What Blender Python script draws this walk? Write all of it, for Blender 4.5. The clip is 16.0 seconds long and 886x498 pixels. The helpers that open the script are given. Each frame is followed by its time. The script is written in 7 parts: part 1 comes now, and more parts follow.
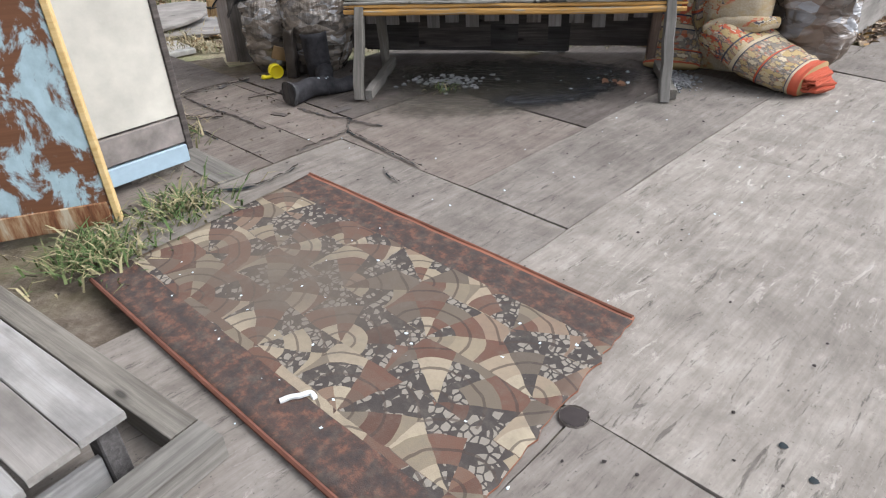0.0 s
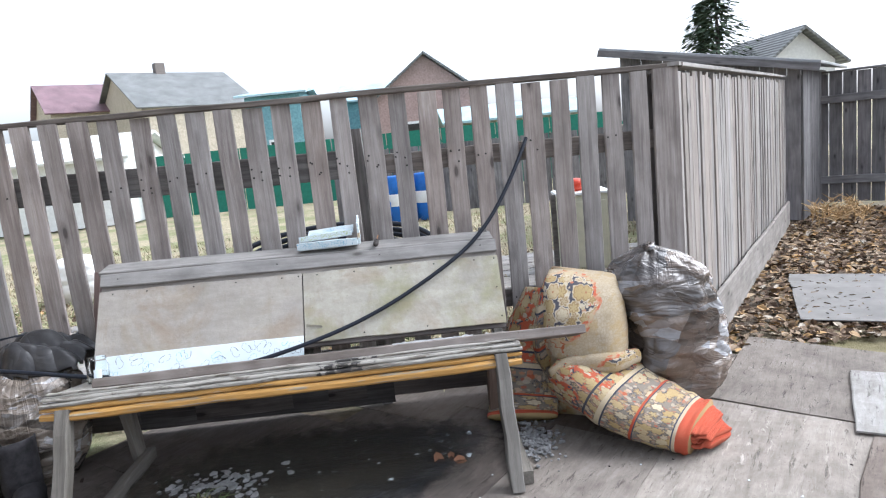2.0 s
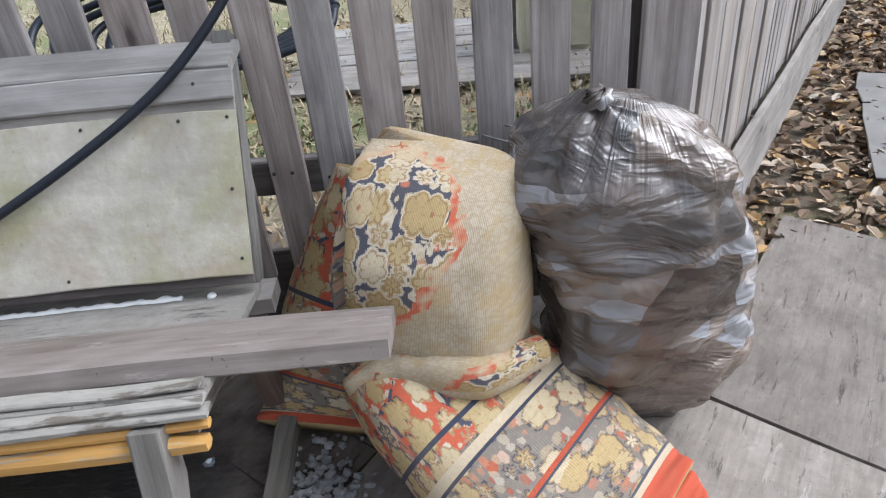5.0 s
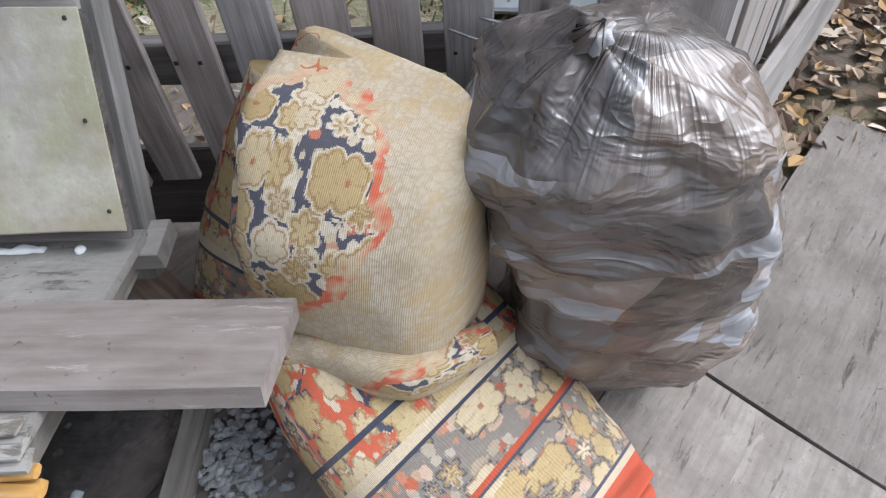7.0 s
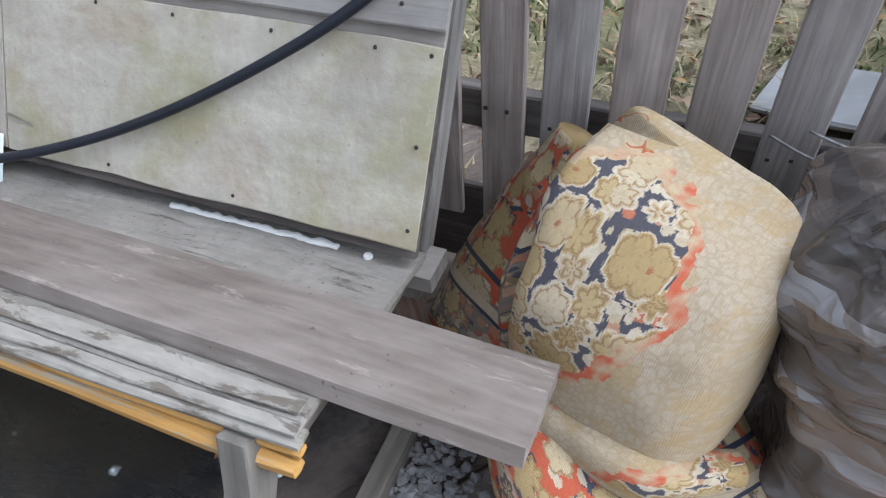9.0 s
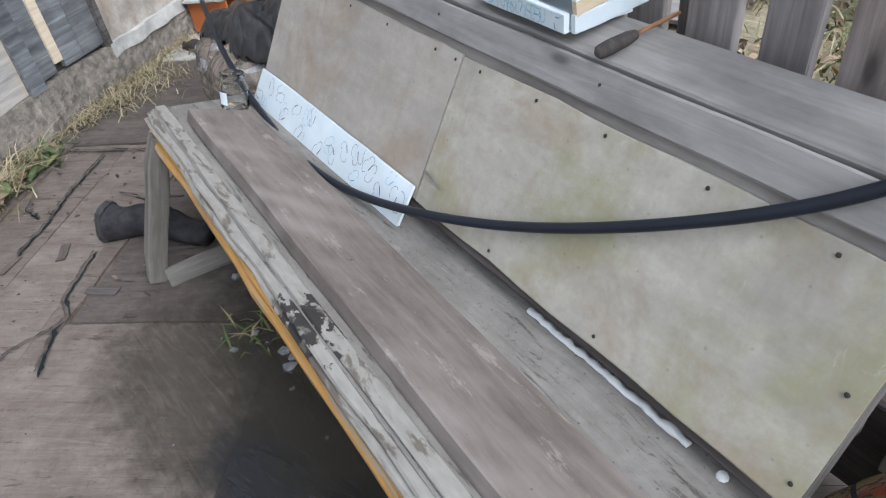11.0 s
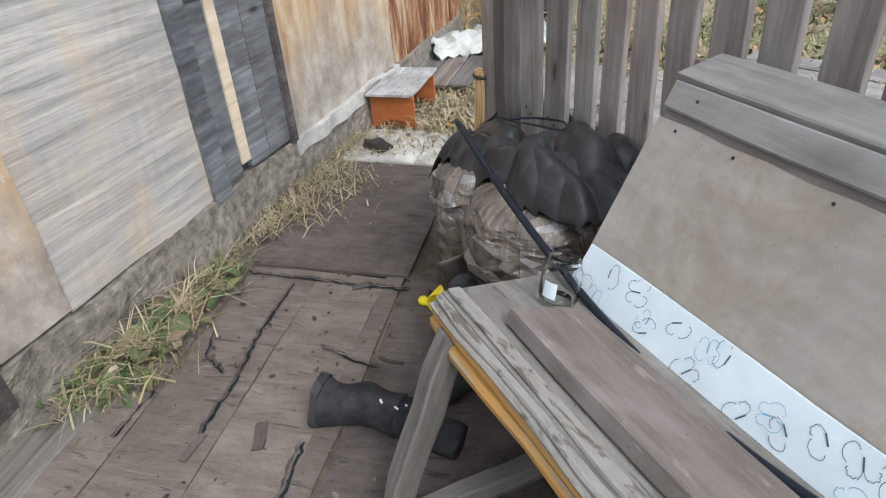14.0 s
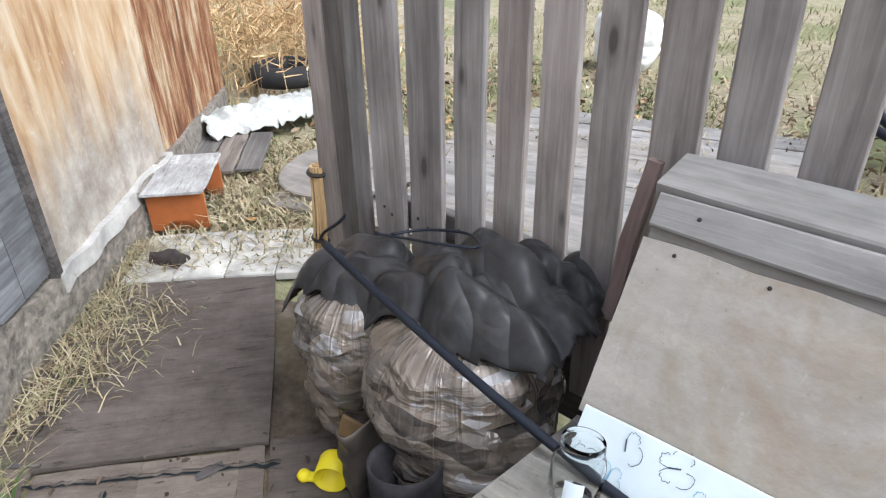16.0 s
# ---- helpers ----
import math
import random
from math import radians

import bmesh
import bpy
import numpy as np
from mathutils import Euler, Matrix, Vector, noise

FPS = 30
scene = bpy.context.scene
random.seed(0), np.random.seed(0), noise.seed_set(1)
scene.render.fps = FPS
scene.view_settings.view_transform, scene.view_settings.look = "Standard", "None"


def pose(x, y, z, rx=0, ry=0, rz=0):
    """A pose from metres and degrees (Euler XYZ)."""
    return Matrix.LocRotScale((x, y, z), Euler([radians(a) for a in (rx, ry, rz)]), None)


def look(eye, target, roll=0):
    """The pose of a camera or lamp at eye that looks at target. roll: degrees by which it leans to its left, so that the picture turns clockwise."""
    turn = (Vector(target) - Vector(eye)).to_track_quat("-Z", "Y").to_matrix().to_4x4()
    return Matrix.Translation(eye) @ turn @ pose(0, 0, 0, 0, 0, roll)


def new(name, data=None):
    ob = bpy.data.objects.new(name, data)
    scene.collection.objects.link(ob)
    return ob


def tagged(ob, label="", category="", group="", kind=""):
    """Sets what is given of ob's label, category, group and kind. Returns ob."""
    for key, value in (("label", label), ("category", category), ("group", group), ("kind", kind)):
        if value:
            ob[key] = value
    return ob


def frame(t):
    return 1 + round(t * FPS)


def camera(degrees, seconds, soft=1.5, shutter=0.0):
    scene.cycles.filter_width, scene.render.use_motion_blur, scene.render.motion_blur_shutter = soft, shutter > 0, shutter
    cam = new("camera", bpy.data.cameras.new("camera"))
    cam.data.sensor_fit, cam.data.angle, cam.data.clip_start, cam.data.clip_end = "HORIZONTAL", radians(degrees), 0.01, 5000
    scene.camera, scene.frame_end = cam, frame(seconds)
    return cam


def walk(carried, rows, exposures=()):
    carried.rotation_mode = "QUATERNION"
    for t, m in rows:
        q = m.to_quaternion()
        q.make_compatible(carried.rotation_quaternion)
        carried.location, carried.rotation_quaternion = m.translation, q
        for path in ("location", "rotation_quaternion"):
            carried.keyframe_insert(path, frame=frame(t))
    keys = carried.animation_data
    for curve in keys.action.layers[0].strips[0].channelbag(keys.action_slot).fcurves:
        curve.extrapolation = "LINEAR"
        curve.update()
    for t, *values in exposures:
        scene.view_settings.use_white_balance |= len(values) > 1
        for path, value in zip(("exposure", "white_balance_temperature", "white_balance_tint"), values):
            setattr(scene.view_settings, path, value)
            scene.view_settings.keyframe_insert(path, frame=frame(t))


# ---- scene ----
cam = camera(68.9, 16.0, 1.2)
PATH = [
    (0, (0.567, 0.295, 1.295), (0.325, 1.975, 0.237), -2.5),
    (0.5, (0.689, 0.64, 1.262), (0.653, 2.401, 0.316), -2.4),
    (0.7, (0.691, 0.79, 1.271), (0.69, 2.614, 0.451), -2.2),
    (1, (0.786, 0.966, 1.319), (0.769, 2.83, 0.594), -4.7),
    (1.5, (0.863, 1.326, 1.394), (0.96, 3.27, 0.931), -3.0),
    (2, (1.004, 1.621, 1.413), (1.119, 3.591, 1.086), -5.8),
    (2.5, (1.208, 1.908, 1.375), (1.098, 3.878, 1.048), -7.0),
    (3, (1.354, 2.291, 1.345), (1.334, 4.253, 0.957), -5.6),
    (3.5, (1.41, 2.579, 1.333), (1.334, 4.492, 0.752), -6.6),
    (4, (1.627, 2.896, 1.298), (1.532, 4.757, 0.572), -7.2),
    (4.5, (1.743, 3.18, 1.255), (1.739, 5.006, 0.439), -4.6),
    (5, (1.832, 3.439, 1.254), (1.852, 5.138, 0.2), -6.0),
    (5.2, (1.86, 3.512, 1.235), (1.916, 5.192, 0.151), -5.2),
    (7.3, (2.006, 3.89, 1.295), (1.887, 5.152, -0.252), -5.9),
    (7.5, (1.994, 3.889, 1.296), (1.848, 5.183, -0.222), -6.2),
    (8, (1.968, 3.892, 1.305), (1.743, 5.191, -0.199), -6.0),
    (8.5, (1.918, 3.892, 1.319), (1.525, 5.222, -0.123), -5.3),
    (9, (1.823, 3.873, 1.321), (1.23, 5.177, -0.076), -4.2),
    (9.5, (1.745, 3.887, 1.31), (0.931, 5.053, -0.096), -5.0),
    (10, (1.705, 3.993, 1.308), (0.675, 4.974, -0.098), -3.9),
    (10.2, (1.686, 4.024, 1.314), (0.563, 4.883, -0.101), -4.9),
    (12.3, (1.457, 3.906, 1.492), (-0.071, 4.759, 0.523), -4.0),
    (12.5, (1.418, 3.843, 1.491), (-0.105, 4.729, 0.544), -4.5),
    (13, (1.25, 3.743, 1.464), (-0.342, 4.488, 0.51), -1.6),
    (13.5, (0.905, 3.77, 1.424), (-0.725, 4.361, 0.426), -6.6),
    (14, (0.579, 3.751, 1.409), (-0.981, 4.423, 0.353), -4.5),
    (14.5, (0.277, 3.701, 1.427), (-1.163, 4.626, 0.392), -1.1),
    (15, (0.037, 3.766, 1.406), (-1.356, 4.818, 0.43), -3.1),
    (15.5, (-0.062, 3.801, 1.403), (-1.392, 4.944, 0.442), -2.2),
    (16, (-0.049, 3.745, 1.411), (-1.227, 5.048, 0.455), -1.2),
]
walk(cam, [(t, look(eye, target, roll)) for t, eye, target, roll in PATH], [(0, 1.17, 6000, 10), (1, 1.18, 5890, 10), (1.5, 1.44, 5800, 10), (2, 1.5, 5780, 10), (2.6, 1.38, 5850, 10), (5, 1.22, 5780, 10), (9, 1.22, 5680, 10), (12.5, 0.87, 5900, 10), (14, 0.95, 5980, 10), (16, 1.35, 5900, 10)])
# ---- sky and light: overcast day ----
world = bpy.data.worlds.new("overcast_sky")
scene.world = world
world.use_nodes = True
wn = world.node_tree
sky = wn.nodes.new("ShaderNodeTexSky")
sky.sky_type, sky.sun_disc = "NISHITA", False
sky.sun_elevation, sky.sun_rotation = radians(46), radians(80)
sky.air_density, sky.dust_density, sky.ozone_density = 1.0, 4.0, 1.0
cloud = wn.nodes.new("ShaderNodeHueSaturation")
cloud.inputs["Saturation"].default_value = 0.22
cloud.inputs["Value"].default_value = 1.0
wn.links.new(sky.outputs[0], cloud.inputs["Color"])
wn.links.new(cloud.outputs[0], wn.nodes["Background"].inputs["Color"])
wn.nodes["Background"].inputs["Strength"].default_value = 0.15
sun = new("sun", bpy.data.lights.new("sun", "SUN"))
sun.data.energy, sun.data.angle, sun.data.color = 0.8, radians(50), (1.0, 0.99, 0.97)
sun.matrix_world = look((0, 0, 10), (-8.0, -1.5, 1.5))


# ---- materials ----
class Nodes:
    """Short hand for building node materials."""

    def __init__(self, name, rough=0.8, metal=0.0):
        self.mat = bpy.data.materials.new(name)
        self.mat.use_nodes = True
        self.t = self.mat.node_tree
        self.b = self.t.nodes["Principled BSDF"]
        self.b.inputs["Roughness"].default_value = rough
        self.b.inputs["Metallic"].default_value = metal
        self.b.inputs["Specular IOR Level"].default_value = 0.22

    def n(self, kind, ins=None, **props):
        nd = self.t.nodes.new("ShaderNode" + kind)
        for k, v in props.items():
            if k == "op":
                nd.operation = v
            elif k == "feature":
                nd.feature = v
            elif k == "dist":
                nd.distance = v
            elif k == "blend":
                nd.blend_type = v
        for k, v in (ins or {}).items():
            if isinstance(v, bpy.types.NodeSocket):
                self.t.links.new(v, nd.inputs[k])
            else:
                nd.inputs[k].default_value = v
        return nd

    def coord(self, which="Object"):
        return self.n("TexCoord").outputs[which]

    def scaled(self, vec, sx, sy, sz, shift=True):
        mp = self.n("Mapping", {"Vector": vec, "Scale": (sx, sy, sz)})
        if shift:
            info = self.n("ObjectInfo")
            mul = self.n("VectorMath", {0: (37.0, 19.0, 53.0)}, op="SCALE")
            self.t.links.new(info.outputs["Random"], mul.inputs["Scale"])
            self.t.links.new(mul.outputs[0], mp.inputs["Location"])
        return mp.outputs[0]

    def noise(self, vec, scale, detail=4.0, rough=0.55, warp=0.0):
        return self.n("TexNoise", {"Vector": vec, "Scale": scale, "Detail": detail, "Roughness": rough, "Distortion": warp}).outputs["Fac"]

    def voronoi(self, vec, scale, out="Distance", feature="F1", rnd=1.0):
        return self.n("TexVoronoi", {"Vector": vec, "Scale": scale, "Randomness": rnd}, feature=feature).outputs[out]

    def ramp(self, fac, *stops):
        nd = self.n("ValToRGB", {"Fac": fac})
        el = nd.color_ramp.elements
        while len(el) > 1:
            el.remove(el[0])
        for k, (p, c) in enumerate(stops):
            e = el[0] if k == 0 else el.new(p)
            e.position = p
            e.color = (c, c, c, 1) if isinstance(c, (int, float)) else (*c, 1)
        return nd.outputs["Color"]

    def math(self, op, a, b=0.0, c=0.0):
        return self.n("Math", {0: a, 1: b, 2: c}, op=op).outputs[0]

    def mix(self, fac, a, b, blend="MIX"):
        a = (*a, 1) if isinstance(a, tuple) else a
        b = (*b, 1) if isinstance(b, tuple) else b
        return self.n("MixRGB", {"Fac": fac, "Color1": a, "Color2": b}, blend=blend).outputs[0]

    def out(self, color, height=None, bump=0.3, dist=0.01, rough=None):
        if isinstance(color, tuple):
            color = (*color, 1)
            self.b.inputs["Base Color"].default_value = color
        else:
            self.t.links.new(color, self.b.inputs["Base Color"])
        if height is not None:
            bp = self.n("Bump", {"Height": height, "Strength": bump, "Distance": dist})
            self.t.links.new(bp.outputs[0], self.b.inputs["Normal"])
        if rough is not None:
            self.t.links.new(rough, self.b.inputs["Roughness"])
        return self.mat


def wood(name, dark, mid, light, fine=1.0, tint=0.25, knots=True, rough=0.85, stain=0.45, bump=0.5):
    """Weathered timber; the grain runs along local x."""
    k = Nodes(name, rough)
    o = k.coord()
    g = k.noise(k.scaled(o, 2.2, 55 * fine, 55 * fine), 1.0, 6, 0.65, 0.6)
    g2 = k.noise(k.scaled(o, 1.1, 14, 14), 1.0, 3, 0.5, 1.2)
    col = k.ramp(k.math("MULTIPLY_ADD", g, 0.65, k.math("MULTIPLY", g2, 0.4)), (0.33, dark), (0.52, mid), (0.74, light))
    big = k.noise(k.scaled(o, 1.6, 3.0, 3.0), 2.0, 5, 0.6)
    col = k.mix(k.math("MULTIPLY", k.ramp(big, (0.42, 0.0), (0.68, 1.0)), stain), col, tuple(c * 0.5 for c in dark))
    rnd = k.n("ObjectInfo").outputs["Random"]
    shade = k.math("MULTIPLY_ADD", rnd, tint * 2, 1.0 - tint)
    hsv = k.n("HueSaturation", {"Color": col, "Value": shade, "Saturation": k.math("MULTIPLY_ADD", k.math("FRACT", k.math("MULTIPLY", rnd, 7.3)), 0.7, 0.65)})
    col = hsv.outputs[0]
    h = k.math("MULTIPLY_ADD", g2, 0.5, g)
    if knots:
        kn = k.voronoi(k.scaled(o, 3.2, 9.0, 9.0), 1.0)
        spot = k.ramp(kn, (0.07, 1.0), (0.12, 0.35), (0.22, 0.0))
        col = k.mix(k.math("MULTIPLY", spot, 0.8), col, tuple(c * 0.3 for c in dark))
        h = k.math("SUBTRACT", h, k.math("MULTIPLY", spot, 0.4))
    return k.out(col, h, bump, 0.006)


def plain(name, color, rough=0.7, metal=0.0, spots=0.25, scale=12.0, bump=0.15, dist=0.004):
    k = Nodes(name, rough, metal)
    o = k.scaled(k.coord(), 1, 1, 1)
    a = k.noise(o, scale, 6, 0.6)
    b = k.noise(o, scale * 0.2, 4, 0.6)
    c = k.mix(k.ramp(a, (0.35, 0.0), (0.7, 1.0)), tuple(x * (1 - spots) for x in color), tuple(min(1, x * (1 + spots * 0.5)) for x in color))
    c = k.mix(k.math("MULTIPLY", k.ramp(b, (0.45, 0.0), (0.7, 1.0)), spots), c, tuple(x * 0.45 for x in color))
    return k.out(c, a, bump, dist)


M = {}
M["picket"] = wood("weathered_picket", (0.175, 0.148, 0.137), (0.315, 0.277, 0.255), (0.465, 0.425, 0.40), 1.0, 0.16)
M["rail"] = wood("weathered_rail", (0.08, 0.07, 0.064), (0.17, 0.15, 0.135), (0.28, 0.255, 0.235))
M["slat"] = wood("grey_slat", (0.195, 0.172, 0.156), (0.262, 0.236, 0.215), (0.33, 0.302, 0.28), 0.7, 0.15, True, 0.85, 0.35)
M["grey"] = wood("silver_grey_board", (0.20, 0.182, 0.165), (0.265, 0.245, 0.225), (0.345, 0.323, 0.30), 0.7, 0.10, True, 0.85, 0.65, 0.35)


def rough_sawn():
    """Thick plank with faint slanting saw marks, scuffs and brown stains."""
    k = Nodes("rough_sawn_plank", 0.85)
    o = k.coord()
    g = k.noise(k.scaled(o, 2.0, 26.0, 26.0), 1.0, 6, 0.62, 0.8)
    blot = k.noise(k.scaled(o, 1.0, 2.5, 2.5), 3.0, 8, 0.7)
    col = k.ramp(k.math("MULTIPLY_ADD", g, 0.45, k.math("MULTIPLY", blot, 0.55)), (0.36, (0.105, 0.085, 0.073)), (0.5, (0.165, 0.14, 0.123)), (0.66, (0.235, 0.205, 0.184)))
    saw = k.n("TexWave", {"Vector": k.n("Mapping", {"Vector": o, "Rotation": (0, 0, 0.9)}).outputs[0], "Scale": 3.2, "Distortion": 2.2, "Detail": 3.0}).outputs["Fac"]
    where = k.ramp(k.noise(o, 2.2, 4, 0.6), (0.45, 0.0), (0.65, 1.0))
    col = k.mix(k.math("MULTIPLY", k.math("MULTIPLY", saw, where), 0.4), col, (0.30, 0.268, 0.245))
    scuff = k.ramp(k.noise(k.scaled(o, 3.0, 12.0, 12.0), 2.0, 8, 0.75), (0.59, 0.0), (0.64, 1.0))
    col = k.mix(k.math("MULTIPLY", scuff, 0.5), col, (0.34, 0.305, 0.275))
    pits = k.ramp(k.noise(o, 45.0, 4, 0.7), (0.66, 0.0), (0.72, 1.0))
    col = k.mix(k.math("MULTIPLY", pits, 0.6), col, (0.05, 0.042, 0.036))
    return k.out(col, k.math("SUBTRACT", k.math("ADD", g, k.math("MULTIPLY", saw, 0.2)), pits), 0.5, 0.004)


M["plank"] = rough_sawn()
M["leg"] = wood("grey_leg_wood", (0.09, 0.083, 0.072), (0.165, 0.152, 0.135), (0.25, 0.232, 0.208), 1.0, 0.1)
M["dark"] = wood("dark_old_wood", (0.035, 0.03, 0.028), (0.075, 0.065, 0.06), (0.14, 0.125, 0.115), 1.0, 0.2)
M["farwood"] = wood("far_fence_wood", (0.10, 0.095, 0.095), (0.17, 0.16, 0.16), (0.26, 0.25, 0.245), 0.6, 0.2)
M["doorwood"] = wood("grey_black_door_board", (0.05, 0.052, 0.055), (0.13, 0.135, 0.14), (0.26, 0.265, 0.27), 0.7, 0.15, True, 0.85, 0.6)
M["fresh"] = wood("fresh_pine_strip", (0.42, 0.31, 0.18), (0.55, 0.43, 0.27), (0.64, 0.52, 0.35), 0.8, 0.05, False, 0.7, 0.1)
M["brown"] = plain("brown_painted_wood", (0.36, 0.115, 0.035), 0.5, 0, 0.2, 9)
M["brace"] = wood("damp_brown_wood", (0.075, 0.048, 0.036), (0.14, 0.095, 0.072), (0.21, 0.155, 0.12))
M["redwood"] = wood("reddish_offcut", (0.19, 0.105, 0.085), (0.32, 0.19, 0.155), (0.42, 0.28, 0.24))


def plywood(name, dark, mid, light, chips=0.5, rough=0.9):
    """Weathered plywood sheet lying flat: faint flame grain, flaked veneer, trodden dirt and damp."""
    k = Nodes(name, rough)
    o = k.coord()
    v = k.scaled(o, 1.0, 1.0, 1.0)
    fl = k.noise(k.scaled(o, 0.8, 5.0, 5.0), 2.0, 6, 0.65, 2.2)
    fine = k.noise(k.scaled(o, 7.0, 60.0, 40.0), 1.0, 5, 0.65, 0.6)
    mott = k.noise(v, 9.0, 8, 0.7)
    mixv = k.math("ADD", k.math("MULTIPLY", fine, 0.22), k.math("ADD", k.math("MULTIPLY", fl, 0.38), k.math("MULTIPLY", mott, 0.4)))
    col = k.ramp(mixv, (0.36, dark), (0.50, mid), (0.66, light))
    chip = k.noise(k.scaled(o, 6.0, 22.0, 10.0), 1.0, 7, 0.72, 0.8)
    where = k.ramp(k.noise(v, 1.7, 4, 0.6), (0.42, 0.0), (0.6, 1.0))
    cm = k.math("MULTIPLY", k.ramp(chip, (0.58, 0.0), (0.63, 1.0)), where)
    col = k.mix(k.math("MULTIPLY", cm, chips), col, tuple(min(1, c * 1.35) for c in light))
    pit = k.ramp(k.noise(k.scaled(o, 5.0, 30.0, 10.0), 1.3, 7, 0.75, 0.5), (0.585, 0.0), (0.64, 1.0))
    col = k.mix(k.math("MULTIPLY", pit, 0.7), col, tuple(c * 0.45 for c in dark))
    dirt = k.ramp(k.noise(v, 2.3, 9, 0.72, 0.6), (0.46, 0.0), (0.70, 1.0))
    col = k.mix(k.math("MULTIPLY", dirt, 0.6), col, tuple(c * 0.6 for c in dark))
    scratch = k.ramp(k.noise(k.scaled(o, 3.0, 34.0, 12.0), 2.4, 8, 0.8, 1.4), (0.60, 0.0), (0.66, 1.0))
    col = k.mix(k.math("MULTIPLY", scratch, 0.45), col, tuple(min(1, c * 1.25) for c in light))
    grit = k.ramp(k.noise(v, 70.0, 4, 0.8), (0.60, 0.0), (0.68, 1.0))
    col = k.mix(k.math("MULTIPLY", grit, 0.5), col, tuple(c * 0.5 for c in dark))
    specks = k.ramp(k.voronoi(v, 30.0), (0.05, 1.0), (0.09, 0.0))
    col = k.mix(k.math("MULTIPLY", specks, 0.5), col, (0.03, 0.026, 0.022))
    rnd = k.n("ObjectInfo").outputs["Random"]
    hsv = k.n("HueSaturation", {"Color": col, "Value": k.math("MULTIPLY_ADD", rnd, 0.25, 0.87), "Saturation": 0.9})
    h = k.math("ADD", k.math("MULTIPLY", mott, 0.5), k.math("SUBTRACT", k.math("ADD", fine, k.math("MULTIPLY", cm, 0.5)), pit))
    return k.out(hsv.outputs[0], h, 0.5, 0.006)


M["ply"] = plywood("weathered_floor_plywood", (0.125, 0.104, 0.087), (0.182, 0.156, 0.132), (0.245, 0.215, 0.187))
M["plyl"] = plywood("pale_flame_grained_plywood", (0.165, 0.140, 0.116), (0.24, 0.208, 0.175), (0.325, 0.288, 0.248), 0.8)
M["plym"] = plywood("trodden_brown_plywood", (0.100, 0.077, 0.062), (0.148, 0.119, 0.098), (0.20, 0.168, 0.143), 0.25)
# Darker plywood copy; under the bench its tone includes painted shade.
M["plyd"] = plywood("dark_trodden_shaded_plywood", (0.068, 0.053, 0.044), (0.105, 0.086, 0.073), (0.155, 0.130, 0.112), 0.2)
M["seat"] = plywood("dirty_seat_sheet", (0.155, 0.14, 0.12), (0.215, 0.20, 0.176), (0.285, 0.268, 0.24), 0.3)
M["plyw"] = plywood("pale_flaking_sheet", (0.19, 0.175, 0.157), (0.265, 0.25, 0.23), (0.36, 0.345, 0.325), 0.5)


def bench_panel(name, mossy, tone):
    k = Nodes(name, 0.75)
    o = k.scaled(k.coord(), 1, 1, 1)
    a = k.noise(k.scaled(k.coord(), 1.0, 4.0, 1.0), 3.0, 6, 0.6)
    col = k.ramp(a, (0.3, tuple(c * 0.80 for c in tone)), (0.55, tone), (0.75, tuple(c * 1.16 for c in tone)))
    moss = k.ramp(k.noise(o, 4.5, 6, 0.65), (0.48, 0.0), (0.66, 1.0))
    col = k.mix(k.math("MULTIPLY", moss, mossy), col, (0.25, 0.245, 0.11))
    grime = k.ramp(k.noise(o, 2.1, 7, 0.65, 0.6), (0.52, 0.0), (0.76, 1.0))
    col = k.mix(k.math("MULTIPLY", grime, 0.65), col, (0.15, 0.135, 0.115))
    fine = k.noise(o, 34.0, 8, 0.75)
    col = k.mix(k.math("MULTIPLY", k.ramp(fine, (0.42, 0.0), (0.68, 1.0)), 0.36), col, (0.235, 0.21, 0.172))
    drip = k.ramp(k.noise(k.scaled(k.coord(), 16.0, 1.2, 1.0), 1.4, 6, 0.7), (0.54, 0.0), (0.74, 1.0))
    col = k.mix(k.math("MULTIPLY", drip, 0.3), col, (0.25, 0.215, 0.15))
    scuff = k.ramp(k.noise(k.scaled(k.coord(), 14.0, 5.0, 1.0), 2.0, 8, 0.78, 0.6), (0.60, 0.0), (0.65, 1.0))
    col = k.mix(k.math("MULTIPLY", scuff, 0.4), col, (0.44, 0.415, 0.355))
    rusty = k.ramp(k.noise(o, 3.1, 6, 0.7, 0.8), (0.51, 0.0), (0.66, 1.0))
    col = k.mix(k.math("MULTIPLY", rusty, 0.42), col, (0.24, 0.165, 0.10))
    sp = k.ramp(k.voronoi(o, 26.0), (0.05, 1.0), (0.09, 0.0))
    col = k.mix(k.math("MULTIPLY", sp, 0.3), col, (0.12, 0.10, 0.08))
    return k.out(col, k.math("ADD", k.noise(o, 60, 4, 0.6), k.noise(o, 8, 6, 0.7)), 0.3, 0.004)


M["panel"] = bench_panel("mossy_stained_fibreboard", 0.6, (0.41, 0.385, 0.328))
M["panel_grey"] = bench_panel("grey_stained_fibreboard", 0.12, (0.362, 0.332, 0.296))


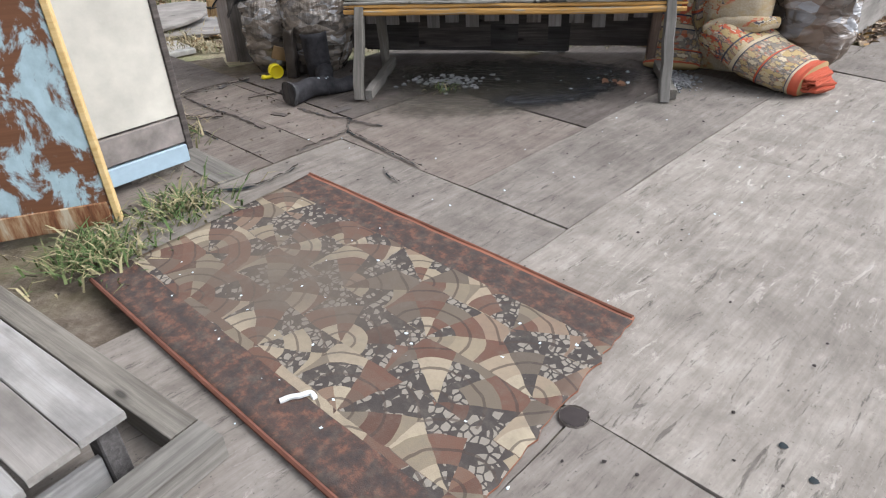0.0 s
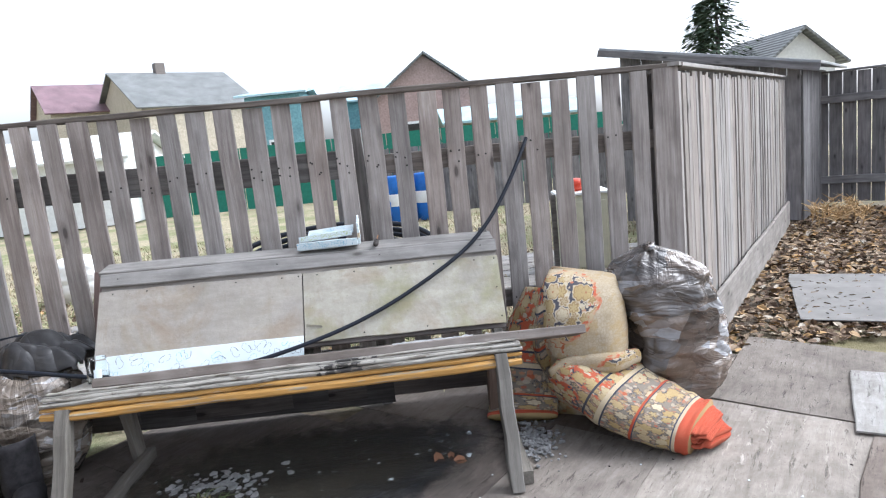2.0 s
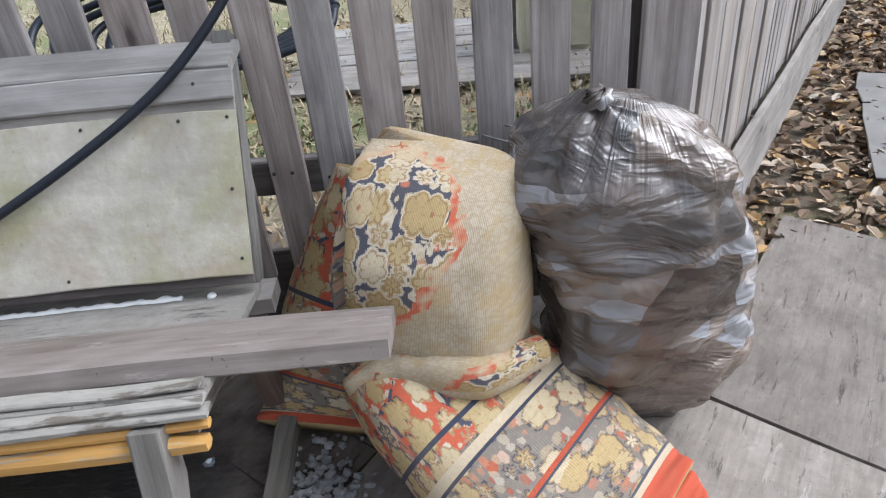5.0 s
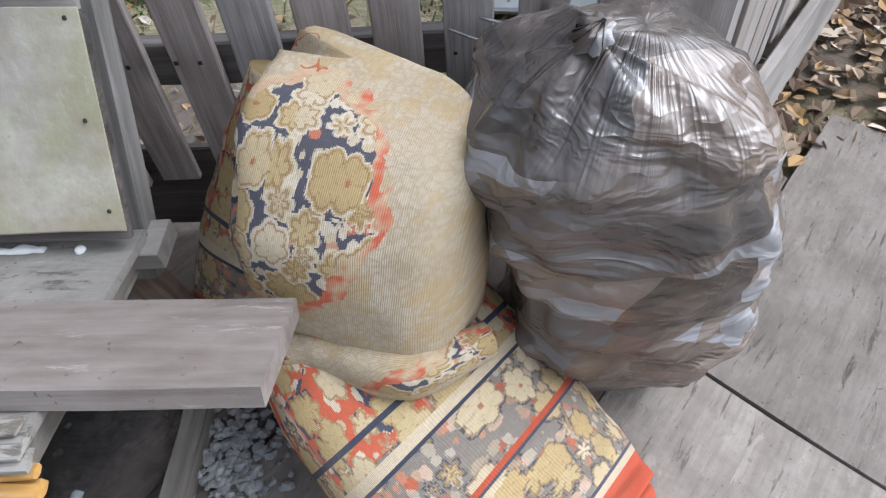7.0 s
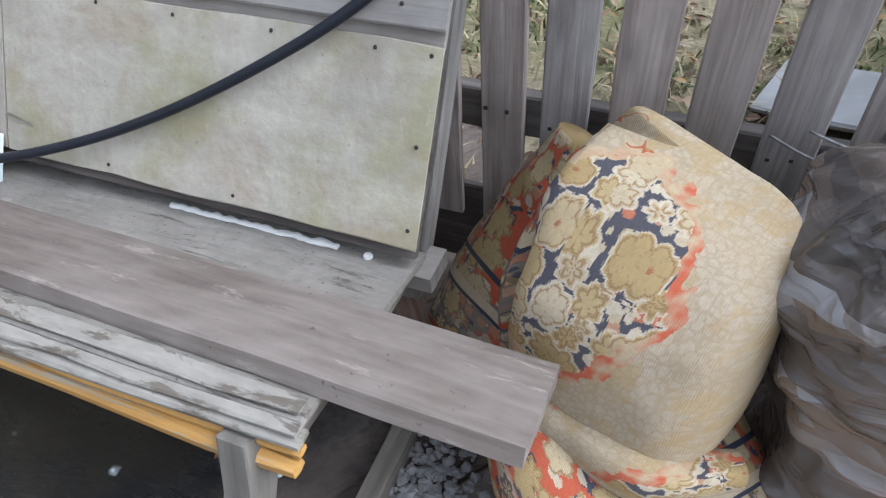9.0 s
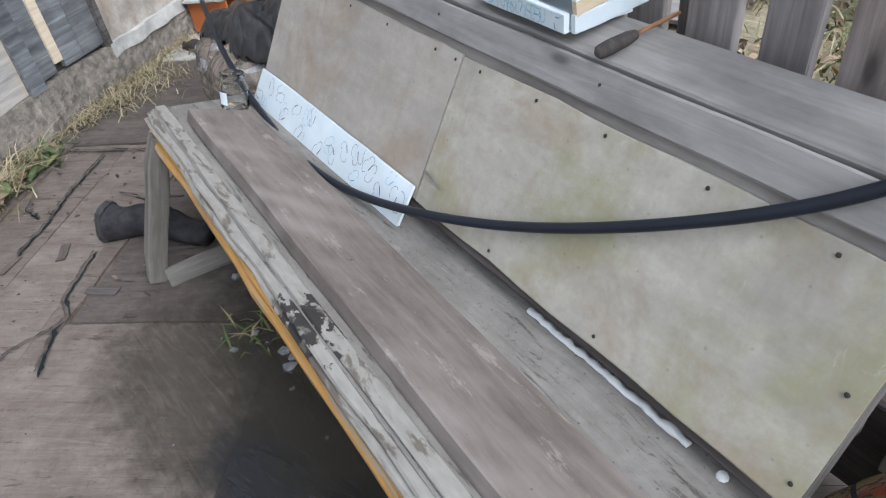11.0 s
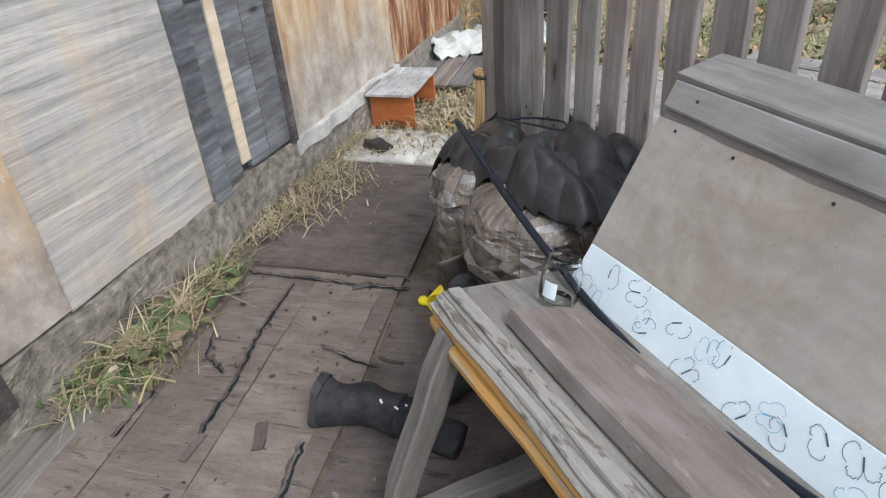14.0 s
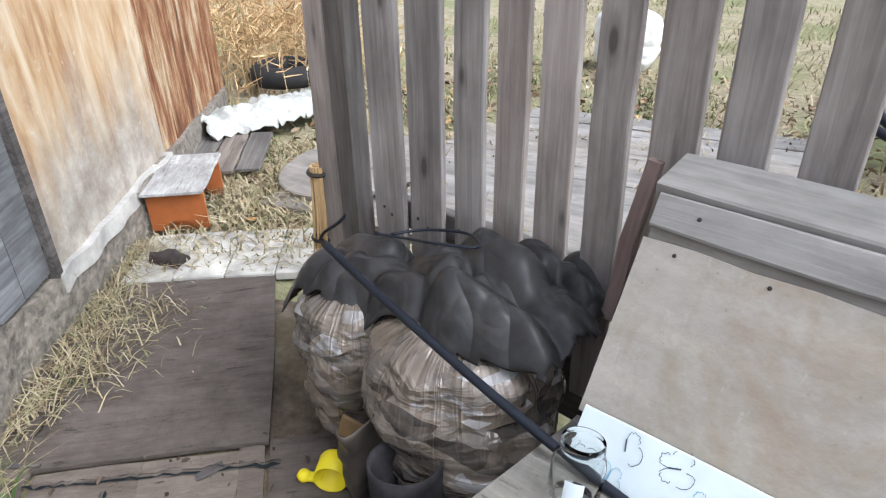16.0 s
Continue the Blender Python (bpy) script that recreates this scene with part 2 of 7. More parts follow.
def worn_paint(name, paint, under, cover=0.5, sx=1.5, sy=20.0, rough=0.6, burnt=None):
    k = Nodes(name, rough)
    o = k.scaled(k.coord(), sx, sy, sy)
    a = k.noise(o, 2.0, 7, 0.65, 0.4)
    m = k.ramp(a, (cover, 0.0), (cover + 0.06, 1.0))
    g = k.noise(k.scaled(k.coord(), 2, 60, 60), 1.0, 5, 0.6)
    w = k.mix(g, tuple(c * 0.55 for c in under), tuple(min(1, c * 1.3) for c in under))
    p = k.mix(k.ramp(k.noise(o, 6.0, 4), (0.3, 0.0), (0.7, 1.0)), tuple(c * 0.75 for c in paint), paint)
    col = k.mix(m, p, w)
    if burnt is not None:
        along = k.math("ABSOLUTE", k.math("SUBTRACT", k.n("SeparateXYZ", {0: k.coord()}).outputs[0], burnt))
        ragged = k.math("MULTIPLY_ADD", k.noise(k.scaled(k.coord(), 1.0, 1.6, 1.0), 24.0, 4, 0.6), 0.5, along)
        col = k.mix(k.ramp(ragged, (0.30, 1.0), (0.315, 0.0)), col, (0.035, 0.032, 0.030))
    return k.out(col, k.math("ADD", m, g), 0.3, 0.004)


M["yellow_trim"] = worn_paint("worn_ochre_moulding", (0.50, 0.28, 0.085), (0.33, 0.28, 0.20), 0.55)
M["trim_top"] = worn_paint("flaking_grey_paint", (0.30, 0.283, 0.252), (0.135, 0.118, 0.098), 0.53, 4.0, 12.0, burnt=1.22)
M["blue_peel"] = worn_paint("peeling_pale_blue_paint", (0.40, 0.52, 0.56), (0.15, 0.068, 0.035), 0.475, 4.0, 2.4, 0.55)
M["white_panel"] = plain("dirty_cream_sheet", (0.50, 0.47, 0.405), 0.6, 0, 0.2, 5, 0.08)
M["blue_band"] = plain("pale_blue_strip", (0.33, 0.42, 0.48), 0.5, 0, 0.12)
M["tar"] = plain("torn_roofing_felt", (0.24, 0.21, 0.19), 0.9, 0, 0.4)


def lining():
    k = Nodes("stained_wall_lining", 0.85)
    o = k.scaled(k.coord(), 1, 1, 1)
    rip = k.noise(k.scaled(k.coord(), 0.9, 6.0, 16.0), 2.0, 5, 0.6, 0.5)
    col = k.ramp(rip, (0.32, (0.235, 0.23, 0.218)), (0.48, (0.325, 0.31, 0.284)), (0.66, (0.43, 0.402, 0.36)))
    tan = k.ramp(k.noise(k.scaled(k.coord(), 3.0, 3.0, 1.2), 1.2, 5, 0.6), (0.48, 0.0), (0.7, 1.0))
    col = k.mix(k.math("MULTIPLY", tan, 0.65), col, (0.48, 0.355, 0.23))
    gr = k.ramp(k.noise(k.scaled(k.coord(), 2.0, 2.0, 7.0), 2.0, 7, 0.7), (0.55, 0.0), (0.75, 1.0))
    col = k.mix(k.math("MULTIPLY", gr, 0.35), col, (0.20, 0.22, 0.235))
    return k.out(col, rip, 0.6, 0.012)


M["lining"] = lining()


def wall_ply():
    """Sheet with rusty run marks from above and grey damp from below."""
    k = Nodes("water_stained_wall_plywood", 0.8)
    o = k.scaled(k.coord(), 1, 1, 1)
    streak = k.noise(k.scaled(k.coord(), 4.5, 4.5, 0.9), 1.6, 7, 0.65, 0.5)
    col = k.ramp(streak, (0.36, (0.27, 0.145, 0.06)), (0.46, (0.40, 0.265, 0.14)), (0.60, (0.50, 0.405, 0.285)))
    mott = k.noise(o, 5.5, 8, 0.72)
    grey = k.ramp(mott, (0.34, (0.16, 0.145, 0.13)), (0.5, (0.27, 0.25, 0.225)), (0.66, (0.42, 0.395, 0.355)))
    z = k.n("SeparateXYZ", {0: k.n("NewGeometry").outputs["Position"]}).outputs[2]
    line = k.math("ADD", z, k.math("MULTIPLY", k.math("SUBTRACT", k.noise(k.scaled(k.coord(), 3.0, 3.0, 1.0), 1.2, 5, 0.65), 0.5), 1.5))
    col = k.mix(k.ramp(line, (0.35, 0.85), (0.80, 0.12)), col, grey)
    flk = k.ramp(k.noise(o, 16.0, 6, 0.7), (0.64, 0.0), (0.68, 1.0))
    col = k.mix(k.math("MULTIPLY", flk, 0.45), col, (0.52, 0.48, 0.42))
    return k.out(col, k.math("ADD", mott, k.noise(o, 30, 5, 0.6)), 0.3, 0.005)


M["wall_ply"] = wall_ply()


def rust():
    k = Nodes("streaked_rusty_iron", 0.75)
    o = k.scaled(k.coord(), 1, 1, 1)
    st = k.noise(k.scaled(k.coord(), 9.0, 9.0, 1.5), 1.5, 8, 0.7)
    col = k.ramp(st, (0.33, (0.06, 0.028, 0.018)), (0.45, (0.17, 0.07, 0.032)), (0.54, (0.30, 0.185, 0.10)), (0.64, (0.43, 0.37, 0.27)))
    return k.out(col, k.noise(o, 40, 5, 0.6), 0.3, 0.004)


M["rust"] = rust()
M["concrete"] = plain("lumpy_foundation_concrete", (0.25, 0.222, 0.186), 0.95, 0, 0.5, 22, 0.9, 0.03)
M["stone"] = plain("pale_paving_stone", (0.46, 0.445, 0.41), 0.9, 0, 0.35, 8, 0.4, 0.01)


def soil():
    k = Nodes("autumn_yard_soil", 0.95)
    o = k.coord()
    a = k.noise(o, 9.0, 8, 0.7)
    b = k.noise(o, 0.9, 5, 0.6)
    col = k.ramp(a, (0.35, (0.06, 0.045, 0.033)), (0.55, (0.125, 0.10, 0.075)), (0.75, (0.21, 0.175, 0.135)))
    col = k.mix(k.math("MULTIPLY", k.ramp(b, (0.45, 0.0), (0.65, 1.0)), 0.6), col, (0.20, 0.18, 0.08))
    return k.out(col, a, 0.8, 0.03)


M["soil"] = soil()


def grassfield():
    k = Nodes("dry_trampled_grass_soil", 0.95)
    o = k.coord()
    a = k.noise(o, 14.0, 8, 0.75)
    b = k.noise(o, 0.8, 5, 0.6)
    c = k.noise(k.scaled(o, 3, 40, 3, False), 1.0, 4, 0.6, 2.0)
    col = k.ramp(k.math("MULTIPLY_ADD", a, 0.6, k.math("MULTIPLY", c, 0.45)), (0.36, (0.155, 0.125, 0.088)), (0.55, (0.33, 0.285, 0.192)), (0.72, (0.52, 0.46, 0.325)))
    col = k.mix(k.math("MULTIPLY", k.ramp(b, (0.46, 0.0), (0.60, 1.0)), 0.65), col, (0.13, 0.165, 0.055))
    return k.out(col, a, 0.9, 0.03)


M["field"] = grassfield()


def bag_plastic(name, tone, inside, pale, rough=0.22, papers=0.9, size=7.5, neck=0.22):
    """Thin smoky sheeting drawn over crumpled rubbish that shows through."""
    k = Nodes(name, rough)
    o = k.scaled(k.coord(), 1, 1, 1)
    w = k.n("VectorMath", {0: k.n("TexNoise", {"Vector": o, "Scale": 4.0, "Detail": 2.0}).outputs["Color"], "Scale": 0.12}, op="SCALE").outputs[0]
    q = k.n("VectorMath", {0: k.scaled(k.coord(), 1.0, 1.0, 1.9), 1: w}, op="ADD").outputs[0]
    vo = k.n("TexVoronoi", {"Vector": q, "Scale": size})
    v2 = k.n("TexVoronoi", {"Vector": q, "Scale": size * 2.6})
    r = k.n("SeparateXYZ", {0: vo.outputs["Color"]})
    r2 = k.n("SeparateXYZ", {0: v2.outputs["Color"]})
    half = tuple((a + b) / 2 for a, b in zip(tone, inside))
    col = k.ramp(k.math("MULTIPLY_ADD", r2.outputs[0], 0.3, k.math("MULTIPLY", r.outputs[0], 0.7)), (0.12, tone), (0.40, half), (0.55, inside), (papers - 0.12, inside), (papers - 0.08, pale))
    col = k.mix(k.ramp(k.noise(o, 6.0, 6, 0.65), (0.45, 0.0), (0.75, 0.35)), col, tone)

    def facets(v, vec):
        away = k.n("VectorMath", {0: vec, 1: v.outputs["Position"]}, op="SUBTRACT").outputs[0]
        tilt = k.n("VectorMath", {0: v.outputs["Color"], 1: (0.5, 0.5, 0.5)}, op="SUBTRACT").outputs[0]
        return k.n("VectorMath", {0: away, 1: tilt}, op="DOT_PRODUCT").outputs["Value"]
    s = k.n("SeparateXYZ", {0: k.coord()})
    turn = k.math("ARCTAN2", s.outputs[1], s.outputs[0])
    pleat = k.noise(k.n("CombineXYZ", {0: k.math("MULTIPLY", turn, 7.0), 1: k.math("MULTIPLY", s.outputs[2], 3.0), 2: k.math("MULTIPLY", turn, 0.7)}).outputs[0], 1.0, 2, 0.5, 0.6)
    pleat = k.math("MULTIPLY", k.math("ABSOLUTE", k.math("SUBTRACT", pleat, 0.5)), k.ramp(s.outputs[2], (neck, 0.006), (neck + 0.2, 0.065)))
    streak = k.math("ABSOLUTE", k.math("SUBTRACT", k.noise(k.scaled(k.coord(), 1.0, 1.0, 2.6), 4.0, 3, 0.5, 1.2), 0.5))
    h = k.math("ADD", k.math("MULTIPLY", facets(vo, q), 1.3), k.math("ADD", k.math("MULTIPLY", facets(v2, q), 0.8), k.math("SUBTRACT", k.math("MULTIPLY", pleat, -1.0), k.math("MULTIPLY", streak, 0.12))))
    k.b.inputs["Specular IOR Level"].default_value = 0.6
    k.b.inputs["Coat Weight"].default_value = 0.3
    k.b.inputs["Coat Roughness"].default_value = 0.16
    return k.out(col, h, 0.75, 0.45)


M["bag"] = bag_plastic("smoky_bin_liner", (0.058, 0.051, 0.048), (0.165, 0.125, 0.098), (0.27, 0.262, 0.265), 0.27, 0.88, 4.2, 0.62)
M["bag_b"] = bag_plastic("clear_grey_rubbish_sack", (0.068, 0.060, 0.054), (0.205, 0.168, 0.136), (0.36, 0.347, 0.342), 0.22, 0.86)


def creased_cloth():
    k = Nodes("black_rubberised_cloth", 0.36)
    o = k.scaled(k.coord(), 1, 1, 1)
    fold = k.math("ABSOLUTE", k.math("SUBTRACT", k.noise(k.scaled(k.coord(), 1.0, 1.9, 1.0), 3.4, 1, 0.4, 0.8), 0.5))
    crease = k.math("ABSOLUTE", k.math("SUBTRACT", k.noise(o, 9.0, 1, 0.5, 0.6), 0.5))
    worn = k.ramp(k.noise(o, 14.0, 6, 0.65), (0.4, (0.030, 0.029, 0.030)), (0.7, (0.058, 0.056, 0.056)))
    h = k.math("MULTIPLY_ADD", k.ramp(crease, (0.0, 0.0), (0.16, 1.0)), 0.12, k.ramp(fold, (0.0, 0.0), (0.2, 1.0)))
    return k.out(worn, h, 0.6, 0.03)


M["coat"] = creased_cloth()
M["boot"] = plain("dusty_black_felt", (0.035, 0.033, 0.036), 0.8, 0, 0.6, 20, 0.5, 0.004)
M["hose"] = plain("black_rubber_hose", (0.016, 0.019, 0.027), 0.38, 0, 0.15, 20, 0.05)
M["yellow"] = plain("yellow_plastic", (0.80, 0.66, 0.02), 0.35, 0, 0.06, 8, 0.02)
M["tarp"] = plain("dirty_white_tarpaulin", (0.46, 0.47, 0.44), 0.6, 0, 0.4, 8, 0.8, 0.03)
M["soot"] = plain("wet_black_soot", (0.012, 0.019, 0.022), 0.55, 0, 0.3, 30, 0.3)
M["slush"] = plain("grey_slush", (0.27, 0.268, 0.268), 0.55, 0, 0.5, 25, 0.5, 0.01)
M["rag"] = plain("dark_rag", (0.045, 0.036, 0.034), 0.9, 0, 0.3)
M["blue"] = plain("blue_plastic_barrel", (0.025, 0.13, 0.42), 0.4, 0, 0.15)
M["white"] = plain("white_painted", (0.72, 0.72, 0.70), 0.5, 0, 0.1)
M["cabinet"] = plain("pale_yellow_enamel", (0.60, 0.58, 0.44), 0.4, 0, 0.1)
M["red"] = plain("red_plastic", (0.55, 0.06, 0.03), 0.4, 0, 0.1)
M["iron"] = plain("dark_iron", (0.06, 0.055, 0.05), 0.5, 0.6, 0.3)
M["tyre"] = plain("black_tyre_rubber", (0.03, 0.03, 0.032), 0.75, 0, 0.3)
M["sheetmetal"] = plain("grey_roofing_sheet", (0.33, 0.335, 0.34), 0.5, 0.2, 0.2, 5)


# ---- building helpers ----
def thing(name, label, category, m=None, group="", kind=""):
    ob = new(name)
    ob.empty_display_size = 0.1
    ob.matrix_basis = m if m is not None else Matrix()
    return tagged(ob, label, category, group, kind)


def mesh_of(name, bm, material, smooth=False):
    me = bpy.data.meshes.new(name)
    bmesh.ops.recalc_face_normals(bm, faces=bm.faces[:])
    if smooth:
        for f in bm.faces:
            f.smooth = True
    bm.to_mesh(me)
    bm.free()
    for x in material if isinstance(material, (list, tuple)) else [material]:
        me.materials.append(x)
    return me


def part(name, bm, material, parent=None, label="", m=None, smooth=False):
    """Links a bmesh (or a ready mesh) as ONE object under a thing or a part."""
    me = bm if isinstance(bm, bpy.types.Mesh) else mesh_of(name, bm, material, smooth)
    ob = new(name, me)
    ob.parent = parent
    if m is not None:
        ob.matrix_basis = m
    return tagged(ob, label)


def solo(name, bm, material, label, category, m=None, smooth=False, kind="", group=""):
    ob = part(name, bm, material, None, "", m, smooth)
    return tagged(ob, label, category, group, kind)


def plank(L, W, T, cuts=5, rough=0.0015, bev=0.003, seed=0):
    """A board along x from 0 to L, centred in y, from 0 to T in z, a little uneven."""
    rnd = random.Random(seed)
    bm = bmesh.new()
    rings = []
    for i in range(cuts + 1):
        x = L * i / cuts
        e = bev if i in (0, cuts) else 0.0
        dy, dz = rnd.uniform(-rough, rough) * 1.5, rnd.uniform(-rough, rough)
        x += rnd.uniform(-rough, rough) * 2
        b = bev
        w, t = W / 2 - e * 0.6, T
        pts = [(-w + b, e * 0.6), (w - b, e * 0.6), (w, b), (w, t - b), (w - b, t - e * 0.6), (-w + b, t - e * 0.6), (-w, t - b), (-w, b)]
        rings.append([bm.verts.new((x, y + dy + rnd.uniform(-rough, rough) * 0.5, z + dz)) for y, z in pts])
    for a, b in zip(rings, rings[1:]):
        for i in range(8):
            bm.faces.new((a[i], a[(i + 1) % 8], b[(i + 1) % 8], b[i]))
    bm.faces.new(rings[0][::-1])
    bm.faces.new(rings[-1])
    return bm


def box(sx, sy, sz, bev=0.004, at=(0, 0, 0)):
    """A bevelled block resting on z = 0, centred in x and y."""
    bm = bmesh.new()
    bmesh.ops.create_cube(bm, size=1.0)
    for v in bm.verts:
        v.co = Vector((v.co.x * sx + at[0], v.co.y * sy + at[1], (v.co.z + 0.5) * sz + at[2]))
    if bev:
        bmesh.ops.bevel(bm, geom=bm.edges[:], offset=min(bev, sx * 0.3, sy * 0.3, sz * 0.3), segments=1, affect="EDGES")
    return bm


def prism(points, z0, z1):
    """An upright block over a polygon in plan."""
    bm = bmesh.new()
    lo = [bm.verts.new((x, y, z0)) for x, y in points]
    hi = [bm.verts.new((x, y, z1)) for x, y in points]
    n = len(points)
    bm.faces.new(lo[::-1])
    bm.faces.new(hi)
    for i in range(n):
        bm.faces.new((lo[i], lo[(i + 1) % n], hi[(i + 1) % n], hi[i]))
    return bm


def axes(p, q, up=(0, 0, 1)):
    """The pose at p whose x axis points to q and whose z axis leans to up."""
    p, q = Vector(p), Vector(q)
    x = (q - p).normalized()
    y = Vector(up).cross(x).normalized()
    z = x.cross(y)
    return Matrix.Translation(p) @ Matrix((x, y, z)).transposed().to_4x4()


def between(p, q, W, T, seed=0, up=(0, 0, 1), **kw):
    """A board from p to q: bmesh and pose."""
    return plank((Vector(q) - Vector(p)).length, W, T, seed=seed, **kw), axes(p, q, up)


def spline(points, steps=8):
    """Catmull-Rom through the points."""
    P = [Vector(p) for p in points]
    P = [2 * P[0] - P[1]] + P + [2 * P[-1] - P[-2]]
    res = []
    for i in range(1, len(P) - 2):
        a, b, c, d = P[i - 1:i + 3]
        for k in range(steps):
            t = k / steps
            res.append(0.5 * ((2 * b) + (c - a) * t + (2 * a - 5 * b + 4 * c - d) * t * t + (3 * b - a - 3 * c + d) * t ** 3))
    return res + [P[-2]]


def tube(points, radius, sides=10, taper=None, steps=8):
    bm = bmesh.new()
    pts = spline(points, steps)
    prev = Vector((0, 0, 1))
    rings = []
    for i, p in enumerate(pts):
        d = (pts[min(i + 1, len(pts) - 1)] - pts[max(i - 1, 0)]).normalized()
        a = prev - d * prev.dot(d)
        a = a.normalized() if a.length > 1e-4 else d.orthogonal().normalized()
        prev = a
        b = d.cross(a)
        r = radius if taper is None else radius + (taper - radius) * i / (len(pts) - 1)
        rings.append([bm.verts.new(p + (a * math.cos(2 * math.pi * k / sides) + b * math.sin(2 * math.pi * k / sides)) * r) for k in range(sides)])
    for r0, r1 in zip(rings, rings[1:]):
        for k in range(sides):
            bm.faces.new((r0[k], r0[(k + 1) % sides], r1[(k + 1) % sides], r1[k]))
    bm.faces.new(rings[0][::-1])
    bm.faces.new(rings[-1])
    return bm


def loft(rings, caps=True):
    """Rings of points (lists of equal length) joined to a skin, with UVs: u round the ring, v along, both 0 to 1."""
    bm = bmesh.new()
    uv = bm.loops.layers.uv.new("UVMap")
    R = [[bm.verts.new(p) for p in ring] for ring in rings]
    n, m = len(rings[0]), len(rings)
    for j in range(m - 1):
        for i in range(n):
            f = bm.faces.new((R[j][i], R[j][(i + 1) % n], R[j + 1][(i + 1) % n], R[j + 1][i]))
            for l, (a, b) in zip(f.loops, ((i, j), (i + 1, j), (i + 1, j + 1), (i, j + 1))):
                l[uv].uv = (a / n, b / (m - 1))
    if caps:
        bm.faces.new(R[0][::-1])
        bm.faces.new(R[-1])
    return bm


def lathe(profile, sides=24, closed=False):
    return loft([[(r * math.cos(2 * math.pi * k / sides), r * math.sin(2 * math.pi * k / sides), z) for k in range(sides)] for r, z in profile], not closed)


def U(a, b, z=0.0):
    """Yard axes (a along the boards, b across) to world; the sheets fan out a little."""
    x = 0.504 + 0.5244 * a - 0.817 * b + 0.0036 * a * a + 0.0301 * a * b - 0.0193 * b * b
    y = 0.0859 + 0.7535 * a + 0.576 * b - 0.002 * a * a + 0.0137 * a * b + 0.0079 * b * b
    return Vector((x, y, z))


WALL = radians(136.0)


def Wl(s, n, z):
    """Along the house wall (s), out from it (n), up (z)."""
    return Vector((-2.076 + s * math.cos(WALL) + n * math.sin(WALL), 3.911 + s * math.sin(WALL) - n * math.cos(WALL), z))


# ---- ground ----
def ground_sheet():
    bm = bmesh.new()
    n = 120
    ring = [bm.verts.new((0.0, 6.0, -0.02))]
    prev = None
    for j, r in enumerate((0.5, 1, 1.5, 2, 2.5, 3, 3.5, 4, 4.6, 5.3, 6, 7, 8, 9.5, 11, 13, 16, 20, 26, 35, 60, 120, 300, 900)):
        cur = []
        for i in range(n):
            a = 2 * math.pi * i / n
            x, y = r * math.cos(a), 6 + r * math.sin(a)
            amp = 0.02 if y < 5.05 and x < 2.5 else 0.05
            z = -0.035 + amp * (noise.noise((x * 1.3, y * 1.3, 3)) * 0.5 + 0.3 * noise.noise((x * 4, y * 4, 7))) if r < 60 else -0.05
            if y < 5.0 and r < 12:
                z = min(z, -0.026)
            cur.append(bm.verts.new((x, y, z)))
        for i in range(n):
            if prev is None:
                bm.faces.new((ring[0], cur[i], cur[(i + 1) % n]))
            else:
                bm.faces.new((prev[i], cur[i], cur[(i + 1) % n], prev[(i + 1) % n]))
        prev = cur
    for f in bm.faces:
        c = f.calc_center_median()
        beyond = c.y > 5.0 and (c.x - 2.495) * 0.797 - (c.y - 5.01) * 0.603 < -0.3
        f.material_index = 1 if beyond or c.length > 25 else 0
        f.smooth = True
    return bm


tagged(new("ground", mesh_of("ground", ground_sheet(), [M["soil"], M["field"]])), "bare brown soil and dry trampled grass of a yard", "ground", kind="structure")

# ---- floor of old plywood sheets ----
floor = thing("floor", "weathered plywood sheets laid as a yard floor", "floor", kind="structure")
bm = bmesh.new()
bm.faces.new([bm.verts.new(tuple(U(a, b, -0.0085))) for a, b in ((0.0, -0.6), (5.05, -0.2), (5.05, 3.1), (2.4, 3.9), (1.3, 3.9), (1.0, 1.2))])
part("seam_dirt", bm, M["soil"], floor, "trodden dirt in the seams")
# The plyd sheets below the bench carry part of its shade as colour.
SHEETS = [
    (1.42, 3.40, -0.32, 1.225, "plyl"), (3.41, 5.07, -0.20, 1.25, "plyl"), (2.25, 4.44, 1.235, 1.765, "ply"),
    (4.45, 5.07, 1.26, 2.3, "plym"), (2.25, 3.2, 1.775, 2.80, "plym"), (3.21, 4.2, 1.775, 2.80, "plyd"), (0.95, 2.24, 1.235, 2.62, "ply"),
     (1.70, 2.46, 3.925, 4.82, "plyd"),
    (4.21, 5.07, 2.31, 3.2, "plym"), (4.21, 4.44, 1.775, 2.30, "plyd"), (5.08, 5.8, 1.17, 1.9, "ply"), (2.47, 3.15, 2.81, 3.92, "plyd"), (3.16, 4.0, 2.81, 3.7, "plyd"), (1.12, 1.82, 2.635, 3.25, "plym"),
    (1.25, 1.815, 3.26, 3.95, "plym"), (-0.9, 1.41, -0.6, 0.66, "ply"), (-0.9, 0.94, 0.67, 1.9, "ply"), (0.95, 1.41, 0.67, 1.225, "ply"),
    (-3.3, -0.91, -0.8, 1.6, "ply"), (5.08, 6.15, -0.25, 1.16, "ply"), (3.41, 5.07, -1.6, -0.21, "ply"), (1.42, 3.40, -1.7, -0.33, "ply"),
    (-0.9, 1.41, -1.9, -0.61, "ply"),
]
q = random.Random(70)
a = 1.835
while a < 2.43:
    w = min(q.uniform(0.12, 0.30), 2.455 - a)
    cuts = [2.635] + sorted(q.uniform(2.8, 3.8) for _ in range(q.randint(1, 3))) + [3.91]
    for b0, b1 in zip(cuts, cuts[1:]):
        if b1 - b0 > 0.06:
            SHEETS.append((a, a + w - q.uniform(0.002, 0.008), b0, b1 - q.uniform(0.002, 0.010), "plym"))
    a += w
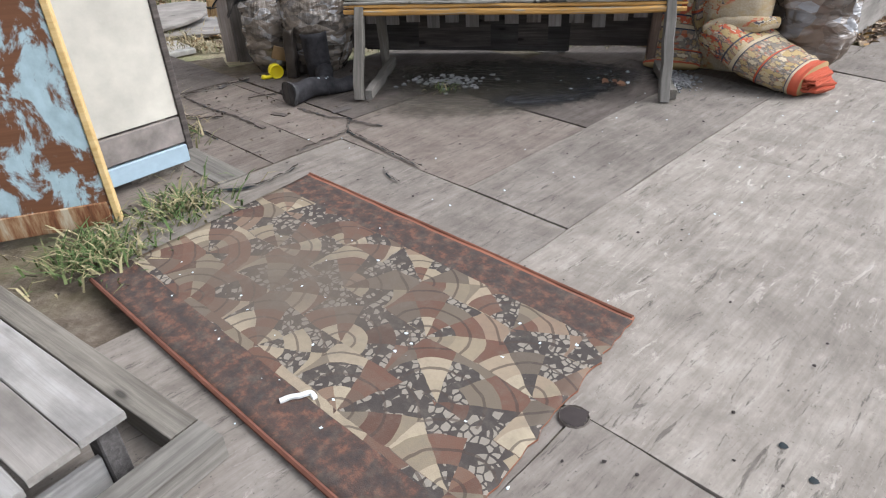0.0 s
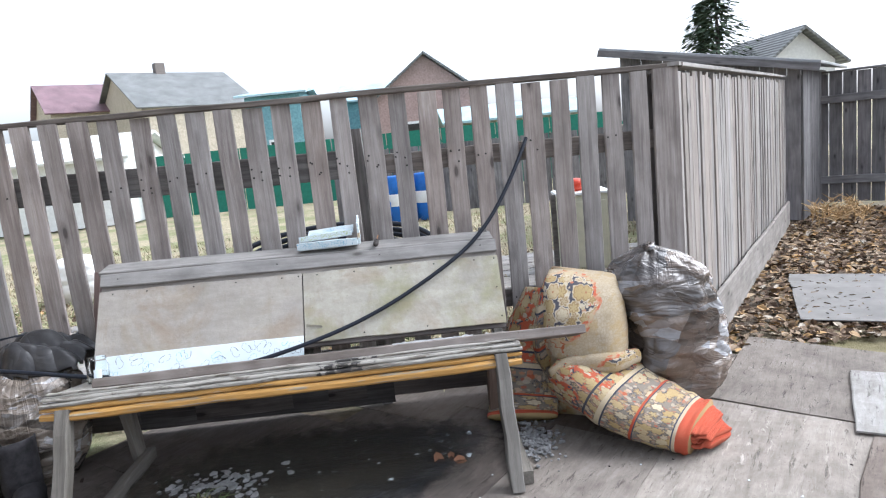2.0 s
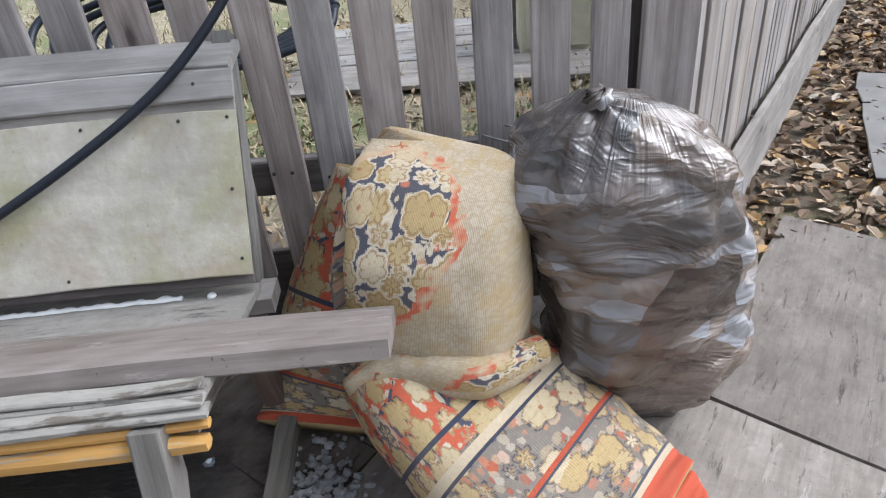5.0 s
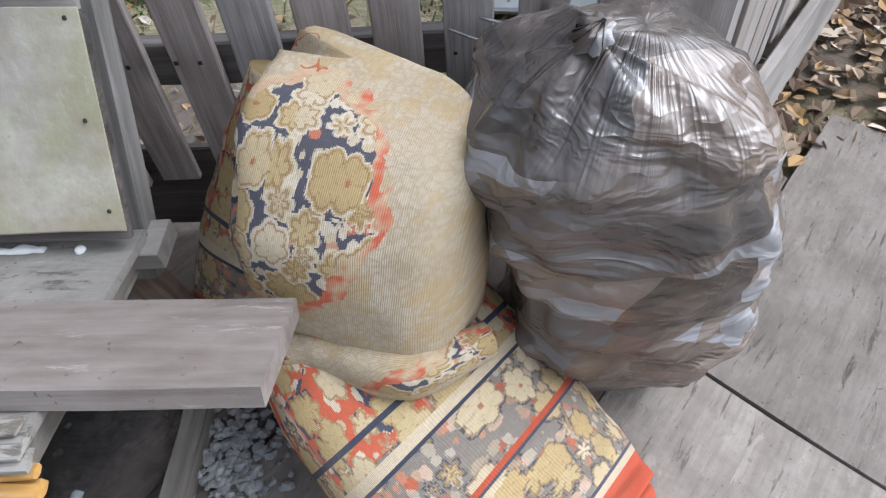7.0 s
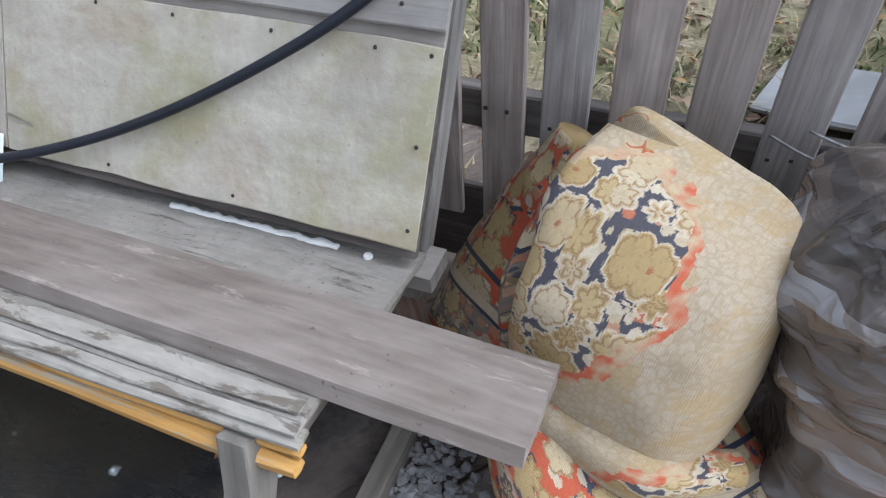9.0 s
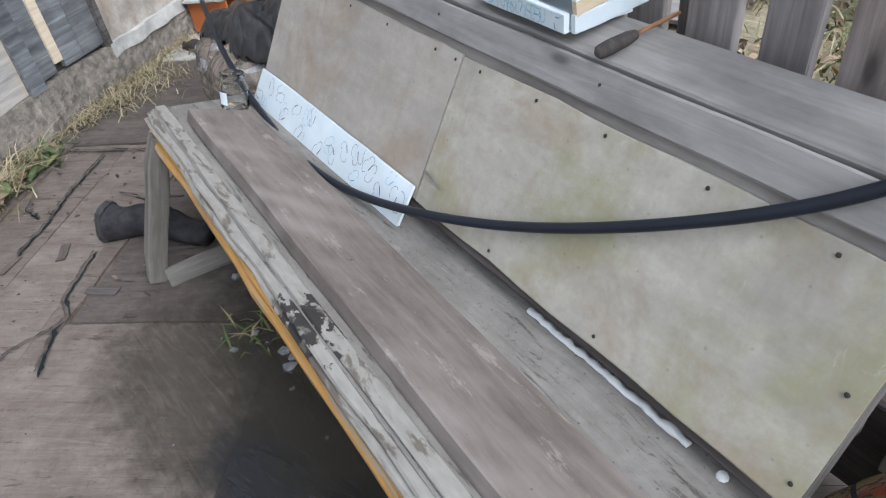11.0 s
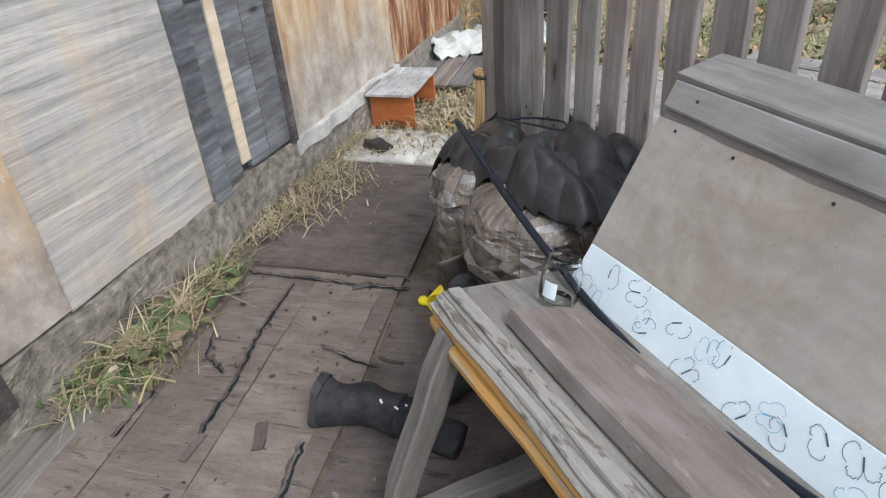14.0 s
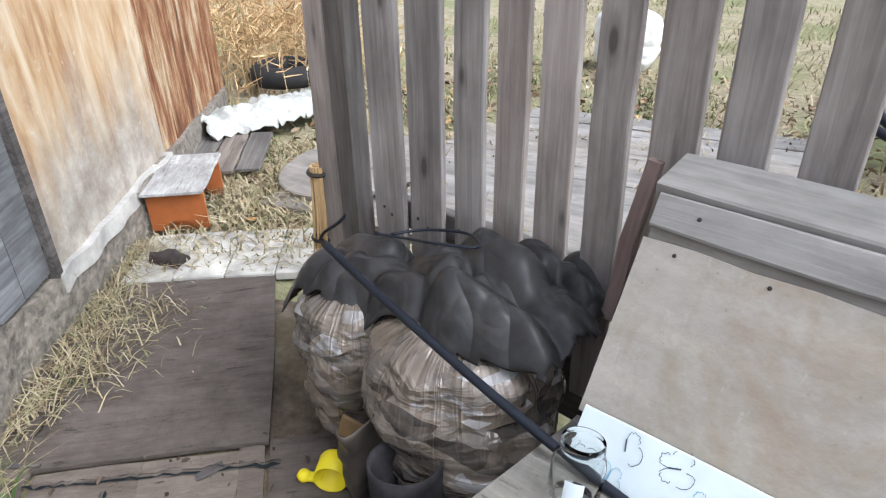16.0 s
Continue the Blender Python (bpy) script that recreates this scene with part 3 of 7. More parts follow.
for i, (a0, a1, b0, b1, mk) in enumerate(SHEETS):
    a1, b1 = a1 + 0.004, b1 + 0.004
    rnd = random.Random(100 + i)
    bm = bmesh.new()
    nx, ny = max(3, int((a1 - a0) / 0.16)), max(3, int((b1 - b0) / 0.16))
    L, W = a1 - a0, b1 - b0
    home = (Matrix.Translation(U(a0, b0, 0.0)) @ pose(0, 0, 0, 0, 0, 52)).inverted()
    top = [[None] * (ny + 1) for _ in range(nx + 1)]
    low = [[None] * (ny + 1) for _ in range(nx + 1)]
    for p in range(nx + 1):
        for q in range(ny + 1):
            x, y = L * p / nx, W * q / ny
            if p in (0, nx):
                x += rnd.uniform(-0.004, 0.004)
            if q in (0, ny):
                y += rnd.uniform(-0.004, 0.004)
            z = 0.004 * noise.noise((x * 2 + i * 9, y * 2, i)) + 0.003 * noise.noise((x * 7 + i, y * 7, 4))
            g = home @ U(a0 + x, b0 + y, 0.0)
            top[p][q] = bm.verts.new((g.x, g.y, z))
            low[p][q] = bm.verts.new((g.x, g.y, z - 0.016))
    for p in range(nx):
        for q in range(ny):
            bm.faces.new((top[p][q], top[p + 1][q], top[p + 1][q + 1], top[p][q + 1]))
    rim = [(p, 0) for p in range(nx)] + [(nx, q) for q in range(ny)] + [(p, ny) for p in range(nx, 0, -1)] + [(0, q) for q in range(ny, 0, -1)]
    for (p, q), (p2, q2) in zip(rim, rim[1:] + rim[:1]):
        bm.faces.new((top[p][q], low[p][q], low[p2][q2], top[p2][q2]))
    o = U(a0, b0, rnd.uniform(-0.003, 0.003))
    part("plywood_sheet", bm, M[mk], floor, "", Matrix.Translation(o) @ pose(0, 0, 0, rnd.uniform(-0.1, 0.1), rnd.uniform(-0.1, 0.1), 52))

# ---- house wall, its foundation and its corner ----
wall = thing("wall_house", "patched house wall of lining, boards, plywood and rusty iron", "wall", kind="structure")


def slab(name, s0, s1, z0, z1, n0, n1, mat, label="", cuts=6, wob=0.006, parent=None):
    """A wall piece: from s0 to s1 along, z0 to z1 up, n0 (back) to n1 (face) out."""
    bm = bmesh.new()
    bmesh.ops.create_cube(bm, size=1.0)
    if cuts:
        bmesh.ops.subdivide_edges(bm, edges=bm.edges[:], cuts=cuts, use_grid_fill=True)
    for v in bm.verts:
        x, y, z = (v.co.x + 0.5) * (s1 - s0), -((v.co.y + 0.5) * (n1 - n0)), (v.co.z + 0.5) * (z1 - z0)
        w = wob * noise.noise((x * 4 + s0 * 3, z * 4, n1 * 20))
        v.co = Vector((x + w * 0.5, y + w, z + w * 0.5))
    return part(name, bm, mat, parent or wall, label, Matrix.Translation(Wl(s0, n0, z0)) @ pose(0, 0, 0, 0, 0, 136))


slab("wall_core", -1.34, 3.35, 0.12, 2.5, -0.22, -0.03, M["dark"], cuts=0, wob=0)
slab("foundation", -1.34, 3.3, -0.06, 0.215, -0.22, 0.03, M["concrete"], "lumpy grey concrete footing", 14, 0.05)
slab("corner_sheet", -1.36, -0.855, 0.235, 2.45, -0.028, 0.012, M["wall_ply"], "bare tan plywood at the corner", 6)
slab("lining_sheet", -0.85, -0.07, 0.225, 2.45, -0.028, 0.004, M["lining"], "rippled whitish stained wall lining", 12, 0.012)
slab("footing_ledge", 0.56, 1.90, 0.15, 0.222, -0.02, 0.040, M["stone"], "pale crumbling mortar ledge", 30, 0.035)
slab("stained_sheet", 0.56, 1.90, 0.175, 2.45, -0.028, 0.006, M["wall_ply"], "tan plywood with grey water stains", 8)
for i in range(6):
    slab("iron_sheet", 1.91 + i * 0.24, 1.91 + i * 0.24 + 0.235, 0.175, 2.45, -0.028, 0.004 + 0.006 * (i % 2), M["rust"], "rust-streaked iron sheet", 5, 0.008)
slab("post_board", 0.55, 0.585, 0.215, 2.4, -0.01, 0.03, M["dark"], "", 3)
door = tagged(new("door_1"), "old grey-black board door with a fresh pine strip", "door", kind="structure")
slab("door_post", -0.085, 0.015, 0.215, 2.15, -0.02, 0.025, M["doorwood"], "", 5, 0.004, door)
for i, (a, b) in enumerate(((0.02, 0.14), (0.215, 0.36), (0.365, 0.545))):
    slab("door_board", a, b, 0.245, 2.1, -0.02, 0.006, M["doorwood"], "", 4, 0.004, door)
slab("pine_strip", 0.148, 0.21, 0.285, 0.985, -0.02, 0.009, M["fresh"], "pale fresh pine strip", 3, 0.002, door)
slab("door_board", 0.148, 0.21, 0.99, 2.1, -0.02, 0.006, M["doorwood"], "", 3, 0.004, door)
slab("crossbar", 0.02, 0.545, 0.995, 1.15, 0.007, 0.03, M["doorwood"], "", 4, 0.004, door)

# the second face of the house, round the corner
K0, K1 = Vector((-1.06, 3.03, 0)), Vector((-1.06, 3.03, 0)) + Vector((math.cos(radians(235)), math.sin(radians(235)), 0)) * 3.2
side = thing("wall_side", "cream sheet wall with torn felt at its foot", "wall", axes(K0, K1), kind="structure")
part("core", box(3.2, 0.18, 2.4, 0.005, (1.6, -0.11, 0.1)), M["dark"], side)
for i, (x0, x1, z0, z1, mk, lb) in enumerate(((0.0, 0.62, 0.275, 2.45, "white_panel", "dirty cream wall sheet"), (0.0, 0.62, 0.14, 0.27, "tar", "torn grey roofing felt"), (0.0, 0.62, 0.045, 0.135, "blue_band", "pale blue strip"), (0.66, 3.2, 0.1, 2.45, "white_panel", ""))):
    part("sheet", box(x1 - x0 - 0.004, 0.03, z1 - z0 - 0.004, 0.004, ((x0 + x1) / 2, 0.0 + 0.004 * i, z0)), M[mk], side, lb)
part("corner_batten", box(0.03, 0.05, 2.3, 0.004, (-0.012, 0.0, 0.1)), M["dark"], side)

leaf_door = thing("painted_door", "leaning door leaf with peeling pale blue paint", "door", axes((-1.105, 2.49, 0.01), (-1.61, 2.255, 0.01)))
part("leaf", box(0.60, 0.035, 1.95, 0.004, (0.33, 0, 0.0)), M["blue_peel"], leaf_door)
part("edge_strip", box(0.026, 0.05, 1.95, 0.004, (0.013, 0.0, 0.0)), M["fresh"], leaf_door, "bare tan edge strip")
part("bottom_rail", box(0.57, 0.04, 0.10, 0.004, (0.32, 0.004, 0.0)), M["rust"], leaf_door, "brown bare wood at the foot")

# ---- wooden porch step ----
porch = thing("porch_step", "grey weathered plank step with an open end", "step", axes((-0.326, 1.264, 0), (-0.884, 1.571, 0)))
for i in range(6):
    part("tread_plank", plank(1.5, 0.115, 0.026, seed=i), M["grey"], porch, "", pose(-0.012 * (i % 3), 0.06 + i * 0.12, 0.195))
for y in (0.05, 0.62):
    part("post", box(0.07, 0.05, 0.195, 0.004), M["dark"], porch, "", pose(0.06, y, 0))
part("end_board", plank(0.62, 0.10, 0.022, seed=9), M["grey"], porch, "", pose(0.035, 0.08, 0.06, 90, 0, 90))
part("side_beam", plank(1.5, 0.085, 0.075, seed=11), M["leg"], porch, "", pose(-0.02, -0.1, 0.001))
part("end_beam", plank(0.9, 0.10, 0.08, seed=12), M["leg"], porch, "", pose(-0.075, -0.14, 0.001, 0, 0, 90))

# ---- picket fence behind the bench ----
FY = 5.03
fence = thing("picket_fence", "unpainted weathered wooden picket fence", "fence", pose(0, FY, 0))
XS = [-1.420, -1.270, -1.108, -0.973, -0.834, -0.697, -0.560, -0.417, -0.266, -0.127, 0.014, 0.153, 0.296, 0.433, 0.591, 0.731, 0.885, 1.032, 1.179, 1.315, 1.454, 1.591, 1.731, 1.871, 2.007, 2.154, 2.298]
for i, x in enumerate(XS):
    rnd = random.Random(40 + i)
    w = 0.128 if i < 2 else rnd.uniform(0.09, 0.104)
    top = 1.688 - 0.006 * x + rnd.uniform(-0.012, 0.004)
    bottom = 0.22 + rnd.uniform(-0.03, 0.03)
    bm = plank(top - bottom, w, 0.022, 6, 0.002, 0.003, 40 + i)
    picket = part("picket", bm, M["picket"], fence, "", pose(x + rnd.uniform(-0.004, 0.004), 0.0, bottom, 0, -90, 0) @ pose(0, 0, 0, 0, 0, rnd.uniform(-0.9, 0.9)) @ pose(0, 0, 0, 90, 0, 0) @ pose(0, -0.011, 0))
    for z in (0.54, 1.34):
        for side in (-0.02, 0.022):
            part("nail", box(0.009, 0.004, 0.009, 0.0015), M["iron"], picket, "", picket.matrix_basis.inverted() @ pose(x + side + rnd.uniform(-0.006, 0.006), -0.0245, z + rnd.uniform(-0.03, 0.03))) if z > bottom + 0.05 else None


def fence_rail(x0, x1, z0, z1, h, t, y, seed, name="rail"):
    bm = plank(math.hypot(x1 - x0, z1 - z0), h, t, 10, 0.002, 0.004, seed)
    # Low boards get dark wood, which paints in the dimness behind the bench.
    part(name, bm, M["dark"] if name == "kick_board" else M["rail"], fence, "", axes((x0, y, z0), (x1, y, z1), (0, -1, 0)))


fence_rail(-1.5, 0.79, 1.375, 1.345, 0.15, 0.03, 0.045, 1)
fence_rail(0.85, 2.40, 1.33, 1.315, 0.10, 0.04, 0.055, 2)
fence_rail(-1.5, 0.79, 0.53, 0.545, 0.10, 0.04, 0.055, 3)
fence_rail(0.85, 2.40, 0.545, 0.525, 0.10, 0.04, 0.055, 4)
fence_rail(-1.5, 0.80, 0.17, 0.18, 0.26, 0.025, 0.05, 6, "kick_board")
fence_rail(0.85, 2.40, 0.18, 0.17, 0.26, 0.025, 0.05, 7, "kick_board")
# Added board, not a known fence part: keeps the space under the bench dark.
fence_rail(-0.62, 0.855, 0.20, 0.18, 0.34, 0.025, 0.05, 9, "kick_board")
bm = plank(4.05, 0.075, 0.028, 14, 0.003, 0.004, 5)
part("cap_board", bm, M["rail"], fence, "", axes((-1.5, 0.005, 1.69), (2.48, 0.005, 1.672)))
for i, (x, w, h) in enumerate(((0.812, 0.06, 1.52), (2.38, 0.08, 1.66), (-1.555, 0.085, 1.78))):
    part("post", plank(h + 0.1, w, 0.07, 6, 0.003, 0.005, 70 + i), M["rail"], fence, "", pose(x, 0.11 if i < 2 else 0.0, -0.1, 0, -90, 0) @ pose(0, 0, 0, 90, 0, 0))
part("corner_board", plank(1.5, 0.14, 0.024, 6, 0.002, 0.003, 77), M["picket"], fence, "", pose(2.455, -0.004, 0.2, 0, -90, 0) @ pose(0, 0, 0, 90, 0, 0))
part("gate_post", plank(1.9, 0.10, 0.06, 6, 0.003, 0.005, 78), M["picket"], fence, "", pose(-1.655, 0.0, -0.05, 0, -90, 0) @ pose(0, 0, 0, 90, 0, 0))

nail_bm = lathe([(0.0001, 0.002), (0.0045, 0.0015), (0.0055, 0.0)], 6)
nail_dot = mesh_of("nail", nail_bm, M["iron"])
for i, x in enumerate(XS):
    q = random.Random(500 + i)
    for z in (1.34, 0.54):
        for dx, dz in ((-0.022, 0.03), (0.02, -0.028)):
            part("nail", nail_dot, None, fence, "", pose(x + dx + q.uniform(-0.008, 0.008), -0.0135, z + dz + q.uniform(-0.012, 0.012), 90, 0, 0))

# ---- slatted fence to the corner ----
F0, F1 = Vector((2.495, 5.01, 0)), Vector((5.65, 9.18, 0))
LF = (F1 - F0).length
slats = thing("slat_fence", "tall fence of narrow grey vertical slats on a base board", "fence", axes(F0, F1))
x, i = 0.03, 0
rnd = random.Random(5)
while x < LF:
    w = rnd.uniform(0.05, 0.085)
    h = 1.675 + 0.014 * x - 0.27
    part("slat", plank(h, w, 0.02, 4, 0.002, 0.002, 200 + i % 9), M["slat"], slats, "", pose(x + w / 2, rnd.uniform(-0.009, 0.003), 0.24 + rnd.uniform(-0.02, 0.02), 0, -90, 0) @ pose(0, 0, 0, 90 , 0, 0) @ pose(0, 0, 0, 0, 0, rnd.uniform(-0.5, 0.5)))
    x += w + rnd.uniform(-0.007, 0.0005)
    i += 1
part("base_board", plank(LF, 0.30, 0.03, 12, 0.003, 0.004, 230), M["grey"], slats, "", axes((0, -0.045, 0.13), (LF, -0.045, 0.13), (0, -1, 0)))
part("cap_board", plank(LF + 0.05, 0.09, 0.024, 14, 0.003, 0.003, 231), M["grey"], slats, "", axes((-0.03, 0, 1.675), (LF, 0, 1.75)))
for z in (0.45, 1.35):
    part("rail", plank(LF, 0.09, 0.04, 10, 0.003, 0.003, 233), M["rail"], slats, "", axes((0, 0.05, z), (LF, 0.05, z), (0, -1, 0)))

# ---- back fence ----
B0, B1 = Vector((6.75, 10.5, 0)), Vector((11.55, 7.07, 0))
LB = (B1 - B0).length
backf = thing("board_fence", "tall dark weathered board fence with two rails", "fence", axes(B0, B1))
for i in range(int(LB / 0.165)):
    rnd = random.Random(600 + i)
    part("board", plank(1.78 + rnd.uniform(-0.02, 0.02), 0.155, 0.022, 3, 0.002, 0.002, 300 + i % 5), M["farwood"], backf, "", pose(0.08 + i * 0.165, 0, 0.03, 0, -90, 0) @ pose(0, 0, 0, 90, 0, 0))
for z in (0.35, 1.45):
    part("rail", plank(LB, 0.11, 0.05, 8, 0.003, 0.004, 320), M["farwood"], backf, "", axes((0, -0.05, z), (LB, -0.05, z), (0, -1, 0)))
part("cap_board", plank(LB, 0.09, 0.03, 8, 0.003, 0.004, 321), M["farwood"], backf, "", axes((0, 0, 1.8), (LB, 0, 1.8)))

# ---- shed ----
S0 = Vector((5.95, 9.28, 0))
S1 = S0 + Vector((-0.743, 0.669, 0)) * 2.25
shed = thing("shed", "dark weathered board shed with a sloping roof", "shed", axes(S0, S1))
for i in range(15):
    h = 1.86 + 0.48 * (i + 0.5) / 15
    part("wall_board", plank(h, 0.146, 0.024, 3, 0.002, 0.002, 330 + i % 4), M["farwood"], shed, "", pose(0.075 + i * 0.15, 0, 0, 0, -90, 0) @ pose(0, 0, 0, 90, 0, 0))
for i in range(12):
    part("side_board", plank(1.86, 0.15, 0.024, 3, 0.002, 0.002, 330 + i % 4), M["farwood"], shed, "", pose(-0.0, -0.1 - i * 0.155, 0, 0, -90, 0) @ pose(0, 0, 0, 0, 0, 0))
part("back", box(2.2, 0.03, 1.85, 0.003, (1.1, -1.95, 0)), M["farwood"], shed)
part("roof", box(2.75, 2.4, 0.035, 0.006), M["sheetmetal"], shed, "grey felted roof edge", pose(1.10, -0.95, 2.15, 0, -12, 0))
part("fascia", plank(2.75, 0.09, 0.025, 6, 0.003, 0.003, 345), M["farwood"], shed, "", axes((-0.25, 0.265, 1.82), (2.46, 0.265, 2.40), (0, 1, 0)))

# ---- bench ----
bench = thing("bench", "homemade weathered bench with fibreboard back and ochre moulding", "bench", pose(0.46, 4.205, 0.075))
BX0, BX1 = -0.98, 0.98
SL = -math.degrees(math.atan2(0.075, 0.40))
part("seat", plank(BX1 - BX0, 0.44, 0.022, 10, 0.002, 0.004, 1), M["seat"], bench, "dirty pale seat sheet", pose(BX0, 0.0, 0.462, SL, 0, 0) @ pose(0, 0.225, 0))
part("edge_moulding", plank(BX1 - BX0 - 0.004, 0.038, 0.036, 14, 0.003, 0.010, 2), M["yellow_trim"], bench, "worn ochre-painted moulding", pose(BX0 - 0.002, -0.016, 0.384))
part("edge_moulding", plank(BX1 - BX0 - 0.002, 0.026, 0.022, 14, 0.003, 0.007, 3), M["yellow_trim"], bench, "worn ochre-painted moulding", pose(BX0 - 0.002, -0.010, 0.4215))
part("edge_strip", plank(BX1 - BX0 + 0.004, 0.036, 0.017, 14, 0.003, 0.005, 4), M["trim_top"], bench, "flaking grey edge strip", pose(BX0 - 0.002, -0.006, 0.447))
part("edge_strip", plank(BX1 - BX0, 0.05, 0.014, 14, 0.003, 0.004, 5), M["trim_top"], bench, "flaking grey edge strip", pose(BX0, 0.012, 0.463))
part("edge_strip", plank(BX1 - BX0 - 0.02, 0.035, 0.010, 14, 0.003, 0.003, 6), M["trim_top"], bench, "", pose(BX0 + 0.01, 0.03, 0.478, SL, 0, 0))
part("front_bearer", plank(BX1 - BX0 - 0.1, 0.08, 0.04, 8, 0.002, 0.004, 7), M["dark"], bench, "", pose(BX0 + 0.05, 0.06, 0.40))
part("back_bearer", plank(BX1 - BX0 + 0.03, 0.09, 0.045, 8, 0.003, 0.004, 8), M["grey"], bench, "", pose(BX0, 0.43, 0.345))
for i, x in enumerate((BX0 + 0.08, BX1 - 0.055)):
    part("side_bearer", plank(0.52, 0.05, 0.06, 4, 0.003, 0.004, 20 + i), M["leg"], bench, "", axes((x, 0.0, 0.395), (x, 0.50, 0.31)))
q = random.Random(31)
bm = tube([(0.43 + 0.0325 * j, 0.390 + q.uniform(-0.0015, 0.0015), 0.4095 + q.uniform(-0.001, 0.001)) for j in range(13)], 0.0085, 8)
for v in bm.verts:
    v.co += Vector((0, 0.004, 0.003)) * noise.noise(v.co * 60)
part("snow_strip", bm, M["white"], bench, "strip of white foam along the seat joint", smooth=True)
part("snow_strip", lathe([(0.001, 0.0), (0.010, 0.001), (0.008, 0.006), (0.001, 0.008)], 9), M["white"], bench, "white foam crumb", pose(0.885, 0.384, 0.411))
# bent flap of loose veneer at the panel joint
bm = bmesh.new()
rows = [[bm.verts.new((0.03 + 0.075 * a / 6, 0.012 * b * (1 - 0.6 * a / 6), 0.010 + 0.010 * (b / 2) ** 2 + 0.004 * (a / 6) ** 2)) for b in range(3)] for a in range(7)]
for r0, r1 in zip(rows, rows[1:]):
    for b in range(2):
        bm.faces.new((r0[b], r1[b], r1[b + 1], r0[b + 1]))
loose_flap = bm
TILT = radians(29.5)


def on_back(x, d, out=0.0):
    """A pose on the tilted back: d up the slope from the seat."""
    y0, z0 = 0.375, 0.40
    return pose(0, 0, 0.033, 0, 1.0, 0) @ pose(x, y0 + d * math.sin(TILT) - out * math.cos(TILT), z0 + d * math.cos(TILT) + out * math.sin(TILT), 90 - 29.5, 0, 0)


for i, (x0, x1) in enumerate(((BX0 + 0.037, 0.016), (0.022, BX1 - 0.004))):
    part("back_panel", plank(x1 - x0, 0.345, 0.008, 10, 0.0015, 0.002, 30 + i), M["panel"] if i else M["panel_grey"], bench, "stained greenish-grey fibreboard" if i else "stained grey fibreboard", on_back(x0, 0.2125, 0.010 + 0.002 * i))
part("back_board", plank(BX1 - BX0 - 0.045, 0.36, 0.02, 8, 0.002, 0.003, 33), M["dark"], bench, "", on_back(BX0 + 0.04, 0.20, -0.012))
part("loose_veneer", loose_flap, M["panel"], bench, "curled loose veneer flap", on_back(0.0, 0.10, 0.012))
part("upper_board", plank(BX1 - BX0 - 0.045, 0.085, 0.016, 12, 0.0011, 0.003, 34), M["grey"], bench, "", on_back(BX0 + 0.038, 0.42, -0.006))
part("upper_board", plank(BX1 - BX0 - 0.04, 0.066, 0.018, 12, 0.0011, 0.004, 35), M["grey"], bench, "", on_back(BX0 + 0.038, 0.437, 0.010))
part("cap_board", plank(BX1 - BX0 - 0.03, 0.135, 0.028, 12, 0.0011, 0.004, 36), M["grey"], bench, "", pose(BX0 + 0.034, 0.668, 0.862, 9, 1.15, 0))
for i, x in enumerate((BX0 + 0.12, 0.0, BX1 - 0.05)):
    part("back_upright", plank(0.66, 0.05, 0.045, 4, 0.003, 0.004, 40 + i), M["leg"], bench, "", axes((x, 0.42, 0.30), (x, 0.70, 0.80), (1, 0, 0)))
for i, (x, lean) in enumerate(((BX0 + 0.09, 0.01), (BX1 - 0.09, 0.015))):
    part("front_leg", plank(0.54, 0.055, 0.065, 5, 0.004, 0.004, 50 + i), M["leg"], bench, "", axes((x - 0.02 + lean, -0.17, -0.08), (x, 0.02, 0.42), (0, -1, 0)))
    part("rear_leg", plank(0.50, 0.055, 0.06, 5, 0.004, 0.004, 54 + i), M["brace"] if i else M["leg"], bench, "", axes((x + 0.02, 0.56, -0.09), (x + 0.01, 0.46, 0.38), (0, -1, 0)))
    part("foot_rail", plank(0.72, 0.05, 0.06, 5, 0.004, 0.004, 58 + i), M["leg"], bench, "", axes((x + 0.045, -0.17, -0.075), (x + 0.06, 0.53, -0.075)))
nail = lathe([(0.0001, 0.0015), (0.0032, 0.001), (0.004, 0.0)], 8)
nail_mesh = mesh_of("nail", nail, M["iron"])
for x in (-0.88, -0.72, -0.5, -0.3, -0.08, 0.0, 0.09, 0.27, 0.45, 0.66, 0.86, 0.96):
    part("nail", nail_mesh, None, bench, "", on_back(x, 0.368, 0.022))
for x, d in ((0.96, 0.075), (0.955, 0.22), (0.90, 0.44), (-0.86, 0.44), (-0.1, 0.44), (0.4, 0.44), (-0.2, 0.06), (0.3, 0.06), (0.6, 0.06), (-0.55, 0.06)):
    part("nail", nail_mesh, None, bench, "", on_back(x, d, 0.021 if d < 0.4 else 0.028))

# things on the bench
loose = solo("loose_plank", plank(2.09, 0.205, 0.042, 10, 0.002, 0.004, 60), M["plank"], "thick grey-brown plank lying along the bench", "plank", axes((-0.35, 4.375, 0.515), (1.742, 4.352, 0.507)) @ pose(0, 0, 0, -21, 0, 0))


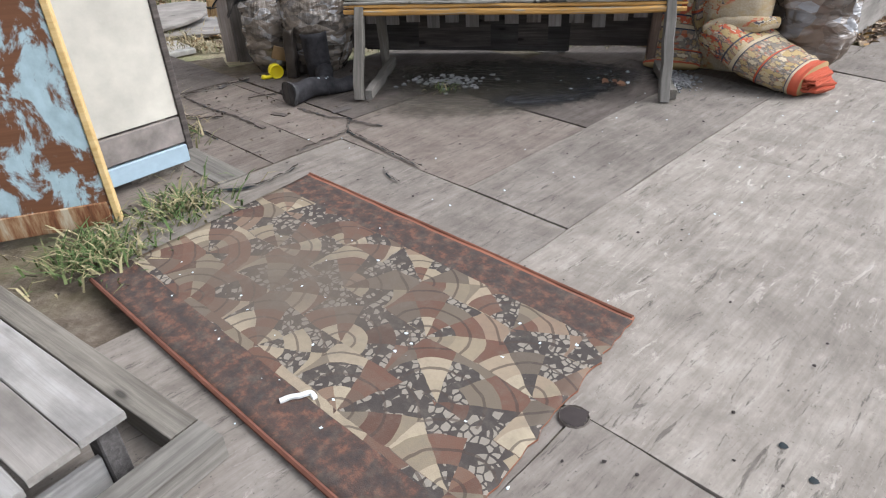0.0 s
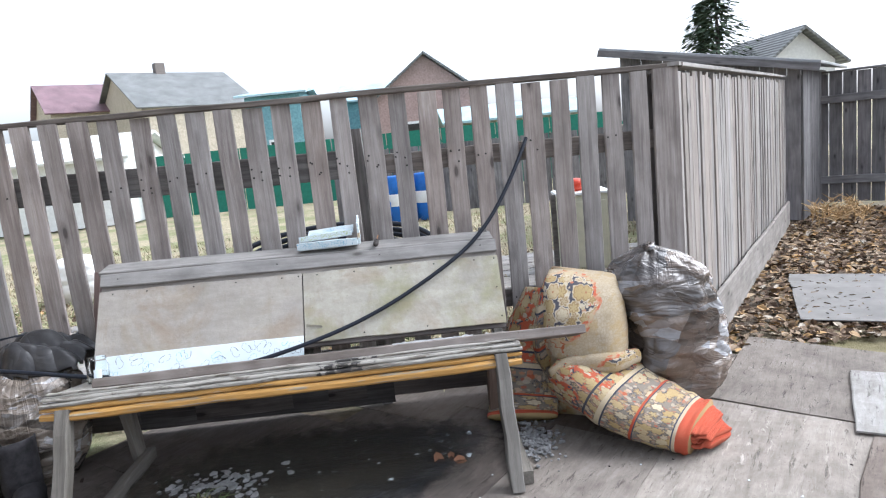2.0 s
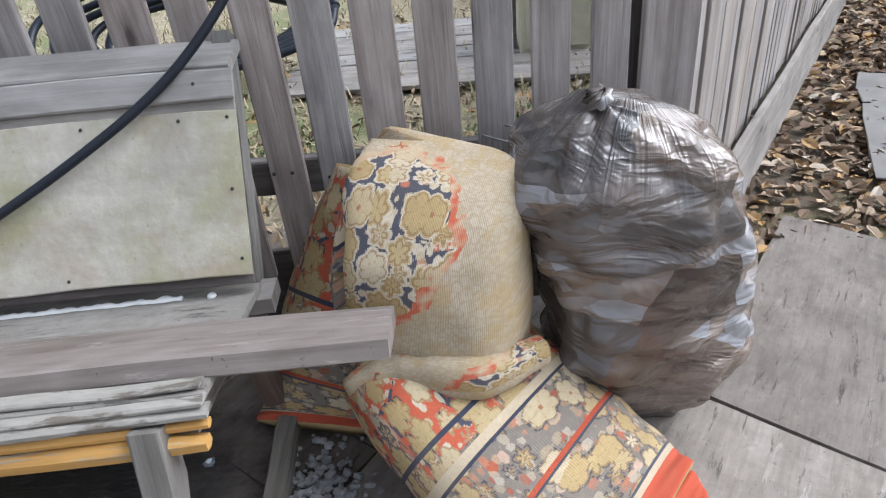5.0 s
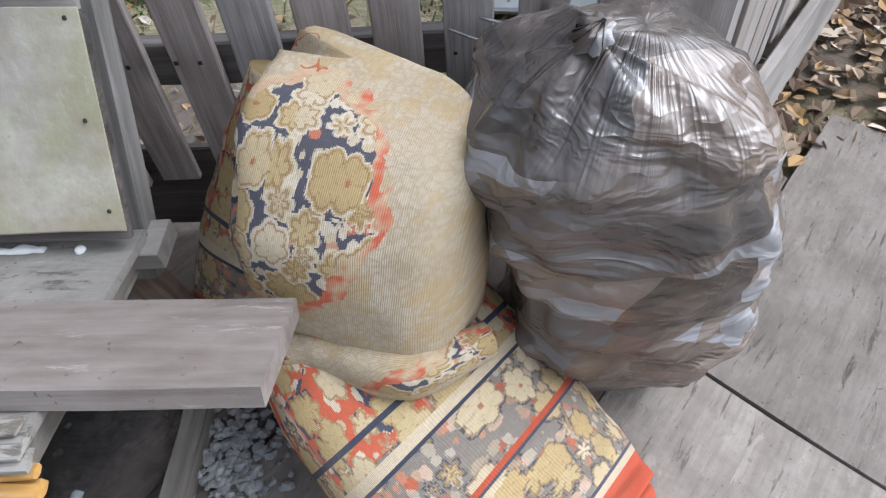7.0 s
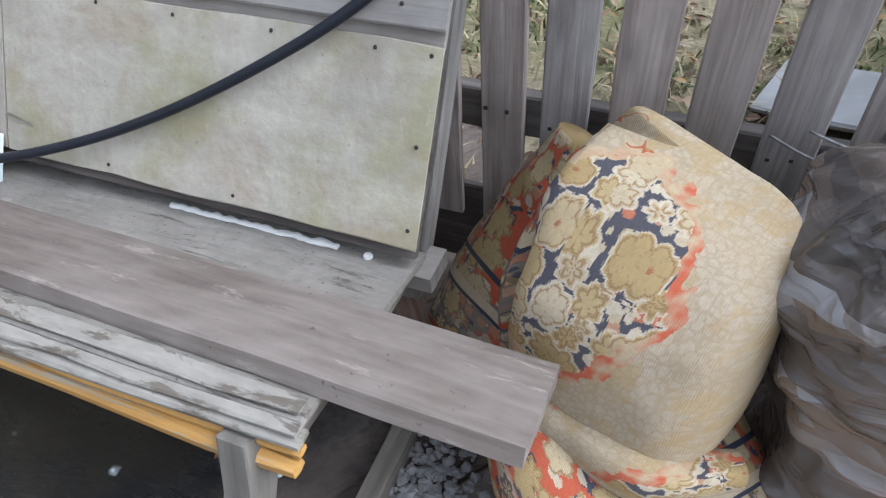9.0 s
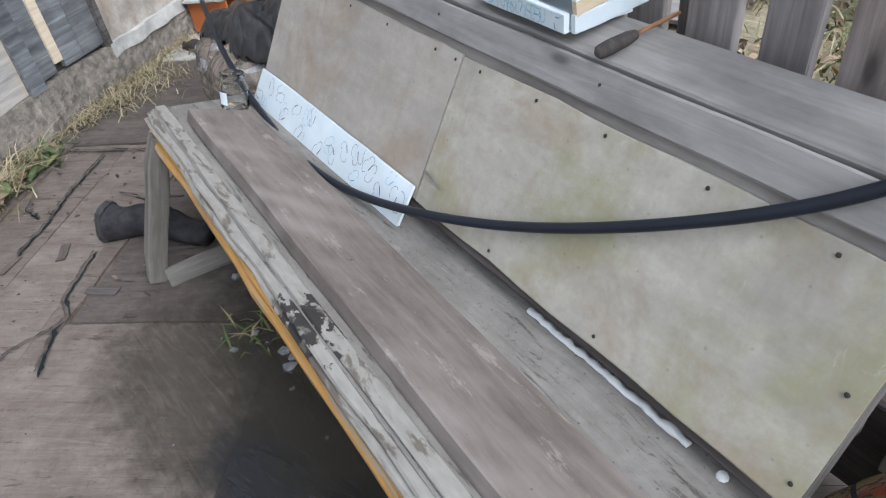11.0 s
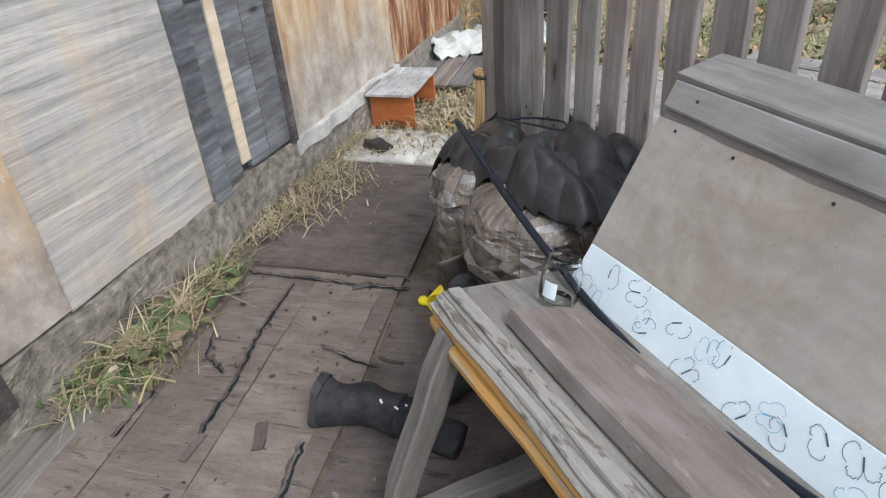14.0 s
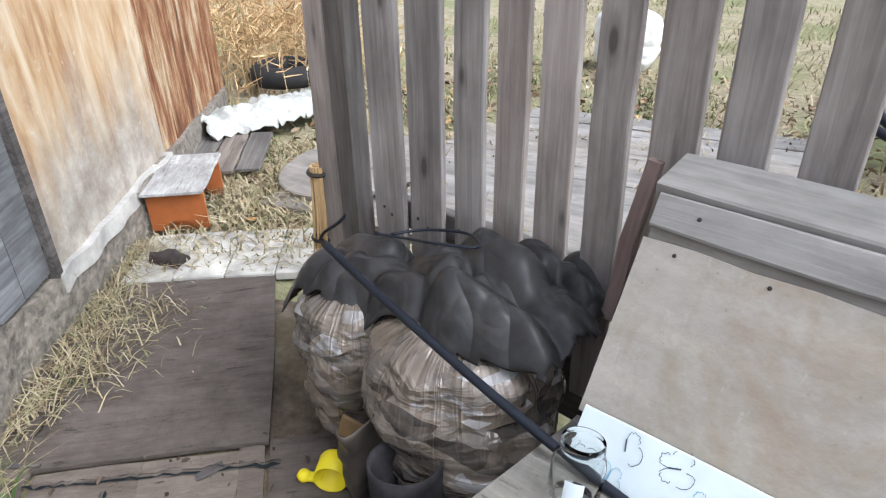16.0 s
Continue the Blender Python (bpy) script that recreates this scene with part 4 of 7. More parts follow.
def scatter_blades(spots, seed, h=(0.03, 0.10), w=0.004, lean=0.7):
    """Grass blades, each a bent two-piece sliver, at the given places."""
    rnd = random.Random(seed)
    verts, faces = [], []
    for x, y, z in spots:
        a, hh, ww = rnd.uniform(0, 6.283), rnd.uniform(*h), w * rnd.uniform(0.6, 1.3)
        lx, ly = math.cos(a) * hh * lean * rnd.uniform(0.2, 1.3), math.sin(a) * hh * lean * rnd.uniform(0.2, 1.3)
        px, py = -math.sin(a) * ww, math.cos(a) * ww
        k = len(verts)
        verts += [(x - px, y - py, z), (x + px, y + py, z), (x + lx * 0.4 + px * 0.8, y + ly * 0.4 + py * 0.8, z + hh * 0.6), (x + lx * 0.4 - px * 0.8, y + ly * 0.4 - py * 0.8, z + hh * 0.6), (x + lx, y + ly, z + hh * rnd.uniform(0.5, 1.0))]
        faces += [(k, k + 1, k + 2, k + 3), (k + 3, k + 2, k + 4)]
    me = bpy.data.meshes.new("blades")
    me.from_pydata(verts, [], faces)
    return me


def stuff(name, me, material, label, category):
    me.materials.append(material)
    return tagged(new(name, me), label, category, kind="stuff")


def island_mat(name, *stops, rough=0.85):
    k = Nodes(name, rough)
    r = k.n("NewGeometry").outputs["Random Per Island"]
    return k.out(k.ramp(r, *stops))


M["straw"] = island_mat("dry_straw_blades", (0.0, (0.13, 0.098, 0.058)), (0.4, (0.27, 0.22, 0.13)), (0.75, (0.42, 0.36, 0.24)), (1.0, (0.16, 0.17, 0.075)))
M["grass"] = island_mat("fading_green_blades", (0.0, (0.05, 0.085, 0.026)), (0.45, (0.10, 0.135, 0.05)), (0.7, (0.21, 0.19, 0.095)), (1.0, (0.34, 0.285, 0.17)))
M["leaf"] = island_mat("fallen_brown_leaves", (0.0, (0.07, 0.045, 0.03)), (0.35, (0.16, 0.11, 0.075)), (0.65, (0.30, 0.23, 0.16)), (0.85, (0.36, 0.22, 0.09)), (1.0, (0.42, 0.38, 0.32)))
M["rustleaf"] = island_mat("rust_brown_leaf", (0.0, (0.13, 0.062, 0.036)), (1.0, (0.21, 0.105, 0.06)))
M["weedleaf"] = island_mat("wilted_weed_leaves", (0.0, (0.06, 0.095, 0.035)), (0.3, (0.11, 0.135, 0.06)), (0.6, (0.16, 0.15, 0.075)), (0.8, (0.15, 0.10, 0.065)), (1.0, (0.33, 0.29, 0.20)))
M["bark"] = island_mat("dark_bark_bits", (0.0, (0.03, 0.022, 0.018)), (0.6, (0.09, 0.065, 0.05)), (1.0, (0.17, 0.13, 0.10)))
M["weed"] = island_mat("tall_dry_weeds", (0.0, (0.30, 0.18, 0.08)), (0.5, (0.50, 0.34, 0.17)), (1.0, (0.62, 0.47, 0.28)))

# ---- patterned rug on the floor ----


def rug_material():
    k = Nodes("worn_mosaic_rug", 0.95)
    uv = k.coord("UV")
    wob = k.n("VectorMath", {0: k.n("TexNoise", {"Vector": uv, "Scale": 5.0, "Detail": 3.0}).outputs["Color"], 1: (0.5, 0.5, 0.5)}, op="SUBTRACT").outputs[0]
    p = k.n("VectorMath", {0: k.n("VectorMath", {0: wob, "Scale": 0.05}, op="SCALE").outputs[0], 1: uv}, op="ADD").outputs[0]
    sep = k.n("SeparateXYZ", {0: p})
    gx, gy = k.math("DIVIDE", sep.outputs[0], 0.40), k.math("DIVIDE", sep.outputs[1], 0.19)
    row = k.math("FLOOR", gy)
    sx = k.math("ADD", gx, k.math("MULTIPLY", k.math("MODULO", row, 2.0), 0.5))
    lx = k.math("SUBTRACT", k.math("FRACT", sx), 0.5)
    ly = k.math("MULTIPLY", k.math("FRACT", gy), 0.55)
    d = k.math("SQRT", k.math("ADD", k.math("MULTIPLY", lx, lx), k.math("MULTIPLY", ly, ly)))
    cell = k.n("TexWhiteNoise", {"Vector": k.n("CombineXYZ", {0: k.math("FLOOR", sx), 1: row}).outputs[0]}).outputs["Value"]
    ang = k.math("ARCTAN2", ly, lx)
    seg = k.n("TexWhiteNoise", {"Vector": k.n("CombineXYZ", {0: k.math("FLOOR", k.math("MULTIPLY", ang, 1.6)), 1: k.math("ADD", row, k.math("FLOOR", k.math("MULTIPLY", d, 4.2))), 2: k.math("FLOOR", sx)}).outputs[0]}).outputs["Value"]
    tone = k.ramp(seg, (0.0, (0.05, 0.022, 0.015)), (0.24, (0.125, 0.055, 0.034)), (0.42, (0.10, 0.08, 0.06)), (0.62, (0.28, 0.225, 0.15)), (0.8, (0.40, 0.335, 0.235)), (1.0, (0.15, 0.075, 0.046)))
    peb = k.n("TexVoronoi", {"Vector": p, "Scale": 42.0}, feature="DISTANCE_TO_EDGE").outputs["Distance"]
    pcol = k.n("TexVoronoi", {"Vector": p, "Scale": 42.0}).outputs["Color"]
    psel = k.math("GREATER_THAN", k.n("SeparateXYZ", {0: pcol}).outputs[0], 0.45)
    pebble = k.mix(k.math("MULTIPLY", psel, k.math("GREATER_THAN", peb, 0.10)), (0.03, 0.026, 0.026), (0.27, 0.24, 0.20))
    use = k.math("LESS_THAN", k.n("TexWhiteNoise", {"Vector": k.n("CombineXYZ", {0: k.math("MULTIPLY", seg, 91.0), 1: cell}).outputs[0]}).outputs["Value"], 0.30)
    col = k.mix(use, tone, pebble)
    line = k.math("LESS_THAN", k.math("ABSOLUTE", k.math("SUBTRACT", k.math("FRACT", k.math("MULTIPLY", d, 4.2)), 0.5)), 0.05)
    col = k.mix(k.math("MULTIPLY", line, 0.7), col, (0.035, 0.022, 0.018))
    # dark red borders along the long edges
    y = k.n("SeparateXYZ", {0: uv}).outputs[1]
    edge = k.math("ABSOLUTE", k.math("SUBTRACT", y, 0.525))
    band = k.math("GREATER_THAN", edge, 0.365)
    mott = k.noise(uv, 22.0, 6, 0.7)
    bcol = k.ramp(mott, (0.38, (0.02, 0.017, 0.02)), (0.52, (0.055, 0.028, 0.022)), (0.62, (0.145, 0.055, 0.034)), (0.74, (0.215, 0.10, 0.06)))
    col = k.mix(band, col, bcol)
    col = k.mix(k.math("GREATER_THAN", edge, 0.515), col, (0.27, 0.085, 0.04))
    # trodden dust in the middle
    x = k.n("SeparateXYZ", {0: uv}).outputs[0]
    cx = k.math("MULTIPLY", k.math("SUBTRACT", x, 0.62), 1.5)
    cy = k.math("MULTIPLY", k.math("SUBTRACT", y, 0.50), 2.4)
    far = k.math("SQRT", k.math("ADD", k.math("MULTIPLY", cx, cx), k.math("MULTIPLY", cy, cy)))
    dust = k.math("MULTIPLY", k.ramp(far, (0.25, 1.0), (0.95, 0.0)), k.math("MULTIPLY_ADD", k.noise(uv, 7.0, 5, 0.6), 0.6, 0.45))
    col = k.mix(dust, col, (0.12, 0.098, 0.075))
    col = k.mix(k.math("MULTIPLY", k.ramp(k.noise(uv, 14.0, 8, 0.75), (0.5, 0.0), (0.8, 1.0)), 0.6), col, (0.16, 0.14, 0.115))
    col = k.mix(k.math("MULTIPLY_ADD", k.noise(uv, 30.0, 7, 0.75), 0.62, 0.03), col, (0.10, 0.083, 0.069))
    grain = k.noise(uv, 260.0, 3, 0.6)
    return k.out(col, k.math("ADD", grain, k.math("MULTIPLY", line, -1.0)), 0.35, 0.004)


def rug_sheet(L, W, thick=0.007):
    bm = bmesh.new()
    uv = bm.loops.layers.uv.new("UVMap")
    nx, ny = 48, 30
    rnd = random.Random(8)
    ex = [rnd.uniform(-0.008, 0.008) for _ in range(ny + 1)]

    def at(i, j, up):
        x, y = L * i / nx, W * j / ny
        z = 0.006 + 0.006 * max(0, noise.noise((x * 2.2, y * 2.2, 5))) + 0.003 * noise.noise((x * 8, y * 8, 1))
        if i == nx:
            x += ex[j]
        x -= 0.10 * y / W
        return bm.verts.new((x, y + (0.004 * noise.noise((x * 5, 1, 1)) if j in (0, ny) else 0), z + (thick if up else 0)))
    T = [[at(i, j, True) for j in range(ny + 1)] for i in range(nx + 1)]
    B = [[at(i, j, False) for j in range(ny + 1)] for i in range(nx + 1)]
    for i in range(nx):
        for j in range(ny):
            f = bm.faces.new((T[i][j], T[i + 1][j], T[i + 1][j + 1], T[i][j + 1]))
            for l, (a, b) in zip(f.loops, ((i, j), (i + 1, j), (i + 1, j + 1), (i, j + 1))):
                l[uv].uv = (L * a / nx, W * b / ny)
            f.smooth = True
    rim = [(p, 0) for p in range(nx)] + [(nx, q) for q in range(ny)] + [(p, ny) for p in range(nx, 0, -1)] + [(0, q) for q in range(ny, 0, -1)]
    for (p, q), (p2, q2) in zip(rim, rim[1:] + rim[:1]):
        bm.faces.new((T[p][q], B[p][q], B[p2][q2], T[p2][q2]))
    return bm


rug = solo("rug", rug_sheet(1.685, 1.06), rug_material(), "dirty worn rug with a brown mosaic pattern and rusty border", "rug", axes((-0.977, 2.045, 0.0), (0.383, 1.05, 0.0)))
part("edge_binding", tube([(0, 0.002, 0.012), (0.8, 0.0, 0.012), (1.68, 0.004, 0.012)], 0.008, 6), plain("rust_red_binding", (0.15, 0.062, 0.042), 0.9), rug, "rust-red bound edge")
part("edge_binding", tube([(-0.10, 1.058, 0.012), (0.75, 1.06, 0.012), (1.58, 1.056, 0.012)], 0.008, 6), plain("faded_red_binding", (0.17, 0.07, 0.045), 0.9), rug, "dark red bound edge")

# ---- folded carpet by the fence ----


def carpet_material():
    """UVs are metres: u across, v along; the third stretch of u tells the pieces apart."""
    k = Nodes("old_floral_carpet", 0.95)
    uv = k.coord("UV")
    sp = k.n("SeparateXYZ", {0: uv})
    u, v = sp.outputs[0], sp.outputs[1]
    wob = k.n("VectorMath", {0: k.n("TexNoise", {"Vector": uv, "Scale": 26.0, "Detail": 3.0}).outputs["Color"], "Scale": 0.014}, op="SCALE").outputs[0]
    p = k.n("VectorMath", {0: uv, 1: wob}, op="ADD").outputs[0]
    p = k.n("VectorMath", {0: p, 1: (0.0032, 0.0026, 1.0)}, op="SNAP").outputs[0]
    vor = k.n("TexVoronoi", {"Vector": p, "Scale": 17.0, "Randomness": 0.6})
    cs = k.n("SeparateXYZ", {0: vor.outputs["Color"]})
    cc = cs.outputs[0]
    off = k.n("SeparateXYZ", {0: k.n("VectorMath", {0: p, 1: vor.outputs["Position"]}, op="SUBTRACT").outputs[0]})
    ang = k.math("ARCTAN2", off.outputs[1], off.outputs[0])
    lobes = k.math("ABSOLUTE", k.math("SINE", k.math("MULTIPLY_ADD", ang, 3.0, k.math("MULTIPLY", cs.outputs[1], 6.0))))
    thread = k.noise(k.scaled(uv, 420.0, 60.0, 1.0, False), 1.0, 2, 0.5)
    dist = vor.outputs["Distance"]
    size = k.math("ADD", k.math("MULTIPLY_ADD", cs.outputs[2], 0.12, 0.42), k.math("MULTIPLY_ADD", lobes, 0.10, k.math("MULTIPLY", k.math("SUBTRACT", thread, 0.5), 0.05)))
    petal = k.ramp(cc, (0.0, (0.40, 0.29, 0.135)), (0.35, (0.46, 0.36, 0.19)), (0.6, (0.55, 0.47, 0.34)), (0.9, (0.42, 0.31, 0.15)))
    petal = k.mix(k.ramp(dist, (0.07, 0.9), (0.09, 0.0)), petal, (0.33, 0.13, 0.07))
    petal = k.mix(k.math("MULTIPLY", k.ramp(lobes, (0.0, 1.0), (0.22, 0.0)), k.ramp(dist, (0.14, 0.0), (0.2, 0.5))), petal, (0.27, 0.18, 0.08))
    inner = k.ramp(k.math("SUBTRACT", size, dist), (0.0, 0.0), (0.01, 0.75), (0.05, 0.75), (0.065, 0.0))
    petal = k.mix(inner, petal, (0.27, 0.17, 0.08))
    bud = k.n("TexVoronoi", {"Vector": p, "Scale": 44.0, "Randomness": 0.8})
    budm = k.math("LESS_THAN", bud.outputs["Distance"], k.math("MULTIPLY_ADD", thread, 0.12, 0.40))
    bcol = k.ramp(k.n("SeparateXYZ", {0: bud.outputs["Color"]}).outputs[0], (0.0, (0.56, 0.49, 0.38)), (0.6, (0.46, 0.38, 0.25)), (0.9, (0.44, 0.13, 0.07)))
    big = k.math("LESS_THAN", dist, size)
    flowers = k.mix(big, k.mix(budm, (0.085, 0.083, 0.10), bcol), petal)
    redgap = k.mix(big, k.mix(budm, (0.48, 0.115, 0.06), k.mix(k.math("GREATER_THAN", cs.outputs[1], 0.6), bcol, (0.075, 0.078, 0.105))), petal)
    small = k.n("TexVoronoi", {"Vector": p, "Scale": 60.0}, feature="DISTANCE_TO_EDGE").outputs["Distance"]
    redm = k.ramp(k.noise(p, 9.0, 2, 0.6), (0.49, 0.0), (0.52, 1.0))
    red = (0.42, 0.085, 0.042)
    flowred = k.mix(redm, flowers, redgap)
    # pale field with faint cell lines
    field = k.mix(k.math("MULTIPLY", k.ramp(small, (0.06, 1.0), (0.12, 0.0)), 0.5), (0.48, 0.405, 0.30), (0.36, 0.28, 0.17))
    field = k.mix(k.ramp(k.noise(uv, 6.0, 4, 0.6), (0.45, 0.0), (0.7, 0.6)), field, (0.42, 0.325, 0.19))
    # medallion of the standing fold
    du, dv = k.math("DIVIDE", k.math("SUBTRACT", u, -0.045), 0.155), k.math("DIVIDE", k.math("SUBTRACT", v, 0.615), 0.18)
    rr = k.math("ADD", k.math("POWER", k.math("ABSOLUTE", du), 1.6), k.math("POWER", k.math("ABSOLUTE", dv), 1.6))
    rr = k.math("ADD", rr, k.math("MULTIPLY", k.math("SUBTRACT", k.noise(p, 22.0, 2), 0.5), 0.9))
    redrim = k.math("MULTIPLY", k.ramp(du, (0.1, 0.25), (0.35, 1.0)), k.ramp(k.noise(p, 26.0, 2), (0.40, 1.0), (0.62, 0.0)))
    med = k.mix(k.math("LESS_THAN", rr, 1.16), field, k.mix(redrim, (0.50, 0.40, 0.26), (0.50, 0.125, 0.065)))
    wide = k.math("ADD", size, 0.065)
    rim = k.ramp(k.math("ABSOLUTE", k.math("SUBTRACT", dist, wide)), (0.02, 1.0), (0.035, 0.0))
    dense = k.mix(k.math("LESS_THAN", dist, wide), k.mix(budm, (0.085, 0.083, 0.10), bcol), petal)
    med = k.mix(k.math("LESS_THAN", rr, 0.94), med, k.mix(k.math("MULTIPLY", rim, 0.8), dense, (0.60, 0.53, 0.42)))
    scroll = k.math("LESS_THAN", k.math("ABSOLUTE", k.math("SUBTRACT", k.noise(uv, 21.0, 1, 0.4), 0.5)), 0.02)
    near = k.math("MULTIPLY", k.math("MULTIPLY", k.math("GREATER_THAN", rr, 1.1), k.math("LESS_THAN", rr, 2.4)), k.math("LESS_THAN", du, 0.1))
    med = k.mix(k.math("MULTIPLY", k.math("MULTIPLY", scroll, near), k.math("GREATER_THAN", k.noise(uv, 9.0, 1), 0.48)), med, (0.40, 0.13, 0.06))
    # other medallions at the ends
    tail = k.mix(k.ramp(k.noise(p, 9.0, 2), (0.52, 0.0), (0.56, 1.0)), med, flowred)
    med = k.mix(k.math("LESS_THAN", v, 0.37), med, tail)
    ochre = k.math("MULTIPLY", k.ramp(k.noise(uv, 11.0, 3, 0.6), (0.52, 0.0), (0.58, 1.0)), k.math("GREATER_THAN", rr, 1.16))
    med = k.mix(k.math("MULTIPLY", ochre, 0.55), med, (0.42, 0.30, 0.14))
    # striped border of the rolled end, v runs from 2.0 on
    w = k.math("SUBTRACT", v, 2.0)
    edge = k.ramp(k.math("ABSOLUTE", k.math("SUBTRACT", dist, size)), (0.035, 1.0), (0.05, 0.0))
    cream = k.mix(budm, (0.46, 0.385, 0.27), k.mix(k.math("GREATER_THAN", cs.outputs[1], 0.5), (0.40, 0.12, 0.065), (0.12, 0.11, 0.115)))
    cream = k.mix(edge, k.mix(big, cream, petal), (0.095, 0.088, 0.095))
    flowred = k.mix(k.ramp(k.noise(uv, 5.0, 1), (0.40, 0.0), (0.46, 0.85)), flowred, cream)
    roll = k.mix(k.math("LESS_THAN", w, 0.24), k.mix(0.35, flowers, cream), k.mix(k.ramp(k.noise(p, 7.0, 1), (0.52, 0.0), (0.55, 1.0)), redgap, flowred))
    for a, b, c in ((0.20, 0.208, (0.05, 0.055, 0.08)), (0.245, 0.262, (0.52, 0.43, 0.30)), (0.262, 0.268, (0.05, 0.055, 0.08)), (0.364, 0.374, red), (0.374, 0.379, (0.07, 0.075, 0.10)), (0.528, 0.536, (0.07, 0.075, 0.10)), (0.536, 0.556, (0.46, 0.38, 0.27)), (0.556, 2.0, (0.43, 0.085, 0.045))):
        roll = k.mix(k.math("MULTIPLY", k.math("GREATER_THAN", w, a), k.math("LESS_THAN", w, b)), roll, c)
    col = k.mix(k.math("GREATER_THAN", v, 1.9), med, roll)
    # warp threads
    th = k.n("TexWave", {"Vector": uv, "Scale": 95.0, "Distortion": 1.5})
    col = k.mix(k.math("MULTIPLY", k.noise(uv, 150, 2), 0.35), col, (0.16, 0.12, 0.08), "MULTIPLY")
    col = k.mix(k.math("MULTIPLY", k.ramp(k.noise(uv, 3.5, 6, 0.65), (0.5, 0.0), (0.8, 1.0)), 0.35), col, (0.20, 0.16, 0.10))
    return k.out(col, k.math("ADD", th.outputs["Fac"], k.noise(uv, 220, 2)), 0.3, 0.003)


CARPET = carpet_material()


def carpet_fold():
    """The standing fold: stacked soft rings, bulging towards the yard."""
    r, n = Vector((0.908, -0.418, 0)), Vector((-0.418, -0.908, 0))
    prof = [(0.00, 0.20, 0.10, 0.00, 0.00), (0.10, 0.215, 0.13, 0.0, 0.01), (0.24, 0.225, 0.15, 0.0, 0.05), (0.30, 0.225, 0.155, 0.0, 0.075), (0.36, 0.235, 0.165, 0.0, 0.085), (0.46, 0.24, 0.17, -0.005, 0.07), (0.55, 0.235, 0.165, -0.01, 0.05), (0.62, 0.222, 0.145, -0.012, 0.02), (0.67, 0.212, 0.115, -0.015, -0.01), (0.695, 0.20, 0.085, -0.015, -0.035), (0.704, 0.185, 0.055, -0.015, -0.05), (0.708, 0.15, 0.025, -0.015, -0.06), (0.709, 0.01, 0.004, -0.02, -0.06)]
    zs = [p[0] for p in prof]
    rings, uvs = [], []
    base = Vector((1.86, 4.70, 0))
    for q in range(53):
        z = 0.709 * (1 - (1 - q / 52) ** 1.5)
        a, b, cr, cn = (float(np.interp(z, zs, [p[i] for p in prof])) for i in (1, 2, 3, 4))
        ring = []
        for i in range(64):
            t = 2 * math.pi * i / 64
            ct, st = math.cos(t), math.sin(t)
            x, y = a * math.copysign(abs(ct) ** 0.5, ct), b * math.copysign(abs(st) ** 0.8, st)
            y *= 1 - 1.5 * x * max(0, min(1, (z - 0.3) / 0.35))
            wob = 0.014 * noise.noise((x * 6, y * 6, z * 5)) + 0.006 * noise.noise((x * 15, y * 15, z * 12))
            # the deep crease left of the medallion
            cre = -0.085 * math.exp(-((x + 0.135) / 0.022) ** 2) * (1 if y > 0 else 0) * max(0, min(1, (z - 0.15) / 0.2)) * max(0, min(1, (0.66 - z) / 0.1))
            turn = max(0.0, -0.125 - x)
            z1 = z * (1 - 2.6 * turn * min(1.0, z / 0.4))
            y -= 0.9 * turn if y > 0 else 0.0
            slope = 0.0 if z < 0.6 else -0.028 * (x / 0.25) * (z - 0.6) / 0.1
            ring.append(base + r * (cr + x) + n * (cn + y + wob + cre) + Vector((0, 0, z1 + slope + 0.004)))
        rings.append(ring)
    bm = loft(rings)
    uv = bm.loops.layers.uv.active
    for f in bm.faces:
        back = (f.calc_center_median() - base).dot(r) < -0.143
        for l in f.loops:
            d = l.vert.co - base
            if back:
                l[uv].uv = (0.6 + d.dot(n) * 0.8 + d.dot(r), 2.23 + 0.62 * (0.68 - d.z) + 0.3 * d.dot(r))
                continue
            l[uv].uv = (d.dot(r), d.z + 0.8 * max(0.0, 0.10 - d.dot(n)) * max(0.0, min(1.0, (d.z - 0.56) / 0.12)))
    return bm


def carpet_roll(path, width, thick, seed, v0, end_swirl=True):
    """A flattened roll along a path of (point, width scale, thickness scale)."""
    rings = []
    C = spline([p[0] for p in path], 10)
    m = len(C)
    for j, c in enumerate(C):
        f = j / (m - 1) * (len(path) - 1)
        ws = float(np.interp(f, range(len(path)), [p[1] for p in path]))
        ts = float(np.interp(f, range(len(path)), [p[2] for p in path]))
        d = (C[min(j + 1, m - 1)] - C[max(j - 1, 0)]).normalized()
        s = d.cross(Vector((0, 0, 1))).normalized()
        up = s.cross(d)
        ring = []
        for i in range(40):
            t = 2 * math.pi * i / 40
            x = math.copysign(abs(math.cos(t)) ** 0.7, math.cos(t)) * width / 2 * ws
            y = math.copysign(abs(math.sin(t)) ** 0.85, math.sin(t)) * thick / 2 * ts
            y += 0.008 * noise.noise((x * 8 + seed, j * 0.35, seed)) + 0.014 * noise.noise((x * 3, j * 0.12 + seed, 2))
            q = c + s * x + up * y
            q.z = max(q.z, 0.006)
            ring.append(q)
        rings.append(ring)
    bm = loft(rings)
    uv = bm.loops.layers.uv.active
    length = sum((b - a).length for a, b in zip(C, C[1:]))
    for f in bm.faces:
        for l in f.loops:
            a, b = l[uv].uv
            l[uv].uv = (a * 2 * (width + thick), v0 + b * length)
    return bm


